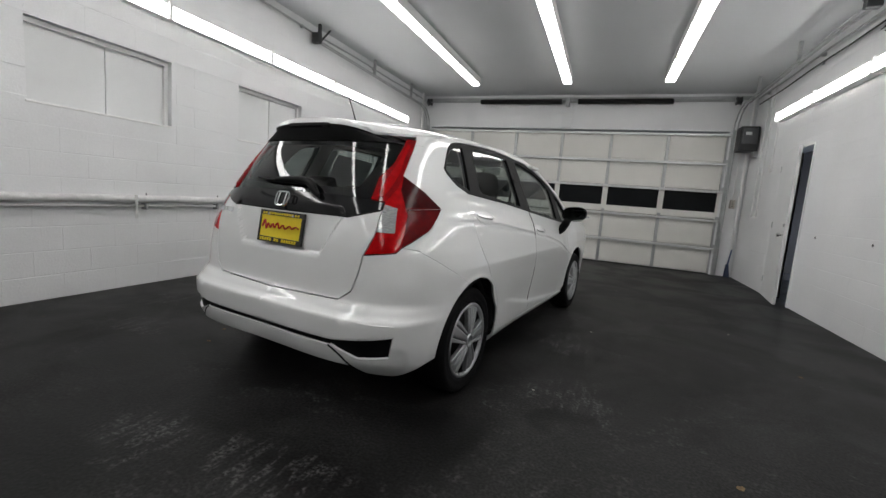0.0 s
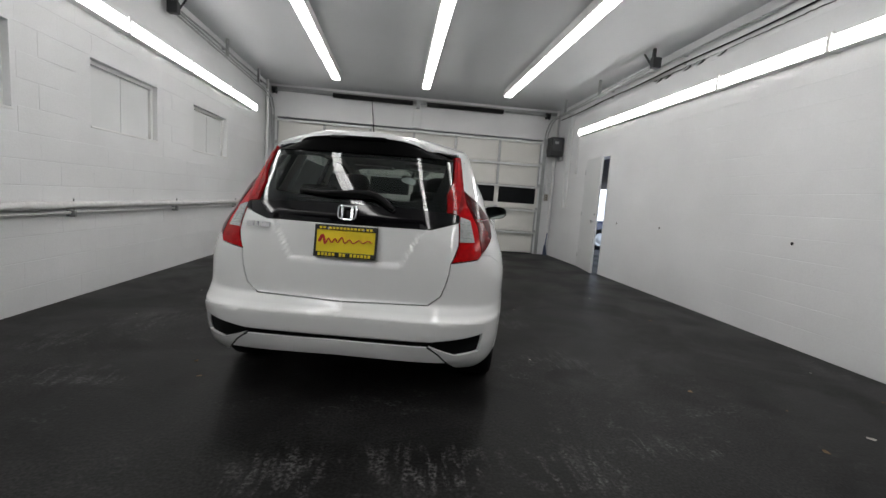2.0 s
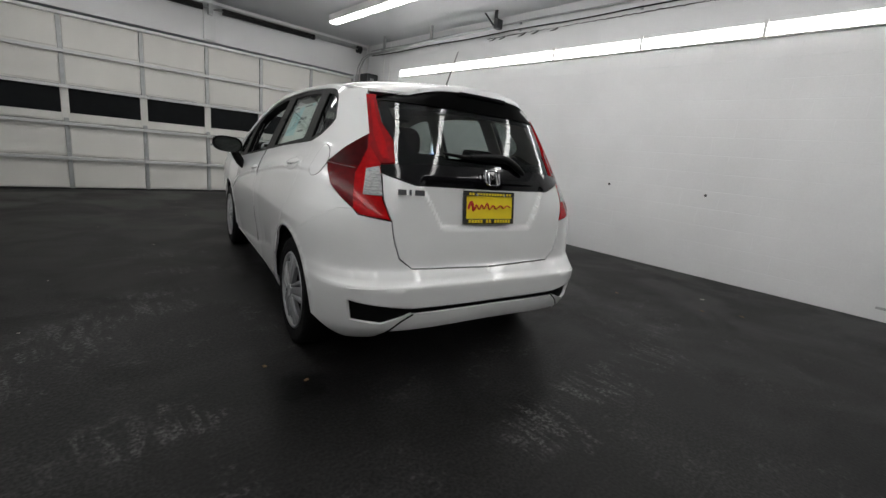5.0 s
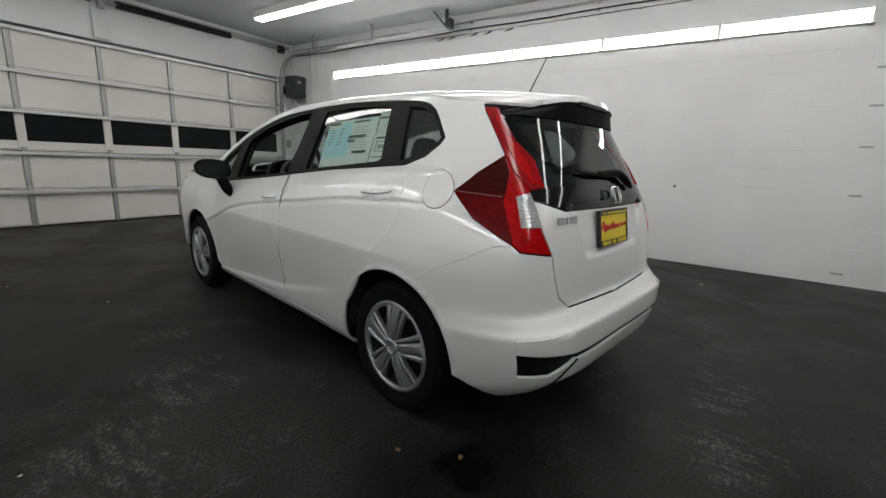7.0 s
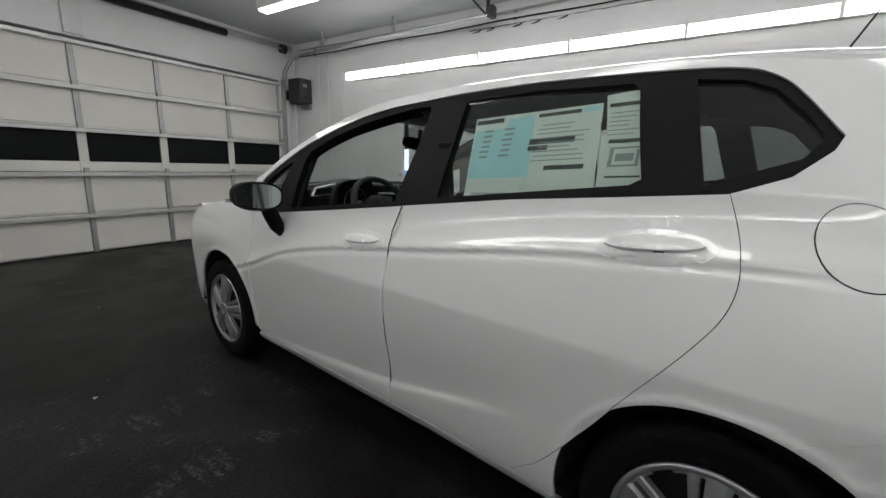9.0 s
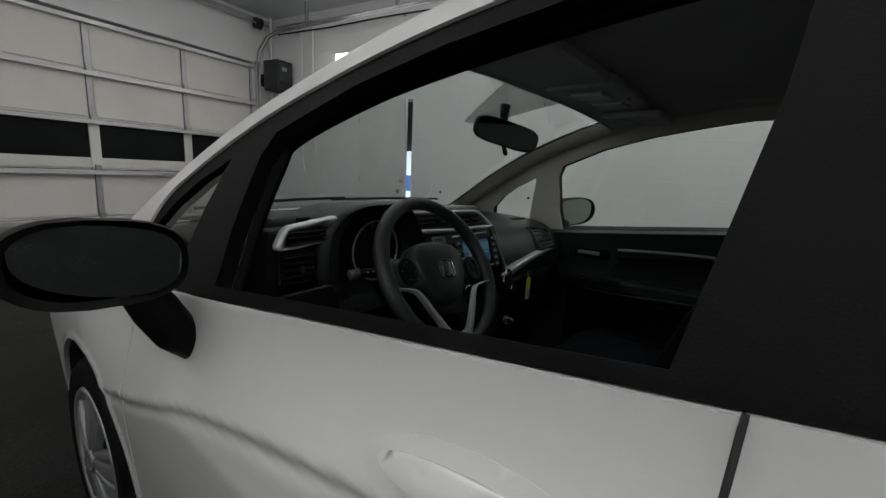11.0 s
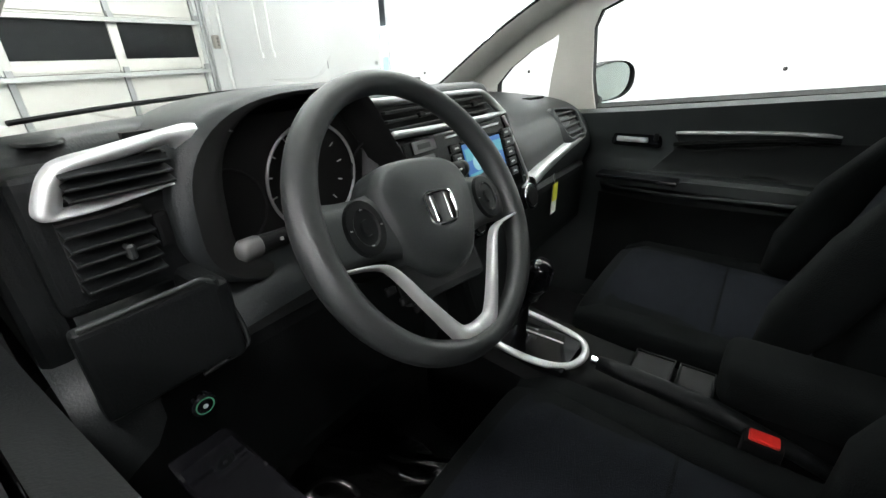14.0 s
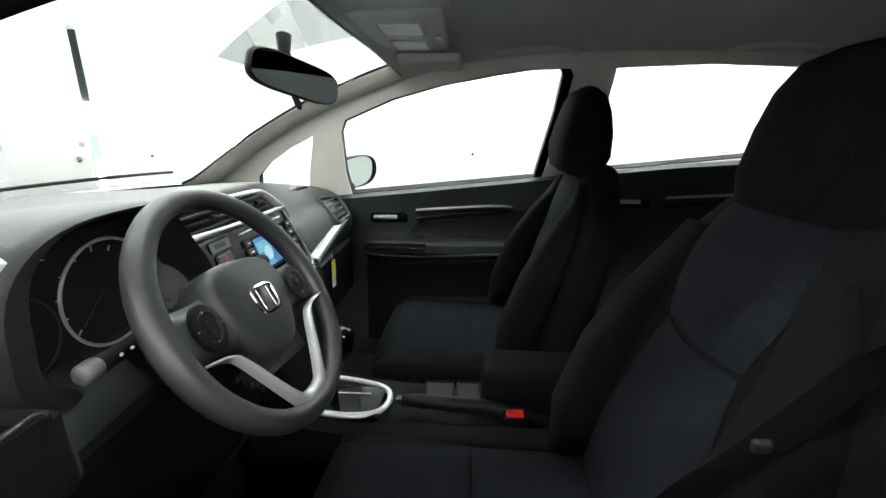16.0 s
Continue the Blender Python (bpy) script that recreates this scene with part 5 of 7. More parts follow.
# hood's inner faces and dial backing coloured black, as deep in shade
part("hood_lining", lining, M_SHADEBLACK, dash, smooth=True)
part("dial_face", bx(-0.56, -0.225, 1.875, 1.885, 0.86, 1.062), M_SHADEBLACK, dash)
for x, z, r in ((-0.345, 0.968, 0.077), (-0.48, 0.955, 0.052), (-0.225, 0.955, 0.048)):
    ring = [(x + r * math.cos(a), 1.868 - 0.012, z + r * math.sin(a)) for a in np.linspace(0, math.tau, 48, endpoint=False)]
    part("dial_ring", tube(bmesh.new(), ring, 0.0024 if r > 0.06 else 0.0014, 8, closed=True), M_SILV if r > 0.06 else M_TRIM, dash, "satin dial ring" if r > 0.06 else "", smooth=True)
    for k in range(11):
        a = radians(225 - 27 * k)
        b = tube(bmesh.new(), [(x + (r - 0.018) * math.cos(a), 1.872, z + (r - 0.018) * math.sin(a)), (x + (r - 0.010) * math.cos(a), 1.872, z + (r - 0.010) * math.sin(a))], 0.0012, 4)
        if r > 0.06:
            part("dial_mark", b, M_WHITEPRINT, dash)
        else:
            b.free()
part("needle", tube(bmesh.new(), [(-0.345, 1.868, 0.968), (-0.385, 1.868, 0.93)], 0.0008, 4), mat("dull_red", (0.12, 0.01, 0.01), 0.5), dash)


# driver's side vent with its silver hook-shaped surround, and the cup-holder grille below
outer = [(-0.551, 1.0195), (-0.610, 1.0115), (-0.647, 1.010), (-0.659, 1.0115), (-0.6625, 1.019), (-0.655, 1.037), (-0.645, 1.051), (-0.632, 1.058), (-0.595, 1.063), (-0.547, 1.070), (-0.523, 1.072), (-0.496, 1.068), (-0.486, 1.060)]
inner = [(-0.551, 1.0225), (-0.608, 1.0195), (-0.629, 1.018), (-0.640, 1.0175), (-0.642, 1.020), (-0.637, 1.032), (-0.632, 1.041), (-0.622, 1.045), (-0.592, 1.050), (-0.549, 1.056), (-0.541, 1.050), (-0.508, 1.055), (-0.487, 1.0585)]
b = bmesh.new()
rows = []
for (x0, z0), (x1, z1) in zip(smooth_line(outer, 5), smooth_line(inner, 5)):
    xm, zm = (x0 + x1) / 2, (z0 + z1) / 2
    rows.append([b.verts.new(q) for q in ((x0, 1.806, z0), (x0, 1.797, z0), (x0 + (xm - x0) * 0.4, 1.788, z0 + (zm - z0) * 0.4), (xm, 1.788, zm), (x1, 1.797, z1), (x1, 1.808, z1))])
for p, q in zip(rows, rows[1:]):
    for i in range(5):
        b.faces.new((p[i], p[i + 1], q[i + 1], q[i]))
part("vent_surround", b, M_SILV, dash, "satin silver vent surround", smooth=True)
part("vent_housing", bx(-0.672, -0.515, 1.805, 1.87, 0.915, 1.048, 0.012, 3), M_LOWER, dash)
part("side_cheek", bx(-0.70, -0.662, 1.82, 2.1, 0.86, 1.045, 0.015, 3), M_LOWER, dash)
for x0, x1, z0, z1, n in ((-0.640, -0.556, 1.022, 1.052, 3), (-0.652, -0.586, 0.940, 1.006, 5)):
    # flat dark sheet behind the slats, painting the shade of a duct
    part("vent_shade", bx(x0, x1, 1.799, 1.806, z0, z1), M_SHADEBLACK, dash)
    for q in range(n):
        z = z0 + (q + 0.5) * (z1 - z0) / n
        slat = bx(x0, x1, 1.780, 1.800, z - 0.0016, z + 0.0016, 0.001, 1)
        bmesh.ops.rotate(slat, verts=slat.verts, cent=((x0 + x1) / 2, 1.79, z), matrix=Matrix.Rotation(radians(14), 3, "X"))
        part("vent_slat", slat, M_LOWER, dash)
part("vent_guide", bx(-0.615, -0.608, 1.776, 1.790, 0.963, 0.978, 0.002, 1), M_TRIM, dash)
part("speaker_grille", lathe(bmesh.new(), [(0.030, 0.0), (0.028, 0.003), (0.0, 0.004)], 28, Matrix.Translation((-0.617, 1.935, 1.057)) @ Matrix.Diagonal((0.75, 1.3, 1, 1))), M_LOWER, dash)
part("vent_wheel", bx(-0.581, -0.567, 1.796, 1.806, 0.958, 0.995, 0.004), M_BLACKPL, dash)
kp = part("knee_panel", bx(-0.682, -0.562, 1.735, 1.752, 0.842, 0.936, 0.007, 3), M_LOWER, dash)
part("pocket_side", bx(-0.577, -0.552, 1.735, 1.82, 0.836, 0.93, 0.010, 3), M_LOWER, dash)
part("pocket_rim", tube(bmesh.new(), smooth_line([(-0.676, 1.737, 0.937), (-0.60, 1.736, 0.939), (-0.573, 1.737, 0.936), (-0.557, 1.74, 0.90), (-0.548, 1.742, 0.855), (-0.556, 1.742, 0.841), (-0.60, 1.74, 0.838)], 5), 0.0026, 6), M_TRIM, kp, smooth=True)
part("pocket_floor", bx(-0.68, -0.56, 1.752, 1.82, 0.838, 0.846), M_LOWER, dash)
# coloured near-black for the shade under the dash
part("lower_cover", bx(-0.715, -0.20, 1.77, 1.86, 0.60, 0.845, 0.03, 3), M_CONSOLE_SHADE, dash)
gb = part("start_button", lathe(bmesh.new(), [(0.012, 0), (0.012, 0.006), (0.009, 0.008), (0, 0.008)], 24, Matrix.Translation((-0.613, 1.732, 0.815)) @ Matrix.Rotation(math.pi / 2, 4, "X")), M_BLACKGL, dash)
part("button_ring", tube(bmesh.new(), [(-0.613 + 0.0085 * math.cos(q), 1.7245, 0.815 + 0.0085 * math.sin(q)) for q in np.linspace(0, math.tau, 24, endpoint=False)], 0.0009, 4, closed=True), mat("green_print", (0.05, 0.22, 0.12), 0.5), gb)
part("button_mark", lathe(bmesh.new(), [(0.0025, 0.0082), (0.0025, 0.009), (0, 0.009)], 12, Matrix.Translation((-0.613, 1.732, 0.815)) @ Matrix.Rotation(math.pi / 2, 4, "X")), mat("grey_print", (0.25, 0.28, 0.27), 0.6), gb)

# centre stack, canted towards the driver
cs = new("centre_stack")
cs.parent = car
cs.matrix_basis = pose(0.0, 1.803, 0.95, -18, 0, 0)
part("stack_panel", bx(-0.205, 0.185, 0.0, 0.08, -0.175, 0.056, 0.012, 3), M_STACK, cs)
part("vent_panel", bx(-0.235, 0.10, 0.004, 0.08, 0.056, 0.112, 0.008, 2), M_SHADEBLACK, cs)
fr = [(-0.212, -0.006, 0.061), (-0.10, -0.006, 0.056), (0.02, -0.006, 0.054), (0.145, -0.006, 0.054), (0.118, -0.002, 0.082), (0.085, 0.004, 0.107), (0.0, 0.004, 0.111), (-0.10, 0.004, 0.113), (-0.19, 0.004, 0.116), (-0.245, 0.004, 0.118)]
part("vent_frame", tube(bmesh.new(), smooth_line(fr[:4], 4) + smooth_line(fr[4:], 4), 0.0092, 10, flat=0.7), M_SILV, cs, "satin silver vent frame", smooth=True)
part("vent_divider", tube(bmesh.new(), [(-0.035, -0.004, 0.056), (-0.04, 0.002, 0.110)], 0.006, 8), M_SILV, cs)
for x0, x1 in ((-0.215, -0.045), (-0.025, 0.105)):
    for q in range(3):
        z = 0.070 + q * 0.0145
        slat = bx(x0, x1 - q * 0.010 * (x1 > 0), -0.006, 0.014, z - 0.0022, z + 0.0022, 0.0015, 2)
        bmesh.ops.rotate(slat, verts=slat.verts, cent=(x0, 0.004, z), matrix=Matrix.Rotation(radians(12), 3, "X"))
        part("vent_slat", slat, M_TRIM, cs)
    part("vent_tab", bx((x0 + x1) / 2 - 0.008, (x0 + x1) / 2 + 0.008, -0.011, -0.002, 0.080, 0.089, 0.002, 2), M_BLACKPL, cs)
part("stack_border", tube(bmesh.new(), smooth_line([(0.148, -0.003, 0.048), (0.165, -0.003, 0.0), (0.183, -0.003, -0.06), (0.193, -0.003, -0.108), (0.16, -0.003, -0.122)], 6), 0.0038, 8), M_SILV, cs, smooth=True)
part("stack_border", tube(bmesh.new(), smooth_line([(-0.205, -0.003, 0.045), (-0.195, -0.003, 0.0), (-0.18, -0.003, -0.05), (-0.15, -0.003, -0.12)], 6), 0.0025, 8), M_TRIM, cs, smooth=True)
scr = part("screen", bx(-0.036, 0.112, -0.004, 0.0, -0.058, 0.014, 0.002), M_SCREEN, cs, "lit blue display screen")
part("screen_band", bx(-0.033, 0.109, -0.0052, -0.0042, -0.020, 0.004), M_SCREEN2, scr)
part("screen_band", bx(-0.033, 0.020, -0.0052, -0.0042, -0.055, -0.046), M_SCREEN2, scr)
part("screen_dial", lathe(bmesh.new(), [(0.017, 0.0042), (0.017, 0.0056), (0, 0.0056)], 28, Matrix.Translation((0.004, 0, -0.027)) @ Matrix.Rotation(math.pi / 2, 4, "X")), M_SCREEN3, scr)
part("screen_text", bx(0.045, 0.095, -0.0058, -0.0053, -0.030, -0.026), M_SCREEN3, scr)
part("screen_text", bx(0.045, 0.080, -0.0058, -0.0053, -0.042, -0.038), M_SCREEN3, scr)
part("screen_bezel", tube(bmesh.new(), [(-0.040, -0.003, -0.062), (0.116, -0.003, -0.062), (0.116, -0.003, 0.018), (-0.040, -0.003, 0.018)], 0.003, 6, closed=True), M_BLACKPL, scr)
part("disc_slot", bx(-0.075, 0.12, -0.004, 0.0, 0.034, 0.038, 0.001), M_SILV, cs)
for q in range(5):
    part("button", bx(0.126, 0.156 + q * 0.003, -0.006, 0.0, -0.084 + q * 0.022, -0.066 + q * 0.022, 0.002, 1), M_STACKBTN, cs)
    part("button_mark", bx(0.133, 0.146, -0.0068, -0.006, -0.077 + q * 0.022, -0.0735 + q * 0.022), M_WHITEPRINT, cs)
for q in range(4):
    part("button", bx(-0.070, -0.042, -0.006, 0.0, -0.056 + q * 0.020, -0.040 + q * 0.020, 0.002, 1), M_STACKBTN, cs)
    part("button_mark", bx(-0.062, -0.050, -0.0068, -0.006, -0.050 + q * 0.020, -0.047 + q * 0.020), M_WHITEPRINT, cs)
hz = part("hazard_button", bx(-0.168, -0.120, -0.006, 0.0, -0.006, 0.016, 0.003, 1), mat("grey_button", (0.045, 0.043, 0.043), 0.5, var=0.1), cs)
part("hazard_mark", tube(bmesh.new(), [(-0.150, -0.0065, 0.001), (-0.138, -0.0065, 0.001), (-0.144, -0.0065, 0.011)], 0.0007, 4, closed=True), M_REDBTN, hz)
ck = part("clock_panel", bx(-0.172, -0.110, -0.005, 0.0, 0.022, 0.043, 0.002, 1), mat("grey_display", (0.10, 0.105, 0.105), 0.35, var=0.1), cs)
part("clock_digits", bx(-0.162, -0.128, -0.0058, -0.005, 0.028, 0.037), mat("dim_digits", (0.02, 0.022, 0.022), 0.5), ck)
part("lower_slot", bx(0.055, 0.12, -0.004, 0.0, -0.078, -0.073, 0.001), M_SILV, cs)
for x, z, r in ((-0.085, -0.065, 0.017), (0.172, -0.146, 0.027), (0.05, -0.135, 0.016), (-0.06, -0.14, 0.020)):
    kb = part("knob", lathe(bmesh.new(), [(r, 0), (r, 0.012), (r * 0.85, 0.018), (0, 0.018)], 28, Matrix.Translation((x, 0, z)) @ Matrix.Rotation(math.pi / 2, 4, "X")), M_BLACKPL, cs, smooth=False)
    if r > 0.017:
        part("knob_ring", tube(bmesh.new(), [(x + r * math.cos(a), -0.012, z + r * math.sin(a)) for a in np.linspace(0, math.tau, 28, endpoint=False)], 0.0042, 8, closed=True), M_CHROME, kb, smooth=True)
part("stack_foot", bx(-0.13, 0.12, 0.004, 0.10, -0.36, -0.14, 0.02, 3), M_LOWER, cs)

# passenger side: vent, silver strip, glove box, paper tag
VENT = Matrix.Translation((0.55, 1.812, 0.934)) @ Matrix.Rotation(radians(-39.4), 4, "X")
b = bmesh.new()
rows = []
corners = [(-0.066, 0.048), (0.0, 0.040), (0.073, 0.025), (0.070, -0.012), (0.055, -0.052), (0.0, -0.053), (-0.068, -0.053), (-0.070, 0.0)]
loop = smooth_line(corners + [corners[0]], 5)[:-1]
for k, d in ((1.13, 0.012), (1.10, 0.0), (1.02, -0.007), (0.95, -0.006), (0.92, 0.0), (0.90, 0.02)):
    rows.append([b.verts.new(VENT @ Vector((x * k, d, z * k))) for x, z in loop])
for a, c in zip(rows, rows[1:]):
    for i in range(len(loop)):
        j = (i + 1) % len(loop)
        b.faces.new((a[i], a[j], c[j], c[i]))
part("vent_ring", b, M_PADTOP, dash, "moulded oval vent surround", smooth=True)
b = bmesh.new()
b.faces.new([b.verts.new(VENT @ Vector((x * 0.93, 0.006, z * 0.93))) for x, z in loop])
# dark sheet painting the shade behind this vent's slats
part("vent_shade", b, M_SHADEBLACK, dash)
for k in range(4):
    z = -0.036 + k * 0.021
    slat = bx(-0.060, 0.060 - 0.003 * abs(k - 2), -0.004, 0.006, z - 0.003, z + 0.003, 0.0015, 2)
    bmesh.ops.transform(slat, verts=slat.verts, matrix=VENT)
    part("vent_slat", slat, M_TRIM, dash)
b = bmesh.new()
rows = []
for i, (x, y, z) in enumerate(smooth_line([(0.205, 1.755, 0.838), (0.26, 1.758, 0.849), (0.33, 1.762, 0.859), (0.44, 1.768, 0.872), (0.55, 1.776, 0.880), (0.62, 1.784, 0.884)], 6)):
    w = 0.0145 - 0.006 * i / 30
    rows.append([b.verts.new(p) for p in ((x - 0.004, y + 0.03, z + w), (x, y + 0.004, z + w * 0.9), (x + 0.004, y, z + w * 0.6), (x + 0.012, y, z - w * 0.6), (x + 0.016, y + 0.004, z - w * 0.9), (x + 0.018, y + 0.03, z - w))])
for a, c in zip(rows, rows[1:]):
    for i in range(5):
        b.faces.new((a[i], a[i + 1], c[i + 1], c[i]))
part("dash_strip", b, M_SILV, dash, "satin silver dash strip", smooth=True)
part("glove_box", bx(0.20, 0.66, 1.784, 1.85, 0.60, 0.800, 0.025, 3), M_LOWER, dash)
tg1 = part("paper_tag", bx(0.372, 0.404, 1.774, 1.776, 0.700, 0.785), M_WHITEPRINT, dash, "white and yellow paper tag")
part("tag_band", bx(0.372, 0.404, 1.7725, 1.774, 0.738, 0.788), M_TAGY, tg1)
part("tag_string", tube(bmesh.new(), [(0.388, 1.775, 0.785), (0.390, 1.781, 0.815)], 0.0012, 4), M_WHITEPRINT, tg1)
for k in range(6):
    part("defroster_slat", bx(0.53 + k * 0.018, 0.538 + k * 0.018, 1.93, 1.96, 0.988, 0.996, 0.001, 1), M_BLACKGL, dash)

# steering wheel
SW = pose(-0.3305, 1.649, 0.948, 90 - 30.5, 0, 0)
sw = new("steering_wheel")
sw.parent = car
sw.matrix_basis = SW @ Matrix.Rotation(radians(-7), 4, "Z")
part("rim", tube(bmesh.new(), [(0.174 * math.cos(a), 0.174 * math.sin(a), 0.0) for a in np.linspace(0, math.tau, 72, endpoint=False)], [0.0165 + 0.0015 * math.cos(2 * a) for a in np.linspace(0, math.tau, 72, endpoint=False)], 16, closed=True), M_LEATHER, sw, "dark grained rim", smooth=True)
b = bmesh.new()
outl = [(-0.085, 0.040), (-0.060, 0.066), (0.0, 0.073), (0.060, 0.066), (0.085, 0.040), (0.080, -0.005), (0.055, -0.055), (0.025, -0.078), (0.0, -0.082), (-0.025, -0.078), (-0.055, -0.055), (-0.080, -0.005)]
cl = smooth_line(outl + [outl[0]], 4)[:-1]
rows = []
for k, z in ((1.0, -0.04), (1.0, -0.008), (0.96, 0.004), (0.86, 0.010), (0.5, 0.015), (0.2, 0.016)):
    rows.append([b.verts.new((x * k, y * k, z)) for x, y in cl])
for a, c in zip(rows, rows[1:]):
    for i in range(len(cl)):
        j = (i + 1) % len(cl)
        b.faces.new((a[i], a[j], c[j], c[i]))
b.faces.new(rows[-1])
pad = part("hub_pad", b, M_HUB, sw, "moulded black hub pad", smooth=True)
e = bmesh.new()
ring = []
for a in np.linspace(0, math.tau, 32, endpoint=False):
    c, s = math.cos(a), math.sin(a)
    ring.append((np.sign(c) * abs(c) ** 0.5 * 0.025 * (1 + 0.12 * s), np.sign(s) * abs(s) ** 0.5 * 0.021, 0.018))
tube(e, ring, 0.0022, 6, closed=True)
box(e, -0.0165, -0.0095, -0.017, 0.017, 0.014, 0.0205, 0.001, 1)
box(e, 0.0095, 0.0165, -0.017, 0.017, 0.014, 0.0205, 0.001, 1)
part("hub_badge", e, M_CHROME, pad, "chrome badge")
for sg in (-1, 1):
    # upper side spokes with a round switch pod
    b = bmesh.new()
    rows = []
    for t in np.linspace(0, 1, 6):
        x = sg * (0.066 + 0.100 * t)
        hw = 0.042 - 0.006 * math.sin(math.pi * t)
        zz = 0.004 - 0.006 * t
        rows.append([b.verts.new((x, q * hw, zz - 0.012 * abs(q) ** 3)) for q in np.linspace(-1, 1, 7)] + [b.verts.new((x, 0.0, zz - 0.035))])
    for a, c in zip(rows, rows[1:]):
        for i in range(8):
            j = (i + 1) % 8
            b.faces.new((a[i], a[j], c[j], c[i]))
    sp = part("side_spoke", b, M_SPOKE, sw, smooth=True)
    pod = part("switch_pod", lathe(bmesh.new(), [(0.027, 0.0), (0.026, 0.006), (0.018, 0.007), (0.016, 0.005), (0.008, 0.005), (0.007, 0.008), (0, 0.008)], 32, Matrix.Translation((sg * 0.112, 0.0, 0.0025)) @ Matrix.Diagonal((0.92, 1.18, 1, 1))), M_LOWER, sw, smooth=False)
    for k in range(4):
        a = k * math.pi / 2
        part("pod_mark", bx(sg * 0.112 + 0.020 * math.cos(a) - 0.0016, sg * 0.112 + 0.020 * math.cos(a) + 0.0016, 0.020 * math.sin(a) - 0.0008, 0.020 * math.sin(a) + 0.0008, 0.0085, 0.0092), mat("grey_pod_print", (0.2, 0.2, 0.2), 0.6) if sg < 0 and k == 0 else bpy.data.materials["grey_pod_print"], pod)
    # silver lower spoke: band from the side to the bottom
    path = [(0.157, -0.037), (0.115, -0.043), (0.095, -0.056), (0.068, -0.098), (0.042, -0.138), (0.026, -0.155), (0.0, -0.160)]
    b = bmesh.new()
    L = smooth_line(path, 5)
    rows = []
    for i, (x, y) in enumerate(L):
        q = L[min(i + 1, len(L) - 1)]
        p = L[max(i - 1, 0)]
        tx, ty = q[0] - p[0], q[1] - p[1]
        ln = math.hypot(tx, ty)
        nx, ny = -ty / ln, tx / ln
        f = i / (len(L) - 1)
        w = 0.0018 + 0.0098 * min(1, f * 1.15) ** 1.6
        rows.append([b.verts.new((sg * (x + nx * w * o), y + ny * w * o, 0.012 - 0.006 * f + dz)) for o, dz in ((-1, -0.012), (-1, -0.002), (-0.5, 0.002), (0.5, 0.002), (1, -0.002), (1, -0.012))])
    for a, c in zip(rows, rows[1:]):
        for i in range(5):
            b.faces.new((a[i], a[i + 1], c[i + 1], c[i]))
    part("lower_spoke", b, M_SILV, sw, "satin silver lower spoke", smooth=True)
for k, (x, y) in enumerate(((-0.10, -0.072), (-0.085, -0.088), (-0.07, -0.102))):
    part("pad_button", bx(x - 0.007, x + 0.007, y - 0.005, y + 0.005, -0.012, -0.004, 0.002, 1), M_BLACKPL, sw)
part("lower_web", bx(-0.075, 0.075, -0.10, -0.05, -0.03, -0.012, 0.01, 2), M_TRIM, sw)
part("column", lathe(bmesh.new(), [(0.055, -0.02), (0.06, -0.06), (0.055, -0.20), (0, -0.2)], 28), M_LOWER, sw, smooth=True)
b = tube(bmesh.new(), [(-0.40, 1.735, 0.945), (-0.47, 1.73, 0.952), (-0.505, 1.725, 0.955), (-0.527, 1.722, 0.957), (-0.541, 1.72, 0.958)], [0.009, 0.0095, 0.010, 0.0105, 0.009], 14)
stalk = part("indicator_stalk", b, M_BLACKPL, car, smooth=True)
part("stalk_end", tube(bmesh.new(), [(-0.519, 1.7235, 0.9565), (-0.525, 1.7225, 0.957), (-0.54, 1.72, 0.958), (-0.5445, 1.7195, 0.9585)], [0.009, 0.0115, 0.0115, 0.008], 16), mat("grey_stalk_cap", (0.055, 0.055, 0.055), 0.5, var=0.1), stalk, smooth=True)
for k in range(3):
    part("stalk_mark", bx(-0.503 + k * 0.015, -0.500 + k * 0.015, 1.7108, 1.7128, 0.958, 0.961), M_WHITEPRINT, stalk)
part("wiper_stalk", tube(bmesh.new(), [(-0.32, 1.735, 0.945), (-0.24, 1.735, 0.948), (-0.215, 1.735, 0.949), (-0.165, 1.735, 0.950), (-0.146, 1.735, 0.950)], [0.009, 0.010, 0.0125, 0.0145, 0.0145], 14), M_BLACKPL, car, smooth=True)
ws = bpy.data.objects["wiper_stalk"]
part("stalk_end", tube(bmesh.new(), [(-0.146, 1.735, 0.950), (-0.139, 1.735, 0.950), (-0.132, 1.735, 0.950)], [0.0125, 0.0145, 0.0135], 16), M_STACKBTN, ws, smooth=True)
for k in range(4):
    part("stalk_mark", bx(-0.205 + k * 0.014, -0.199 + k * 0.014, 1.7195, 1.7215, 0.954, 0.9565), M_WHITEPRINT, ws)

# centre console: shift gate, hand brake, arm rest
b = bmesh.new()
rows = []
for y, w, z in ((1.80, 0.115, 0.64), (1.70, 0.105, 0.605), (1.60, 0.10, 0.59), (1.50, 0.10, 0.58), (1.40, 0.105, 0.57), (1.25, 0.11, 0.555), (1.05, 0.11, 0.55), (0.80, 0.11, 0.55)):
    rows.append([b.verts.new(p) for p in ((-0.045 - w, y, z - 0.16), (-0.045 - w, y, z - 0.02), (-0.045 - w + 0.015, y, z), (-0.045 + w - 0.015, y, z), (-0.045 + w, y, z - 0.02), (-0.045 + w, y, z - 0.16))])
for a, c in zip(rows, rows[1:]):
    for i in range(5):
        b.faces.new((a[i], a[i + 1], c[i + 1], c[i]))
# top coloured near-black for the shade between the seats
con = part("centre_console", b, M_CONSOLE_SHADE, car, "black centre console")
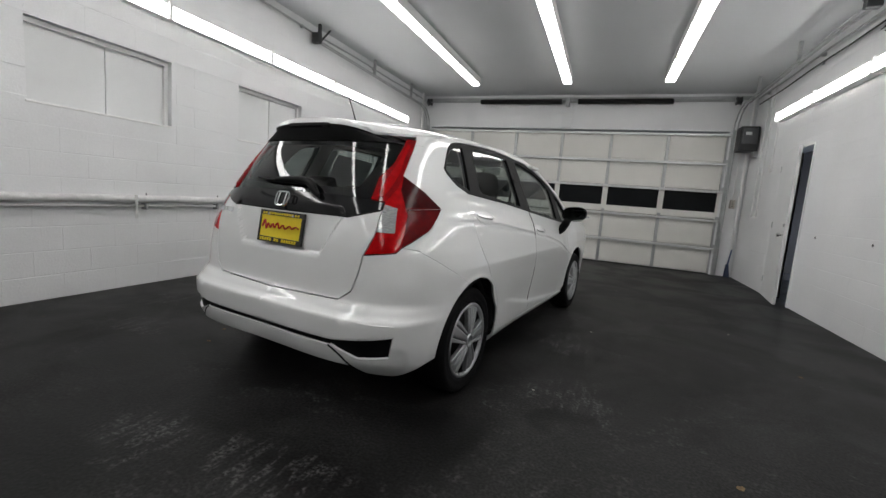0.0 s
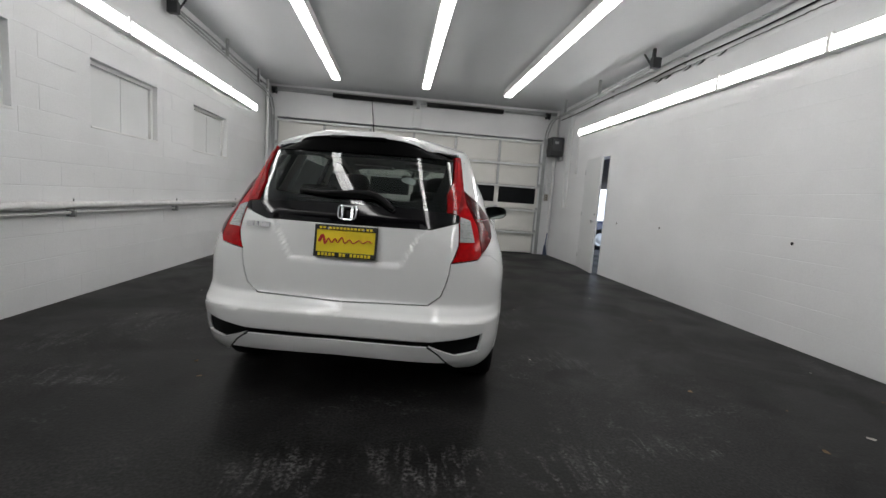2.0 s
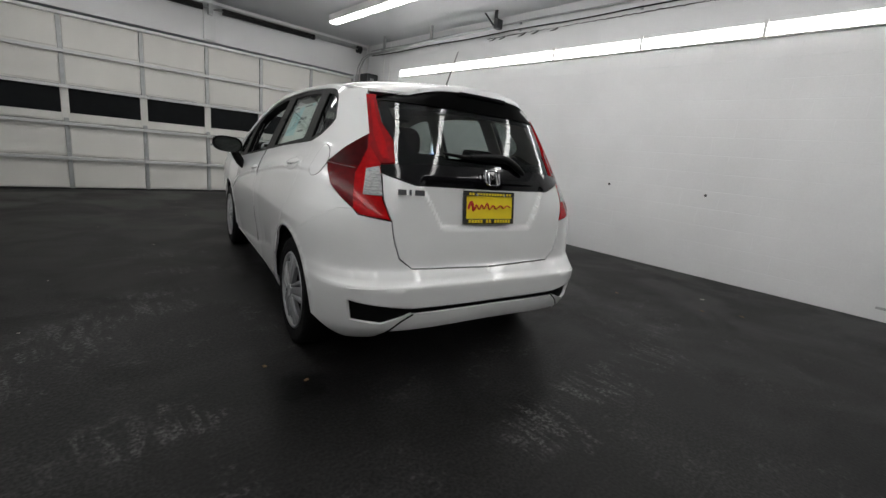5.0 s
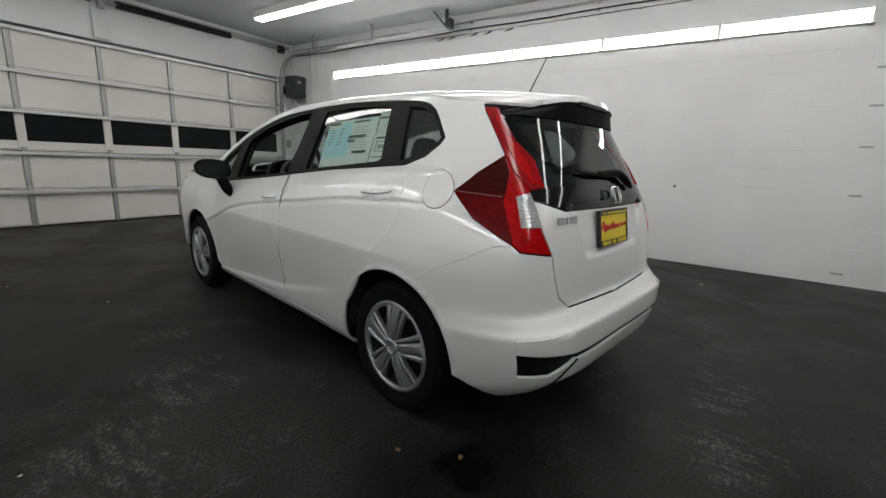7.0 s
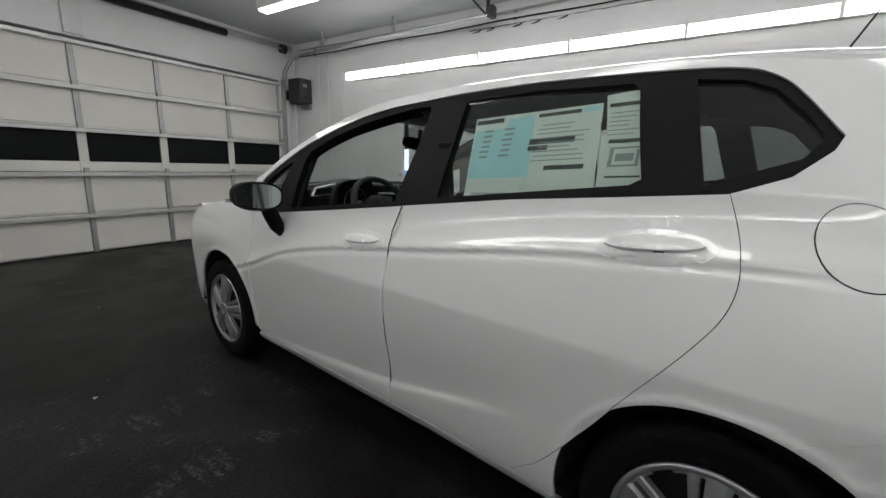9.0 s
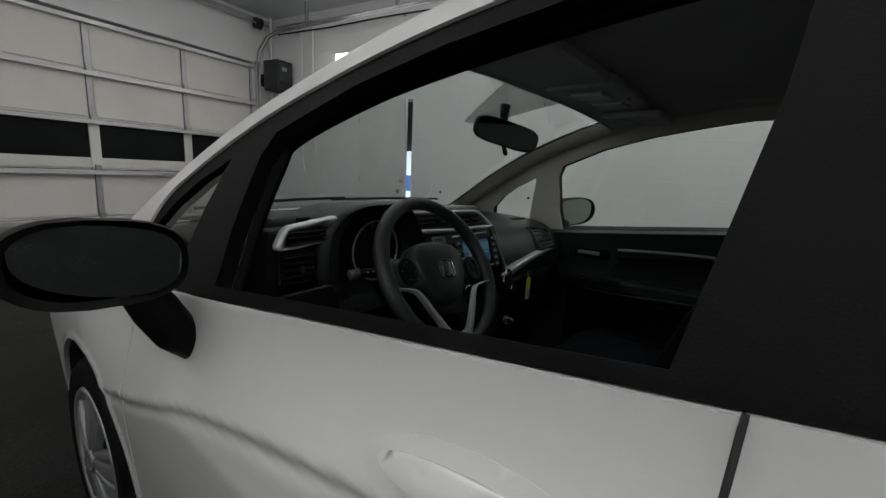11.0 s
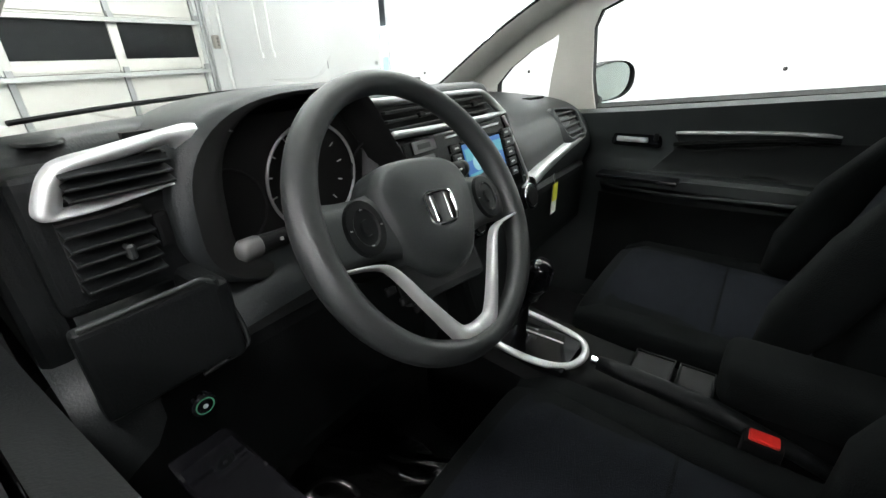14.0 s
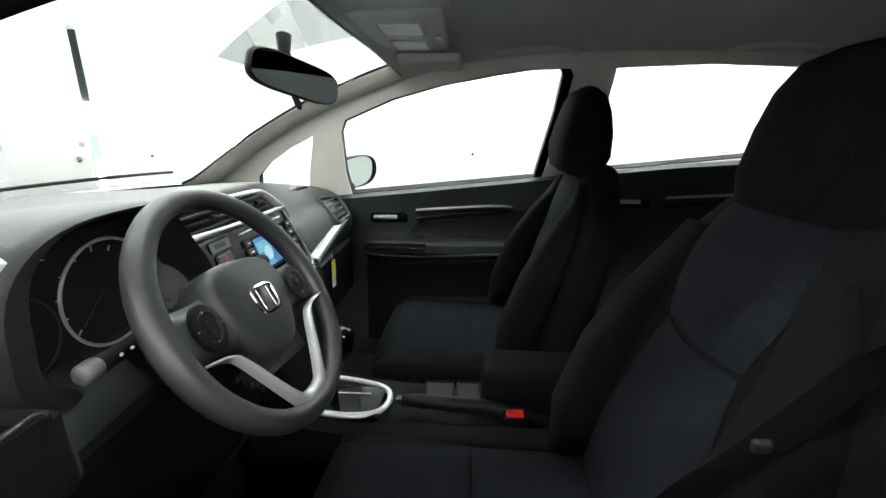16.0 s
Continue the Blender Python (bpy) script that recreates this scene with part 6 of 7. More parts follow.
ringp = [(-0.005, 1.70, 0.622), (0.0, 1.60, 0.606), (-0.012, 1.535, 0.598), (-0.055, 1.515, 0.596), (-0.105, 1.535, 0.598), (-0.13, 1.60, 0.606), (-0.135, 1.70, 0.622)]
part("gate_surround", tube(bmesh.new(), smooth_line(ringp, 6), 0.0075, 10, flat=0.7), M_SILV, con, "satin silver gate surround", smooth=True)
part("gate_plate", bx(-0.125, -0.012, 1.53, 1.70, 0.585, 0.600, 0.004), M_BLACKGL, con)
part("gate_marks", tube(bmesh.new(), [(-0.045, 1.56, 0.602), (-0.045, 1.64, 0.602)], 0.002, 4), M_WHITEPRINT, con)
lv = part("shift_lever", tube(bmesh.new(), [(-0.07, 1.64, 0.60), (-0.07, 1.635, 0.68), (-0.07, 1.62, 0.72)], [0.010, 0.010, 0.012], 12), M_BLACKGL, con, smooth=True)
part("shift_knob", tube(bmesh.new(), [(-0.07, 1.625, 0.70), (-0.07, 1.615, 0.73), (-0.07, 1.608, 0.765), (-0.07, 1.603, 0.78)], [0.016, 0.024, 0.025, 0.014], 16), M_BLACKGL, lv, smooth=True)
hb = part("hand_brake", tube(bmesh.new(), [(-0.068, 1.485, 0.605), (-0.068, 1.44, 0.604), (-0.068, 1.30, 0.596), (-0.066, 1.20, 0.575), (-0.064, 1.12, 0.55)], [0.013, 0.016, 0.017, 0.013, 0.012], 14), M_LOWER, con, smooth=True)
part("brake_button", tube(bmesh.new(), [(-0.068, 1.482, 0.605), (-0.068, 1.497, 0.606)], [0.0095, 0.009], 12), M_CHROME, hb)
for y0, y1 in ((1.305, 1.362), (1.372, 1.44)):
    # solid black block painting the shade of a cup recess
    part("cup_shade", bx(-0.030, 0.045, y0, y1, 0.54, 0.5805, 0.004), M_SHADEBLACK, con)
    part("recess_rim", tube(bmesh.new(), [(-0.030, y0, 0.582), (0.045, y0, 0.582), (0.045, y1, 0.582), (-0.030, y1, 0.582)], 0.0025, 6, closed=True), M_LOWER, con)
part("arm_rest", bx(-0.055, 0.065, 1.05, 1.305, 0.592, 0.674, 0.030, 5), M_FABRIC, car, "black cloth centre arm rest", smooth=True)
part("arm_rest_post", bx(-0.04, 0.03, 1.05, 1.25, 0.54, 0.61, 0.01), M_CONSOLE_SHADE, car)


def cushion(sections, k=22, inset_panel=None):
    """Upholstery lofted from rounded sections: (centre x, y, z, half width, half thickness, axis up?)."""
    b = bmesh.new()
    rows = []
    for (c, wx, u, tk) in sections:
        row = []
        for a in np.linspace(0, math.tau, k, endpoint=False):
            ca, sa = math.cos(a), math.sin(a)
            ex = np.sign(ca) * abs(ca) ** 0.55 * wx
            ey = np.sign(sa) * abs(sa) ** 0.6 * tk
            row.append(b.verts.new(Vector(c) + Vector((ex, 0, 0)) + Vector(u) * ey))
        rows.append(row)
    for a, c in zip(rows, rows[1:]):
        for i in range(k):
            j = (i + 1) % k
            b.faces.new((a[i], a[j], c[j], c[i]))
    b.faces.new(rows[0])
    b.faces.new(rows[-1])
    return b


def seat(xc, name, by, head=0.055, bol=1.0):
    """Front seat: bolstered cushion and back with a blue-black middle, a separate head restraint."""
    st = new(name)
    st.parent = car
    st["label"] = "front seat in black cloth with blue-black middle panels"
    # cushion: sections along y
    sec = []
    for y, w, z, t in ((1.615, 0.17, 0.515, 0.035), (1.60, 0.215, 0.52, 0.06), (1.54, 0.245, 0.525, 0.075), (1.40, 0.255, 0.515, 0.08), (1.20, 0.26, 0.50, 0.08), (1.08, 0.255, 0.495, 0.08), (1.02, 0.22, 0.49, 0.06)):
        sec.append(((xc, y, z), w, (0, 0, 1), t))
    part("seat_cushion", cushion(sec), M_FABRIC, st, smooth=True)
    for sgn in (-1, 1):
        sec = [((xc + sgn * 0.215, y, z), w, (0, 0, 1), t) for y, w, z, t in ((1.60, 0.02, 0.545, 0.02), (1.55, 0.036, 0.553, 0.035), (1.35, 0.040, 0.553, 0.035), (1.15, 0.040, 0.55, 0.035), (1.05, 0.03, 0.55, 0.03))]
        part("cushion_bolster", cushion(sec, 26), M_FABRIC, st, smooth=True)
    # middle panel of the cushion
    for y0, y1 in ((1.60, 1.332), (1.327, 1.09)):
        b = bmesh.new()
        rows = []
        for y in np.linspace(y0, y1, 8):
            e = 1 - 0.25 * max(0, (y - 1.5) / 0.1) ** 2 if y > 1.5 else 1
            q = (y - (y0 + y1) / 2) / ((y0 - y1) / 2)
            rows.append([b.verts.new((xc + u * 0.176 * (1 + 0.06 * (1.6 - y)), y, 0.598 - 0.03 * max(0, (y - 1.54) / 0.05) ** 2 + 0.012 * (1 - u * u) * (1 - q ** 4) - 0.01 * (u ** 6) - 0.012 * (1.5 - y) / 0.4)) for u in np.linspace(-1, 1, 11)])
        for a, c in zip(rows, rows[1:]):
            for i in range(10):
                b.faces.new((a[i], a[i + 1], c[i + 1], c[i]))
        part("cushion_panel", b, M_FABRICB, st, "blue-black woven middle panel", smooth=True)
    # back: sections along its height, leaning back
    up = Vector((0, -math.sin(radians(13)), math.cos(radians(13))))
    fw = (0, math.cos(radians(13)), math.sin(radians(13)))
    base = Vector((xc, by, 0.50))
    sec = []
    for h, w, t in ((0.0, 0.20, 0.05), (0.05, 0.235, 0.065), (0.2, 0.25, 0.075), (0.35, 0.245, 0.07), (0.48, 0.215, 0.06), (0.56, 0.175, 0.05), (0.605, 0.135, 0.04), (0.62, 0.10, 0.02)):
        sec.append((base + up * h, w, fw, t))
    part("seat_back", cushion(sec, 44), M_FABRIC, st, smooth=True)
    for sgn in (-1, 1):
        sec = [(base + up * h + Vector(fw) * 0.055 * (1 + (bol - 1) * max(0, 1 - (h / 0.5) ** 2)) + Vector((sgn * x, 0, 0)), w, fw, t) for h, x, w, t in ((0.06, 0.20, 0.03, 0.03), (0.15, 0.205, 0.045, 0.05), (0.30, 0.195, 0.045, 0.05), (0.42, 0.172, 0.037, 0.035), (0.50, 0.148, 0.030, 0.022), (0.56, 0.125, 0.020, 0.010))]
        part("back_bolster", cushion(sec, 26), M_FABRIC, st, smooth=True)
    # woven middle: lower panel narrowing upwards, upper panel with a shallow V seam between them
    for low in (True, False):
        b = bmesh.new()
        rows = []
        for f in np.linspace(0, 1, 11):
            row = []
            for u in np.linspace(-1, 1, 13):
                seam = 0.408 + 0.010 * abs(u)
                h = 0.05 + (seam - 0.004 - 0.05) * f if low else seam + 0.004 + (0.602 - seam) * f
                w = 0.165 - 0.077 * f ** 1.2 if low else 0.088 + 0.016 * min(1, f * 2) + 0.012 * math.sin(math.pi * f) - 0.014 * f
                q = 2 * f - 1
                thick = np.interp(h, [0, 0.2, 0.35, 0.48, 0.56, 0.605], [0.06, 0.075, 0.07, 0.06, 0.05, 0.036])
                row.append(b.verts.new(base + up * h + Vector((u * w, 0, 0)) + Vector(fw) * (thick + 0.007 + 0.009 * (1 - u * u) * (1 - q ** 6) - 0.005 * u ** 8 - 0.003 * q ** 12)))
            rows.append(row)
        for a, c in zip(rows, rows[1:]):
            for i in range(12):
                b.faces.new((a[i], a[i + 1], c[i + 1], c[i]))
        part("back_panel", b, M_FABRICB, st, "blue-black woven middle panel", smooth=True)
    hc = base + up * 0.69 + Vector(fw) * head
    sec = []
    for h, w, t, o in ((-0.118, 0.08, 0.03, 0.0), (-0.105, 0.112, 0.060, 0.0), (-0.05, 0.128, 0.074, 0.002), (0.01, 0.128, 0.066, 0.008), (0.06, 0.12, 0.053, 0.016), (0.095, 0.098, 0.038, 0.022), (0.112, 0.06, 0.016, 0.024)):
        sec.append((hc + up * h + Vector(fw) * o, w, fw, t))
    hr = part("head_restraint", cushion(sec, 44), M_FABRIC, st, "padded black head restraint", smooth=True)
    for sgn in (-1, 1):
        part("restraint_post", tube(bmesh.new(), [hc + up * -0.10 + Vector((sgn * 0.05, 0, 0)), base + up * 0.58 + Vector((sgn * 0.05, 0, 0))], 0.006, 8), M_CHROME, hr)
    part("seat_base", bx(xc - 0.20, xc + 0.20, 1.05, 1.55, 0.275, 0.45, 0.02), M_TRIM, st)
    return st


seat(-0.36, "driver_seat", 1.065, -0.018, 1.7)
seat(0.36, "passenger_seat", 1.12, 0.06, 2.4)
# rear bench and its head restraints
rs = new("rear_seat")
rs.parent = car
rs["label"] = "rear bench in black cloth with three head restraints"
part("bench_cushion", bx(-0.62, 0.62, 0.22, 0.72, 0.38, 0.56, 0.05, 3), M_FABRIC, rs)
up = Vector((0, -math.sin(radians(22)), math.cos(radians(22))))
for x0, x1 in ((-0.62, -0.02), (0.0, 0.62)):
    b = bx(x0, x1, -0.07, 0.07, 0.0, 0.56, 0.04, 3)
    bmesh.ops.rotate(b, verts=b.verts, cent=(0, 0, 0), matrix=Matrix.Rotation(radians(22), 3, "X"))
    bmesh.ops.translate(b, verts=b.verts, vec=(0, 0.24, 0.50))
    part("bench_back", b, M_FABRIC, rs)
for x in (-0.36, 0.0, 0.36):
    b = bx(x - 0.12, x + 0.12, -0.045, 0.045, 0.57, 0.70 if x else 0.64, 0.035, 3)
    bmesh.ops.rotate(b, verts=b.verts, cent=(0, 0, 0), matrix=Matrix.Rotation(radians(22), 3, "X"))
    bmesh.ops.translate(b, verts=b.verts, vec=(0, 0.24, 0.50))
    part("bench_restraint", b, M_FABRIC, rs)

# belts and buckles
for x in (-0.092, 0.09):
    bk = part("buckle", bx(x - 0.015, x + 0.015, 1.208, 1.258, 0.50, 0.597, 0.005), M_BLACKPL, car)
    part("buckle_button", bx(x - 0.0115, x + 0.0115, 1.214, 1.252, 0.594, 0.602, 0.003), M_REDBTN, bk, "red release button")
M_BELT = mat("belt_webbing", (0.004, 0.004, 0.0045), 0.9, var=0.1, bump=0.3, bscale=600, spec=0.08)


def belt(sg):
    b = bmesh.new()
    pts = [(0.65, 0.93, 1.18), (0.60, 0.96, 1.08), (0.57, 1.0, 1.028), (0.57, 1.042, 0.989), (0.57, 1.091, 0.932), (0.57, 1.149, 0.87), (0.575, 1.19, 0.78), (0.60, 1.14, 0.60), (0.63, 1.06, 0.40)] if sg < 0 else [(0.645, 0.93, 1.22), (0.63, 0.94, 1.05), (0.625, 0.95, 0.85), (0.62, 1.0, 0.66), (0.625, 1.03, 0.45), (0.63, 1.04, 0.35)]
    rows = []
    for x, y, z in smooth_line(pts, 5):
        rows.append([b.verts.new((sg * x + sg * o2, y + o, z)) for o, o2 in ((-0.024, 0.0), (0.024, 0.0), (0.024, 0.0015), (-0.024, 0.0015))])
    for a, c in zip(rows, rows[1:]):
        for i in range(4):
            j = (i + 1) % 4
            b.faces.new((a[i], a[j], c[j], c[i]))
    sb = part("seat_belt", b, M_BELT, car, "black seat belt")
    part("belt_guide", bx(min(sg * 0.64, sg * 0.67), max(sg * 0.64, sg * 0.67), 0.90, 0.96, 1.19, 1.25, 0.008), M_BLACKPL, sb)
    if sg < 0:
        part("belt_tongue", bx(-0.577, -0.563, 1.083, 1.101, 0.928, 0.942, 0.0062, 5), mat("grey_tongue", (0.013, 0.0122, 0.012), 0.5, 0.2, var=0.1), sb)
        return
    part("belt_tongue", bx(min(sg * 0.618, sg * 0.634), max(sg * 0.618, sg * 0.634), 0.955, 1.005, 0.74, 0.80, 0.005), M_SILV, sb)


belt(-1)
belt(1)

# mirror, overhead console, visors
mr = new("rear_view_mirror")
mr.parent = car
mr.matrix_basis = pose(0.0, 1.69, 1.292, 4, 12, -32)
b = bmesh.new()
rows = []
for d, k in ((0.028, 0.55), (0.022, 0.9), (0.008, 1.0), (-0.004, 1.0), (-0.008, 0.96)):
    rows.append([b.verts.new((np.sign(math.cos(a)) * abs(math.cos(a)) ** 0.5 * 0.104 * k, d, np.sign(math.sin(a)) * abs(math.sin(a)) ** 0.6 * 0.036 * (k if k < 1 else 1))) for a in np.linspace(0, math.tau, 40, endpoint=False)])
for a, c in zip(rows, rows[1:]):
    for i in range(40):
        j = (i + 1) % 40
        b.faces.new((a[i], a[j], c[j], c[i]))
b.faces.new(rows[0])
part("housing", b, M_BLACKPL, mr, smooth=True)
b = bmesh.new()
b.faces.new([b.verts.new((np.sign(math.cos(a)) * abs(math.cos(a)) ** 0.5 * 0.100, -0.0075, np.sign(math.sin(a)) * abs(math.sin(a)) ** 0.6 * 0.0335)) for a in np.linspace(0, math.tau, 40, endpoint=False)])
part("mirror_glass", b, M_MIRROR, mr, "reflecting mirror glass")
part("stem", tube(bmesh.new(), [(0, 0.02, 0.01), (0.0, 0.05, 0.05), (0.0, 0.06, 0.085)], [0.012, 0.012, 0.016], 12), M_BLACKPL, mr, smooth=True)
part("lever", tube(bmesh.new(), [(0.0, 0.0, -0.034), (0.008, -0.008, -0.052), (0.012, -0.008, -0.058)], [0.006, 0.007, 0.004], 10), M_BLACKPL, mr)
oc = part("overhead_console", bx(-0.01, 0.345, 1.40, 1.585, 1.398, 1.435, 0.018, 4), M_LINER, car, smooth=True)
for x0, x1 in ((0.04, 0.125), (0.21, 0.295)):
    ml = part("map_lamp", bx(x0, x1, 1.445, 1.53, 1.390, 1.4, 0.006), M_PLY, oc, "white map lamp lens")
    part("lamp_groove", tube(bmesh.new(), [(x0 - 0.004, 1.441, 1.397), (x1 + 0.004, 1.441, 1.397), (x1 + 0.004, 1.534, 1.397), (x0 - 0.004, 1.534, 1.397)], 0.0025, 6, closed=True), M_STEEL, ml)
part("console_latch", bx(0.15, 0.185, 1.41, 1.425, 1.392, 1.4, 0.003), M_STEEL, oc)
for x0, x1 in ((-0.50, -0.13), (0.36, 0.64)):
    vz = 1.392 if x0 < 0 else 1.384
    vs = part("sun_visor", bx(x0, x1, 1.37, 1.55, vz - 0.012, vz + 0.012, 0.010, 3), M_LINER, car, "grey folded sun visor")
    if x0 > 0:
        part("warning_label", bx(x0 + 0.10, x0 + 0.19, 1.47, 1.525, vz - 0.0135, vz - 0.0122), M_WHITEPRINT, vs, "small white and yellow label")
        part("label_band", bx(x0 + 0.10, x0 + 0.19, 1.51, 1.525, vz - 0.0142, vz - 0.0136), M_TAGY, vs)
    part("visor_hinge", tube(bmesh.new(), [(x0 if x0 < 0 else x1, 1.55, vz), (x0 + 0.06 if x0 < 0 else x1 - 0.06, 1.55, vz)], 0.006, 8), M_LINER, vs)
# wipers at the windscreen's foot, and the dotted patch behind the mirror
for x0, x1 in ((-0.55, 0.05), (0.0, 0.55)):
    wpr = []
    for t in np.linspace(0, 1, 10):
        v = (x0 + (x1 - x0) * t) / 0.74
        p = top(2.33 - 0.02 * t, v)
        wpr.append((p[0], p[1], p[2] + 0.016))
    part("wiper", tube(bmesh.new(), wpr, 0.005, 8), M_BLACKPL, car)


M_DOTS = glass("dotted_glass", (0.80, 0.84, 0.83), 0.55)
b = bmesh.new()
rows = []
for t in np.linspace(0, 1, 8):
    rows.append([b.verts.new(top(1.57 + 0.205 * t, (0.085 + u * (0.175 - 0.125 * t)) / 0.6) - np.array([0, 0, 0.011])) for u in np.linspace(-1, 1, 9)])
for a, c in zip(rows, rows[1:]):
    for i in range(8):
        b.faces.new((a[i], a[i + 1], c[i + 1], c[i]))
part("sensor_patch", b, M_DOTS, car, "grey dotted shade patch behind the mirror", smooth=True)


def strip_light(name, x, y0, y1, z, group, wall=0):
    """A surface fixture with a prismatic lens; wall: +1 or -1 tilts it off that wall."""
    w = thing(name, "long fluorescent strip light with a bright prismatic lens", "light", group)
    if wall == 0:
        part("housing", bx(x - 0.082, x + 0.082, y0, y1, z + 0.026, ZC, 0.006), M_FIX, w)
        part("lens", bx(x - 0.07, x + 0.07, y0 + 0.022, y1 - 0.022, z, z + 0.025, 0.010, 3), M_TUBE, w)
    else:
        part("housing", bx(min(x, x - wall * 0.05), max(x, x - wall * 0.05), y0, y1, z - 0.06, z + 0.09, 0.006), M_FIX, w)
        part("lens", bx(min(x - wall * 0.051, x - wall * 0.12), max(x - wall * 0.051, x - wall * 0.12), y0 + 0.032, y1 - 0.012, z - 0.058, z + 0.058, 0.02, 3), M_TUBE, w)
        for q in (z - 0.068, z + 0.060):
            part("reflector_lip", bx(min(x - wall * 0.05, x - wall * 0.108), max(x - wall * 0.05, x - wall * 0.108), y0 + 0.014, y1 - 0.002, q, q + 0.008, 0.002, 1), M_FIX, w)
    part("end_cap", bx(x - 0.078 if wall == 0 else min(x, x - wall * 0.124), x + 0.078 if wall == 0 else max(x, x - wall * 0.124), y0 - 0.004, y0 + (0.013 if wall == 0 else 0.03), z - (0.004 if wall == 0 else 0.07), ZC if wall == 0 else z + 0.092, 0.003), M_FIX, w)


for k in range(6):
    y1 = 5.58 - 1.255 * k
    strip_light("strip_light", XR - 0.002, y1 - 1.25, y1, 2.66, "strip lights along the east wall", 1)
for k in range(9):
    y1 = 5.88 - 1.31 * k
    strip_light("strip_light", XL + 0.002, y1 - 1.305, y1, 2.62, "strip lights along the west wall", -1)
for x in (-1.11, 0.58, 2.20):
    for k in range(9):
        y1 = 5.65 - 1.225 * k
        strip_light("strip_light", x, y1 - 1.22, y1, 3.22, "strip lights on the ceiling")

# ---- overhead door ----
gd = thing("door_1", "closed white sectional overhead door with steel struts and dark windows", "door", kind="structure")
JOINTS = [0.004, 0.52, 1.05, 1.60, 2.11, 2.64]
COLS = [GX0, -1.535, -0.525, 0.45, 1.41, 2.445, GX1]
YD = YG + 0.02
for r in range(5):
    z0, z1 = JOINTS[r] + 0.003, JOINTS[r + 1] - 0.003
    sec = part("section", bx(GX0 - 0.04, GX1 + 0.04, YD + 0.03, YD + 0.05, z0, z1), M_GDOOR, gd)
    for c in range(6):
        x0, x1 = COLS[c] + 0.035, COLS[c + 1] - 0.035
        if r == 2:
            part("window_pane", bx(x0 + 0.015, x1 - 0.015, YD + 0.012, YD + 0.029, z0 + 0.13, z1 - 0.035), M_DARKWIN, sec, "dark window pane")
            f = bmesh.new()
            box(f, x0, x1, YD + 0.006, YD + 0.028, z0 + 0.02, z0 + 0.128, 0.003)
            box(f, x0, x1, YD + 0.006, YD + 0.028, z1 - 0.033, z1 - 0.01, 0.003)
            part("pane_frame", f, M_GDOOR, sec)
        else:
            part("panel", bx(x0, x1, YD + 0.012, YD + 0.029, z0 + 0.022, z1 - 0.022, 0.004, 1), M_GDOOR, sec)
    for c in range(7):
        x = COLS[c]
        part("stile", bx(x - (0.028 if r != 2 else 0.05), x + (0.028 if r != 2 else 0.05), YD - 0.004, YD + 0.029, z0, z1, 0.003, 1), M_STEEL if r != 2 else M_GDOOR, sec)
for r in range(1, 6):
    z = JOINTS[r]
    f = bmesh.new()
    box(f, GX0 - 0.02, GX1 + 0.02, YD - 0.066, YD - 0.058, z - 0.052, z - 0.008, 0.002, 1)
    box(f, GX0 - 0.02, GX1 + 0.02, YD - 0.058, YD - 0.004, z - 0.014, z - 0.008)
    box(f, GX0 - 0.02, GX1 + 0.02, YD - 0.058, YD - 0.004, z - 0.052, z - 0.046)
    part("strut", f, M_STRUT, gd, "bright galvanised strut")
    for c in range(7):
        if r < 5:
            f = bx(COLS[c] - 0.03, COLS[c] + 0.03, YD - 0.036, YD - 0.005, z - 0.01, z + 0.055, 0.004, 1)
            part("hinge", f, M_STEEL, gd)
part("bottom_seal", bx(GX0 - 0.03, GX1 + 0.03, YD + 0.0, YD + 0.05, 0.0, 0.018, 0.004), M_BLACKRUB, gd)

for x, sg in ((GX0 - 0.06, -1), (GX1 + 0.06, 1)):
    tr = thing("door_track", "galvanised steel track guiding the overhead door", "door track", "overhead door tracks")
    pts = [(x, YG - 0.05, 0.0), (x, YG - 0.05, 2.55), (x, YG - 0.10, 2.82), (x, YG - 0.28, 3.0), (x, YG - 0.5, 3.06), (x, 2.8, 3.12)]
    b = bmesh.new()
    for o in (-0.028, 0.028):
        tube(b, [(px + o, py, pz) for px, py, pz in pts], 0.012, 6)
    part("rail", b, M_STEEL, tr)
    part("jamb_angle", bx(x - 0.02 if sg > 0 else x - 0.045, x + 0.045 if sg > 0 else x + 0.02, YG - 0.035, YG - 0.002, 0.0, 2.7, 0.002), M_STEEL, tr)
    for y in (2.86, 4.4, 5.9):
        b = bmesh.new()
        box(b, x - 0.02, x + 0.02, y - 0.02, y + 0.02, 3.10, ZC, 0.003, 1)
        if y < 3:
            tube(b, [(x, y + 0.02, 3.13), (x, y + 0.24, ZC)], 0.014, 6)
        part("hanger", b, M_STEEL if y > 3 else M_DARKMET, tr)
    box_b = bmesh.new()
    box(box_b, x - 0.06, x + 0.06, 2.76, 2.84, 3.08, 3.22, 0.006, 1)
    part("end_bracket", box_b, M_DARKMET, tr)

# torsion shaft and springs
sh = thing("torsion_shaft", "torsion shaft with two black coil springs over the overhead door", "spring shaft")
part("shaft", tube(bmesh.new(), [(GX0 - 0.1, YG - 0.12, 3.20), (GX1 + 0.1, YG - 0.12, 3.20)], 0.014, 10), M_STEEL, sh)
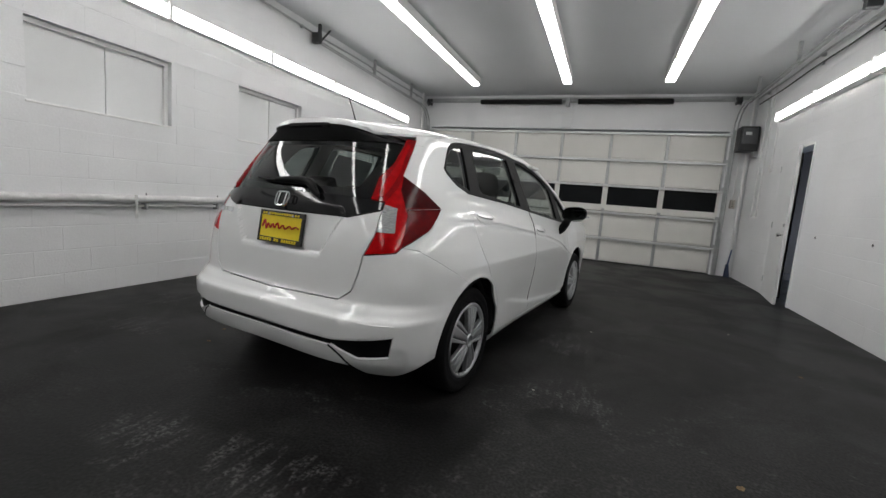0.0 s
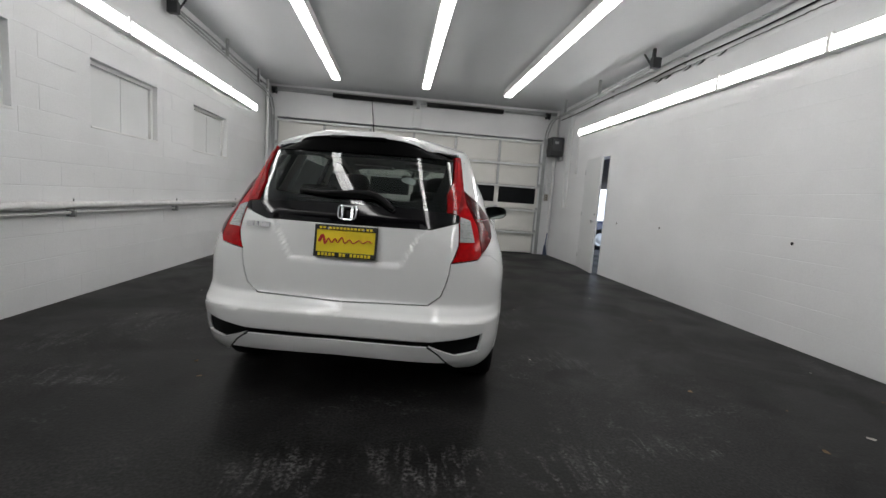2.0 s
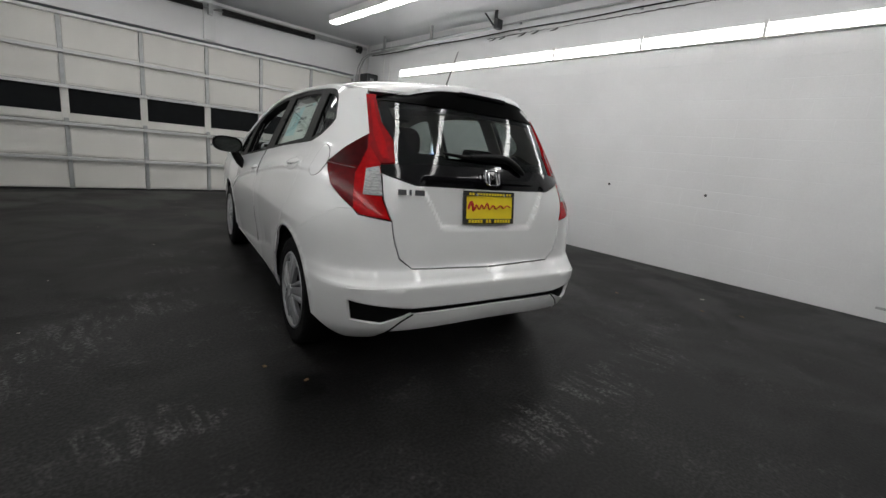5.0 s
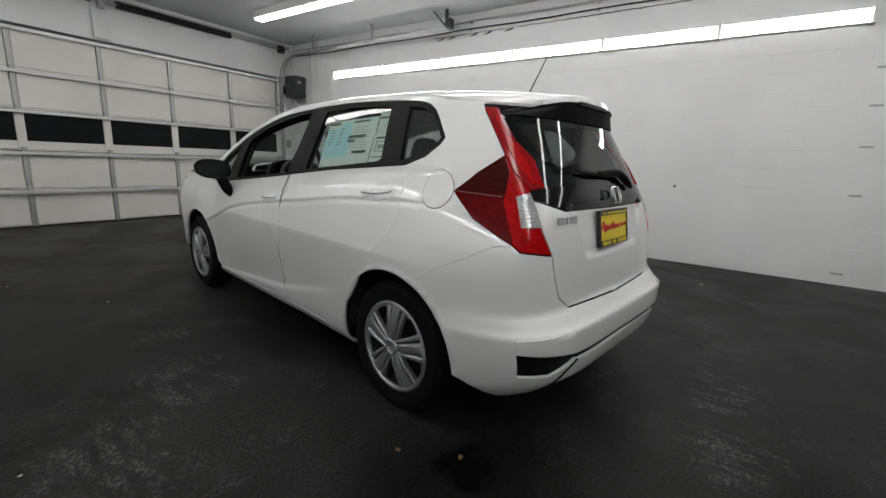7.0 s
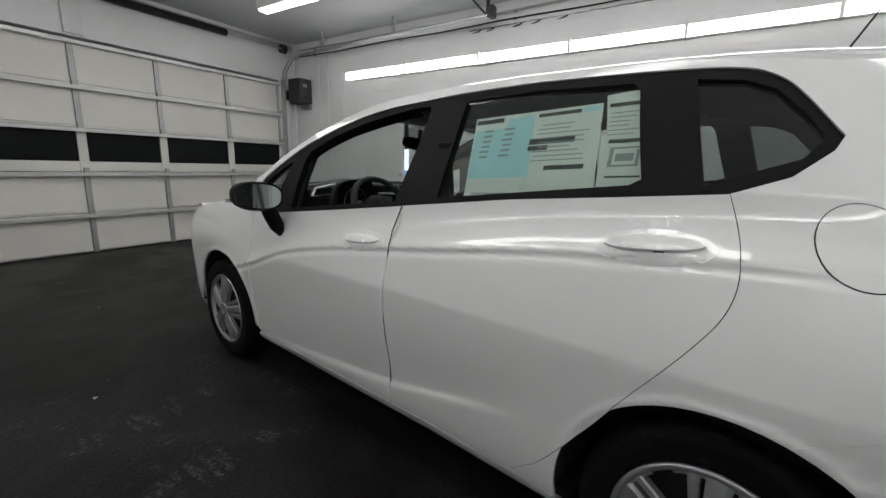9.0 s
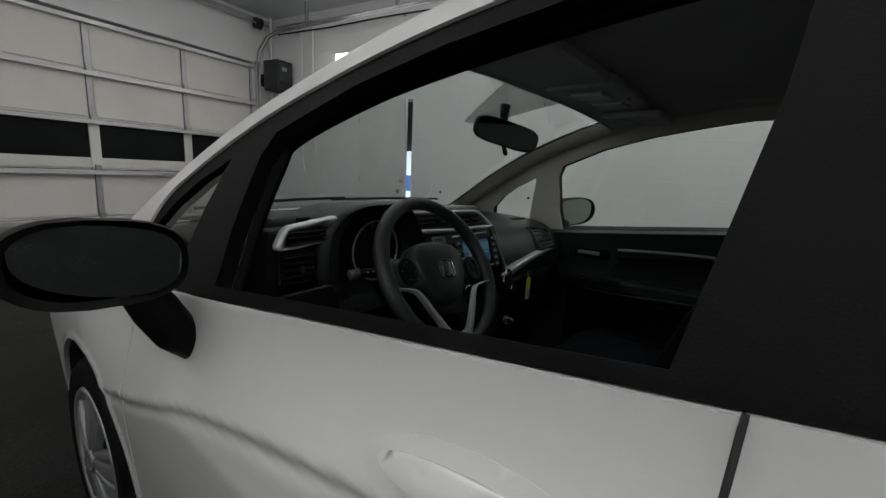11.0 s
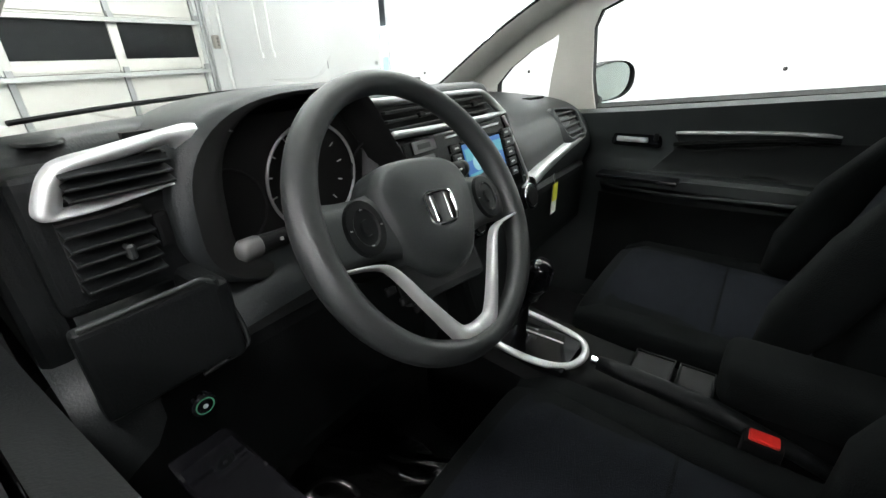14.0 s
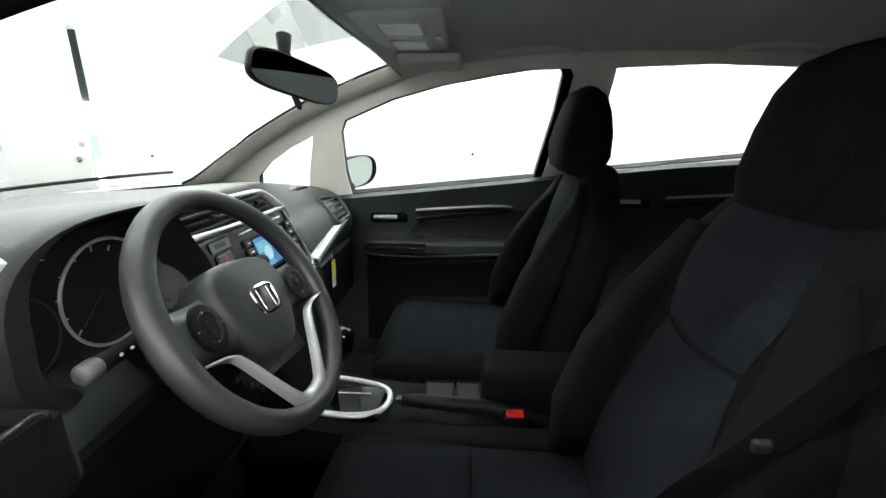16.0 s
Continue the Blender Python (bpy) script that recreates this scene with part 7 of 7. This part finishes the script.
for x0, x1 in ((-1.353, 0.372), (0.689, 2.422)):
    n = 150
    pts = []
    for i in range(n * 6 + 1):
        a = i / 6 * math.tau
        pts.append((x0 + (x1 - x0) * i / (n * 6), YG - 0.12 + 0.050 * math.cos(a), 3.20 + 0.050 * math.sin(a)))
    part("coil_spring", tube(bmesh.new(), pts, 0.0062, 4), M_SPRING, sh)
for x in (GX0 - 0.03, GX1 + 0.03):
    part("cable_drum", lathe(bmesh.new(), [(0.0, -0.04), (0.075, -0.04), (0.078, -0.03), (0.062, -0.02), (0.062, 0.03), (0.08, 0.04), (0.0, 0.04)], 24, Matrix.Translation((x, YG - 0.12, 3.20)) @ Matrix.Rotation(math.pi / 2, 4, "Y")), M_DARKMET, sh)
part("centre_bracket", bx(0.46, 0.53, YG - 0.16, YG - 0.052, 3.10, 3.28, 0.006), M_STEEL, sh)
tagged(mesh_ob("trim_1", bx(0.40, 0.60, YG - 0.042, YG - 0.001, 2.70, ZC - 0.002, 0.004), M_PLY), "white painted upright board above the overhead door", "trim", kind="structure")
tagged(mesh_ob("trim_2", bx(GX0 - 0.12, GX1 + 0.30, YG - 0.05, YG - 0.002, 3.24, 3.30, 0.004), M_STEEL), "grey steel conduit channel along the top of the wall", "trim", kind="structure")

# door operator in the corner
op = thing("door_opener", "dark grey jackshaft door operator box on the wall", "door opener")
part("housing", bx(3.50, 3.78, 6.50, 6.80, 2.28, 2.70, 0.02, 3), M_DARKMET, op)
part("motor", lathe(bmesh.new(), [(0, -0.13), (0.085, -0.13), (0.09, -0.12), (0.09, 0.12), (0.08, 0.13), (0, 0.13)], 28, Matrix.Translation((3.62, 6.86, 2.45)) @ Matrix.Rotation(math.pi / 2, 4, "X")), M_BLACKPL, op)
part("cover_plate", bx(3.53, 3.75, 6.488, 6.5, 2.40, 2.66, 0.004), mat("mid_grey_plate", (0.045, 0.048, 0.052), 0.4, var=0.1), op)
part("label_plate", bx(3.57, 3.66, 6.4845, 6.488, 2.55, 2.60), M_STEEL, op)
part("mount", bx(3.74, XR, 6.55, 6.75, 2.20, 2.28, 0.003), M_STEEL, op)

# conduits, switch, push-button and pipes
for y, z0 in ((6.32, 1.20), (6.10, 1.20)):
    cd = thing("conduit", "thin white conduit running down the block wall", "conduit", "wall conduits")
    part("pipe", tube(bmesh.new(), [(XR - 0.015, y, z0), (XR - 0.015, y, ZC)], 0.011, 8), M_FIX, cd)
    part("end_box", bx(XR - 0.032, XR - 0.001, y - 0.028, y + 0.028, z0 - 0.05, z0 + 0.02, 0.004), M_FIX, cd)
sw = thing("light_switch", "small white switch box with a conduit above it", "switch")
part("box", bx(XR - 0.045, XR - 0.001, 5.70, 5.77, 1.86, 1.98, 0.005), M_FIX, sw)
part("lever", bx(XR - 0.055, XR - 0.045, 5.728, 5.742, 1.91, 1.935, 0.002), M_PLY, sw)
part("pipe", tube(bmesh.new(), [(XR - 0.018, 5.735, 1.98), (XR - 0.018, 5.735, 2.64)], 0.01, 8), M_FIX, sw)
pb = thing("push_button", "grey push-button station beside the overhead door", "switch")
part("box", bx(GX1 + 0.16, GX1 + 0.24, YG - 0.06, YG - 0.001, 1.28, 1.44, 0.008), mat("beige_box", (0.36, 0.33, 0.29), 0.5, var=0.1), pb)
for z in (1.32, 1.36, 1.40):
    part("button", lathe(bmesh.new(), [(0.011, 0), (0.011, 0.008), (0, 0.009)], 14, Matrix.Translation((GX1 + 0.2, YG - 0.06, z)) @ Matrix.Rotation(math.pi / 2, 4, "X")), M_BLACKPL, pb)
part("pipe", tube(bmesh.new(), [(GX1 + 0.2, YG - 0.02, 1.44), (GX1 + 0.2, YG - 0.02, 3.2)], 0.01, 8), M_FIX, pb)
for y, nm in ((YG - 0.02, 0),):
    pp = thing("downpipe", "white painted pipe in the corner beside the overhead door", "pipe", "corner pipes")
    part("pipe", tube(bmesh.new(), [(GX1 + 0.30, YG - 0.05, 0.0), (GX1 + 0.30, YG - 0.05, ZC)], 0.022, 12), M_FIX, pp)
pp = thing("downpipe", "white painted pipe rising in the corner of the block wall", "pipe", "corner pipes")
part("pipe", tube(bmesh.new(), [(XL + 0.06, 6.62, 0.84), (XL + 0.06, 6.66, 0.90), (XL + 0.06, 6.67, 1.0), (XL + 0.06, 6.67, ZC)], 0.026, 12), M_FIX, pp)

M_WRAP = mat("wrapped_white_pipe", (0.62, 0.62, 0.61), 0.6, var=0.12, scale=14, bump=0.6, bscale=30)
wpipe = thing("wall_pipe", "white wrapped heating pipe running along the block wall", "pipe")
rnd = random.Random(5)
part("lagging", tube(bmesh.new(), [(XL + 0.06, y, 0.84 + rnd.uniform(-0.004, 0.004)) for y in np.arange(-6.0, 6.62, 0.22)], [0.034 + rnd.uniform(-0.003, 0.005) for y in np.arange(-6.0, 6.62, 0.22)], 12), M_WRAP, wpipe, smooth=True)
part("thin_pipe", tube(bmesh.new(), [(XL + 0.035, y, 0.775) for y in np.arange(-6.0, 6.6, 1.5)], 0.013, 8), M_FIX, wpipe)
for y in (-1.6, 0.45, 1.25, 3.0, 5.0):
    b = bx(XL + 0.001, XL + 0.075, y - 0.012, y + 0.012, 0.74, 0.80, 0.003, 1)
    tube(b, [(XL + 0.06, y, 0.79), (XL + 0.06, y, 0.90)], 0.007, 6)
    part("bracket", b, M_STEEL, wpipe)
part("tape_end", bx(XL + 0.097, XL + 0.099, 0.32, 0.345, 0.66, 0.88), M_WRAP, wpipe)
for x, z, nm in ((XR - 0.03, 3.12, 0), (XR - 0.05, 3.22, 1), (XL + 0.04, 3.24, 2)):
    cp = thing("ceiling_conduit", "grey conduit running along the top of the wall", "conduit", "high conduits")
    part("pipe", tube(bmesh.new(), [(x, y, z + 0.008 * math.sin(y * 3 + nm)) for y in np.arange(-6.2, 6.9, 0.5)], 0.013 if nm else 0.009, 8), M_STEEL if nm else M_BLACKPL, cp)
    for y in np.arange(-5, 6.5, 1.9):
        part("clip", bx(min(x, XR if x > 0 else XL), max(x, XR if x > 0 else XL), y - 0.015, y + 0.015, z - 0.02, z + 0.024, 0.003, 1), M_STEEL, cp)

ts = thing("torn_sealant", "ragged black sealant hanging along the top of the block wall", "sealant")
rnd6 = random.Random(8)
b = bmesh.new()
ys = np.arange(-0.4, 3.3, 0.035)
tube(b, [(XR - 0.012 - rnd6.uniform(0, 0.012), y, 3.062 + rnd6.uniform(-0.005, 0.005)) for y in ys], [0.004 + 0.002 * math.sin(y * 2.3) + rnd6.uniform(-0.0015, 0.002) for y in ys], 7)
part("bead", b, M_BLACKRUB, ts)
for y in (1.9, 2.25, 2.5, 2.9, 3.1):
    b = bmesh.new()
    tube(b, [(XR - 0.012, y, 3.056), (XR - 0.016, y + 0.05, 3.036), (XR - 0.010, y + 0.13, 3.028)], [0.010, 0.009, 0.004], 6)
    part("flake", b, M_BLACKRUB, ts)

# side door, ajar
d = thing("door_2", "white flush side door standing slightly ajar", "door", kind="structure")
leaf = part("leaf", bx(-0.02, 0.02, -0.86, 0.0, 0.012, 2.085, 0.003), M_PLY, d)
d.location = (XR - 0.02, 5.195, 0)
d.rotation_euler = (0, 0, radians(-8))
part("knob", lathe(bmesh.new(), [(0.012, 0.0), (0.012, 0.03), (0.028, 0.04), (0.028, 0.062), (0.0, 0.068)], 20, Matrix.Translation((-0.02, -0.80, 0.93)) @ Matrix.Rotation(-math.pi / 2, 4, "Y")), M_CHROME, leaf)
part("deadbolt", lathe(bmesh.new(), [(0.022, 0.0), (0.02, 0.014), (0.0, 0.016)], 20, Matrix.Translation((-0.02, -0.80, 1.06)) @ Matrix.Rotation(-math.pi / 2, 4, "Y")), M_STEEL, leaf)
for z in (0.25, 1.05, 1.85):
    part("hinge", tube(bmesh.new(), [(-0.024, -0.004, z - 0.045), (-0.024, -0.004, z + 0.045)], 0.007, 8), M_STEEL, leaf)
fr = bmesh.new()
for a in ((4.315, 4.345), (5.20, 5.228)):
    box(fr, XR - 0.012, XR + 0.2, a[0], a[1], 0.0, 2.13, 0.003, 1)
box(fr, XR - 0.012, XR + 0.2, 4.345, 5.20, 2.101, 2.13, 0.003, 1)
tagged(mesh_ob("door_frame_2", fr, M_FIX), "white painted frame of the side door", "door frame", kind="structure")

# what shows through the gap: a yard in pale daylight with a parked blue car's flank
M_SKY = glow("pale_daylight", (0.80, 0.88, 1.0), 1.7)
bd = tagged(mesh_ob("backdrop", bx(XR + 3.0, XR + 3.05, 5.2, 9.0, 0.0, 1.62), M_SKY), "pale bluish daylight beyond the side door", "backdrop", kind="structure")
bd2 = tagged(mesh_ob("backdrop", bx(XR + 2.9, XR + 2.95, 5.2, 9.0, 0.78, 1.12, 0.02), glow("blue_distance", (0.22, 0.36, 0.85), 0.7)), "blue strip of distant yard beyond the side door", "backdrop", kind="structure")
M_OUT = mat("grey_render", (0.15, 0.14, 0.135), 0.8, var=0.12, scale=2, bump=0.2, bscale=60)
tagged(mesh_ob("wall_outside", bx(XR + 0.22, 5.78, 9.0, 9.1, 0.0, 3.0), M_OUT), "grey rendered wall outside the side door", "wall", kind="structure")
tagged(mesh_ob("backdrop", bx(5.78, XR + 4.2, 9.6, 9.65, 0.0, 1.8), M_SKY), "pale bluish daylight beyond the side door", "backdrop", kind="structure")
tagged(mesh_ob("wall_end", bx(5.70, XR + 4.4, 9.7, 9.8, 0.0, 3.0), M_OUT), "grey wall outside above the daylight", "wall", kind="structure")
M_BLUEP = mat("dark_blue_paint", (0.01, 0.02, 0.08), 0.3, coat=1.0, var=0.05)
yc = thing("parked_car", "dark blue car parked in the yard outside the side door", "car")
part("body", bx(5.80, 7.6, 8.9, 9.5, 0.22, 0.86, 0.10, 3), M_BLUEP, yc)
wh = part("wheel", lathe(bmesh.new(), [(0, -0.02), (0.19, -0.02), (0.2, 0.0), (0.3, 0.0), (0.31, -0.18), (0, -0.18)], 32, Matrix.Translation((6.08, 8.88, 0.31)) @ Matrix.Rotation(math.pi / 2, 4, "X")), M_TYRE, yc)
part("rim", lathe(bmesh.new(), [(0.19, -0.004), (0.18, 0.006), (0.12, 0.0), (0.05, 0.01), (0, 0.012)], 24, Matrix.Translation((6.08, 8.88, 0.31)) @ Matrix.Rotation(math.pi / 2, 4, "X")), M_SILVER, wh)
tagged(mesh_ob("wall_yard", bx(XR + 3.1, XR + 3.2, 3.0, 9.0, 0.0, 3.0), mat("dark_cladding", (0.06, 0.065, 0.065), 0.6, var=0.15)), "dark cladding outside above the daylight", "wall", kind="structure")
tagged(mesh_ob("pavement", bx(XR + 0.2, XR + 3.2, 3.0, 9.0, -0.03, -0.002), M_OUT), "grey paving outside the side door", "pavement", kind="structure")
tagged(mesh_ob("canopy", bx(XR + 0.2, XR + 3.3, 3.0, 9.1, 3.0, 3.05), M_OUT), "grey canopy outside the side door", "canopy", kind="structure")

# small marks on the east wall, a broom and scraps on the floor
for y in (-0.455, 0.72, 2.73, 3.89):
    h = thing("wall_anchor", "small black anchor hole in the white block wall", "anchor", "wall anchors")
    part("plug", lathe(bmesh.new(), [(0.017, 0), (0.014, 0.004), (0.008, 0.003), (0, 0.003)], 12, Matrix.Translation((XR, y, 0.945)) @ Matrix.Rotation(-math.pi / 2, 4, "Y")), M_BLACKRUB, h)
for z in (2.2, 1.84, 1.44, 0.95, 0.12):
    h = thing("block_notch", "chipped dark notch along the patched joint of the wall", "wall mark", "wall notches")
    part("notch", bx(XR - 0.004, XR + 0.01, -2.16, -2.05, z - 0.012, z + 0.012, 0.003, 1), M_STEEL, h)
br = thing("hand_brush", "blue bristled hand brush standing in the corner", "brush")
part("handle", tube(bmesh.new(), [(3.70, 6.86, 0.22), (3.735, 6.88, 0.52)], [0.014, 0.011], 10), mat("blue_plastic", (0.05, 0.09, 0.2), 0.5, var=0.1), br)
b = bmesh.new()
for i in range(40):
    x, y = 3.66 + rnd.uniform(0, 0.10), 6.83 + rnd.uniform(0, 0.05)
    tube(b, [(3.69 + (x - 3.7) * 0.4, 6.855, 0.24), (x, y, 0.0)], 0.005, 4)
part("bristles", b, mat("blue_bristle", (0.06, 0.08, 0.14), 0.7, var=0.2), br)

M_SCRAP = mat("dry_scrap", (0.42, 0.40, 0.36), 0.8, var=0.2, scale=30)
M_LEAF = mat("dry_leaf", (0.16, 0.10, 0.045), 0.8, var=0.3, scale=40)


def scrap(x, y, size, material, label):
    t = thing("floor_scrap", label, "debris", "scraps on the floor", at=(x, y, 0.0))
    b = bmesh.new()
    n = 9
    ps = [(size * rnd.uniform(0.55, 1.1) * math.cos(k * math.tau / n) * 1.5, size * rnd.uniform(0.55, 1.1) * math.sin(k * math.tau / n), 0.002 + rnd.uniform(0, size * 0.35)) for k in range(n)]
    c = b.verts.new((0, 0, 0.003))
    c2 = b.verts.new((0, 0, 0.0005))
    v = [b.verts.new(p) for p in ps]
    w = [b.verts.new((p[0], p[1], max(0.0, p[2] - 0.002))) for p in ps]
    for k in range(n):
        j = (k + 1) % n
        b.faces.new((c, v[k], v[j]))
        b.faces.new((c2, w[j], w[k]))
        b.faces.new((v[k], w[k], w[j], v[j]))
    part("flake", b, material, t)
    t.rotation_euler = (0, 0, rnd.uniform(0, 6.28))


scrap(2.758, -0.93, 0.022, M_SCRAP, "pale torn paper scrap lying on the black floor")
scrap(1.184, 0.08, 0.008, M_SCRAP, "tiny white chip lying on the black floor")
for i in range(34):
    x, y = rnd.uniform(-2.4, 3.6), rnd.uniform(-2.4, 5.5)
    if abs(x - 0.2) < 1.05 and -0.9 < y < 3.6:
        continue
    scrap(x, y, rnd.uniform(0.004, 0.012), rnd.choice((M_SCRAP, M_LEAF, M_SCRAP)), "tiny dry crumb lying on the black floor")
for x, y in ((2.35, -1.05), (2.1, -0.4), (2.9, 1.3), (2.55, -1.3)):
    scrap(x, y, 0.016, M_LEAF, "small dry brown leaf lying on the black floor")


# ---- concrete blocks of the side walls, each a piece of its wall ----
BL, BH = 0.40, 0.20


def block_mesh(name, ln):
    b = bmesh.new()
    h, w, d, e = BH / 2 - 0.0020, ln / 2 - 0.0001, 0.0016, 0.0024
    lo = [b.verts.new((0, s * w, t * h)) for s, t in ((-1, -1), (1, -1), (1, 1), (-1, 1))]
    hi = [b.verts.new((d, s * (w - e * 0.10), t * (h - e))) for s, t in ((-1, -1), (1, -1), (1, 1), (-1, 1))]
    b.faces.new(hi)
    for i in range(4):
        b.faces.new((lo[i], lo[(i + 1) % 4], hi[(i + 1) % 4], hi[i]))
    me = bpy.data.meshes.new(name)
    b.to_mesh(me)
    b.free()
    me.materials.append(M_WALL)
    return me


full = block_mesh("concrete_block", BL)


def lay_blocks(wall, x, face, holes, near):
    """Running bond over a side wall: pieces near the camera's stretch singly, the rest joined."""
    rest = bmesh.new()
    count = 0
    rnd3 = random.Random(11 if face > 0 else 12)
    for r in range(16):
        z = 0.1 + r * BH
        y = YB + 0.2 + (0.2 if r % 2 else 0.0)
        while y < YG - 0.2:
            hit = any(a - 0.19 < y < b + 0.19 and c - 0.09 < z < d + 0.09 for a, b, c, d in holes)
            off = rnd3.uniform(-0.0002, 0.0003)
            if not hit:
                if near[0] < y < near[1] and z < near[2] and count < 300:
                    o = new("concrete_block", full)
                    o.parent = wall
                    o.location = (x - face * off, y, z)
                    o.rotation_euler = (0, 0, 0 if face > 0 else math.pi)
                    count += 1
                else:
                    vs = [rest.verts.new((x - face * off + face * v.co.x, y + v.co.y, z + v.co.z)) for v in full.vertices]
                    for p in full.polygons:
                        rest.faces.new([vs[i] for i in p.vertices])
            y += BL
    ob = part("concrete_blocks", rest, M_WALL, wall)
    ob["kind"] = "stuff"


lay_blocks(wall_right, XR, -1, [(4.30, 5.24, 0, 2.15)], (-2.4, 6.0, 2.9))
lay_blocks(wall_left, XL, 1, [(a, b, 1.57, 2.19) for a, b in PANELS + [(-2.4, -1.25)]], (-1.2, 6.5, 2.9))
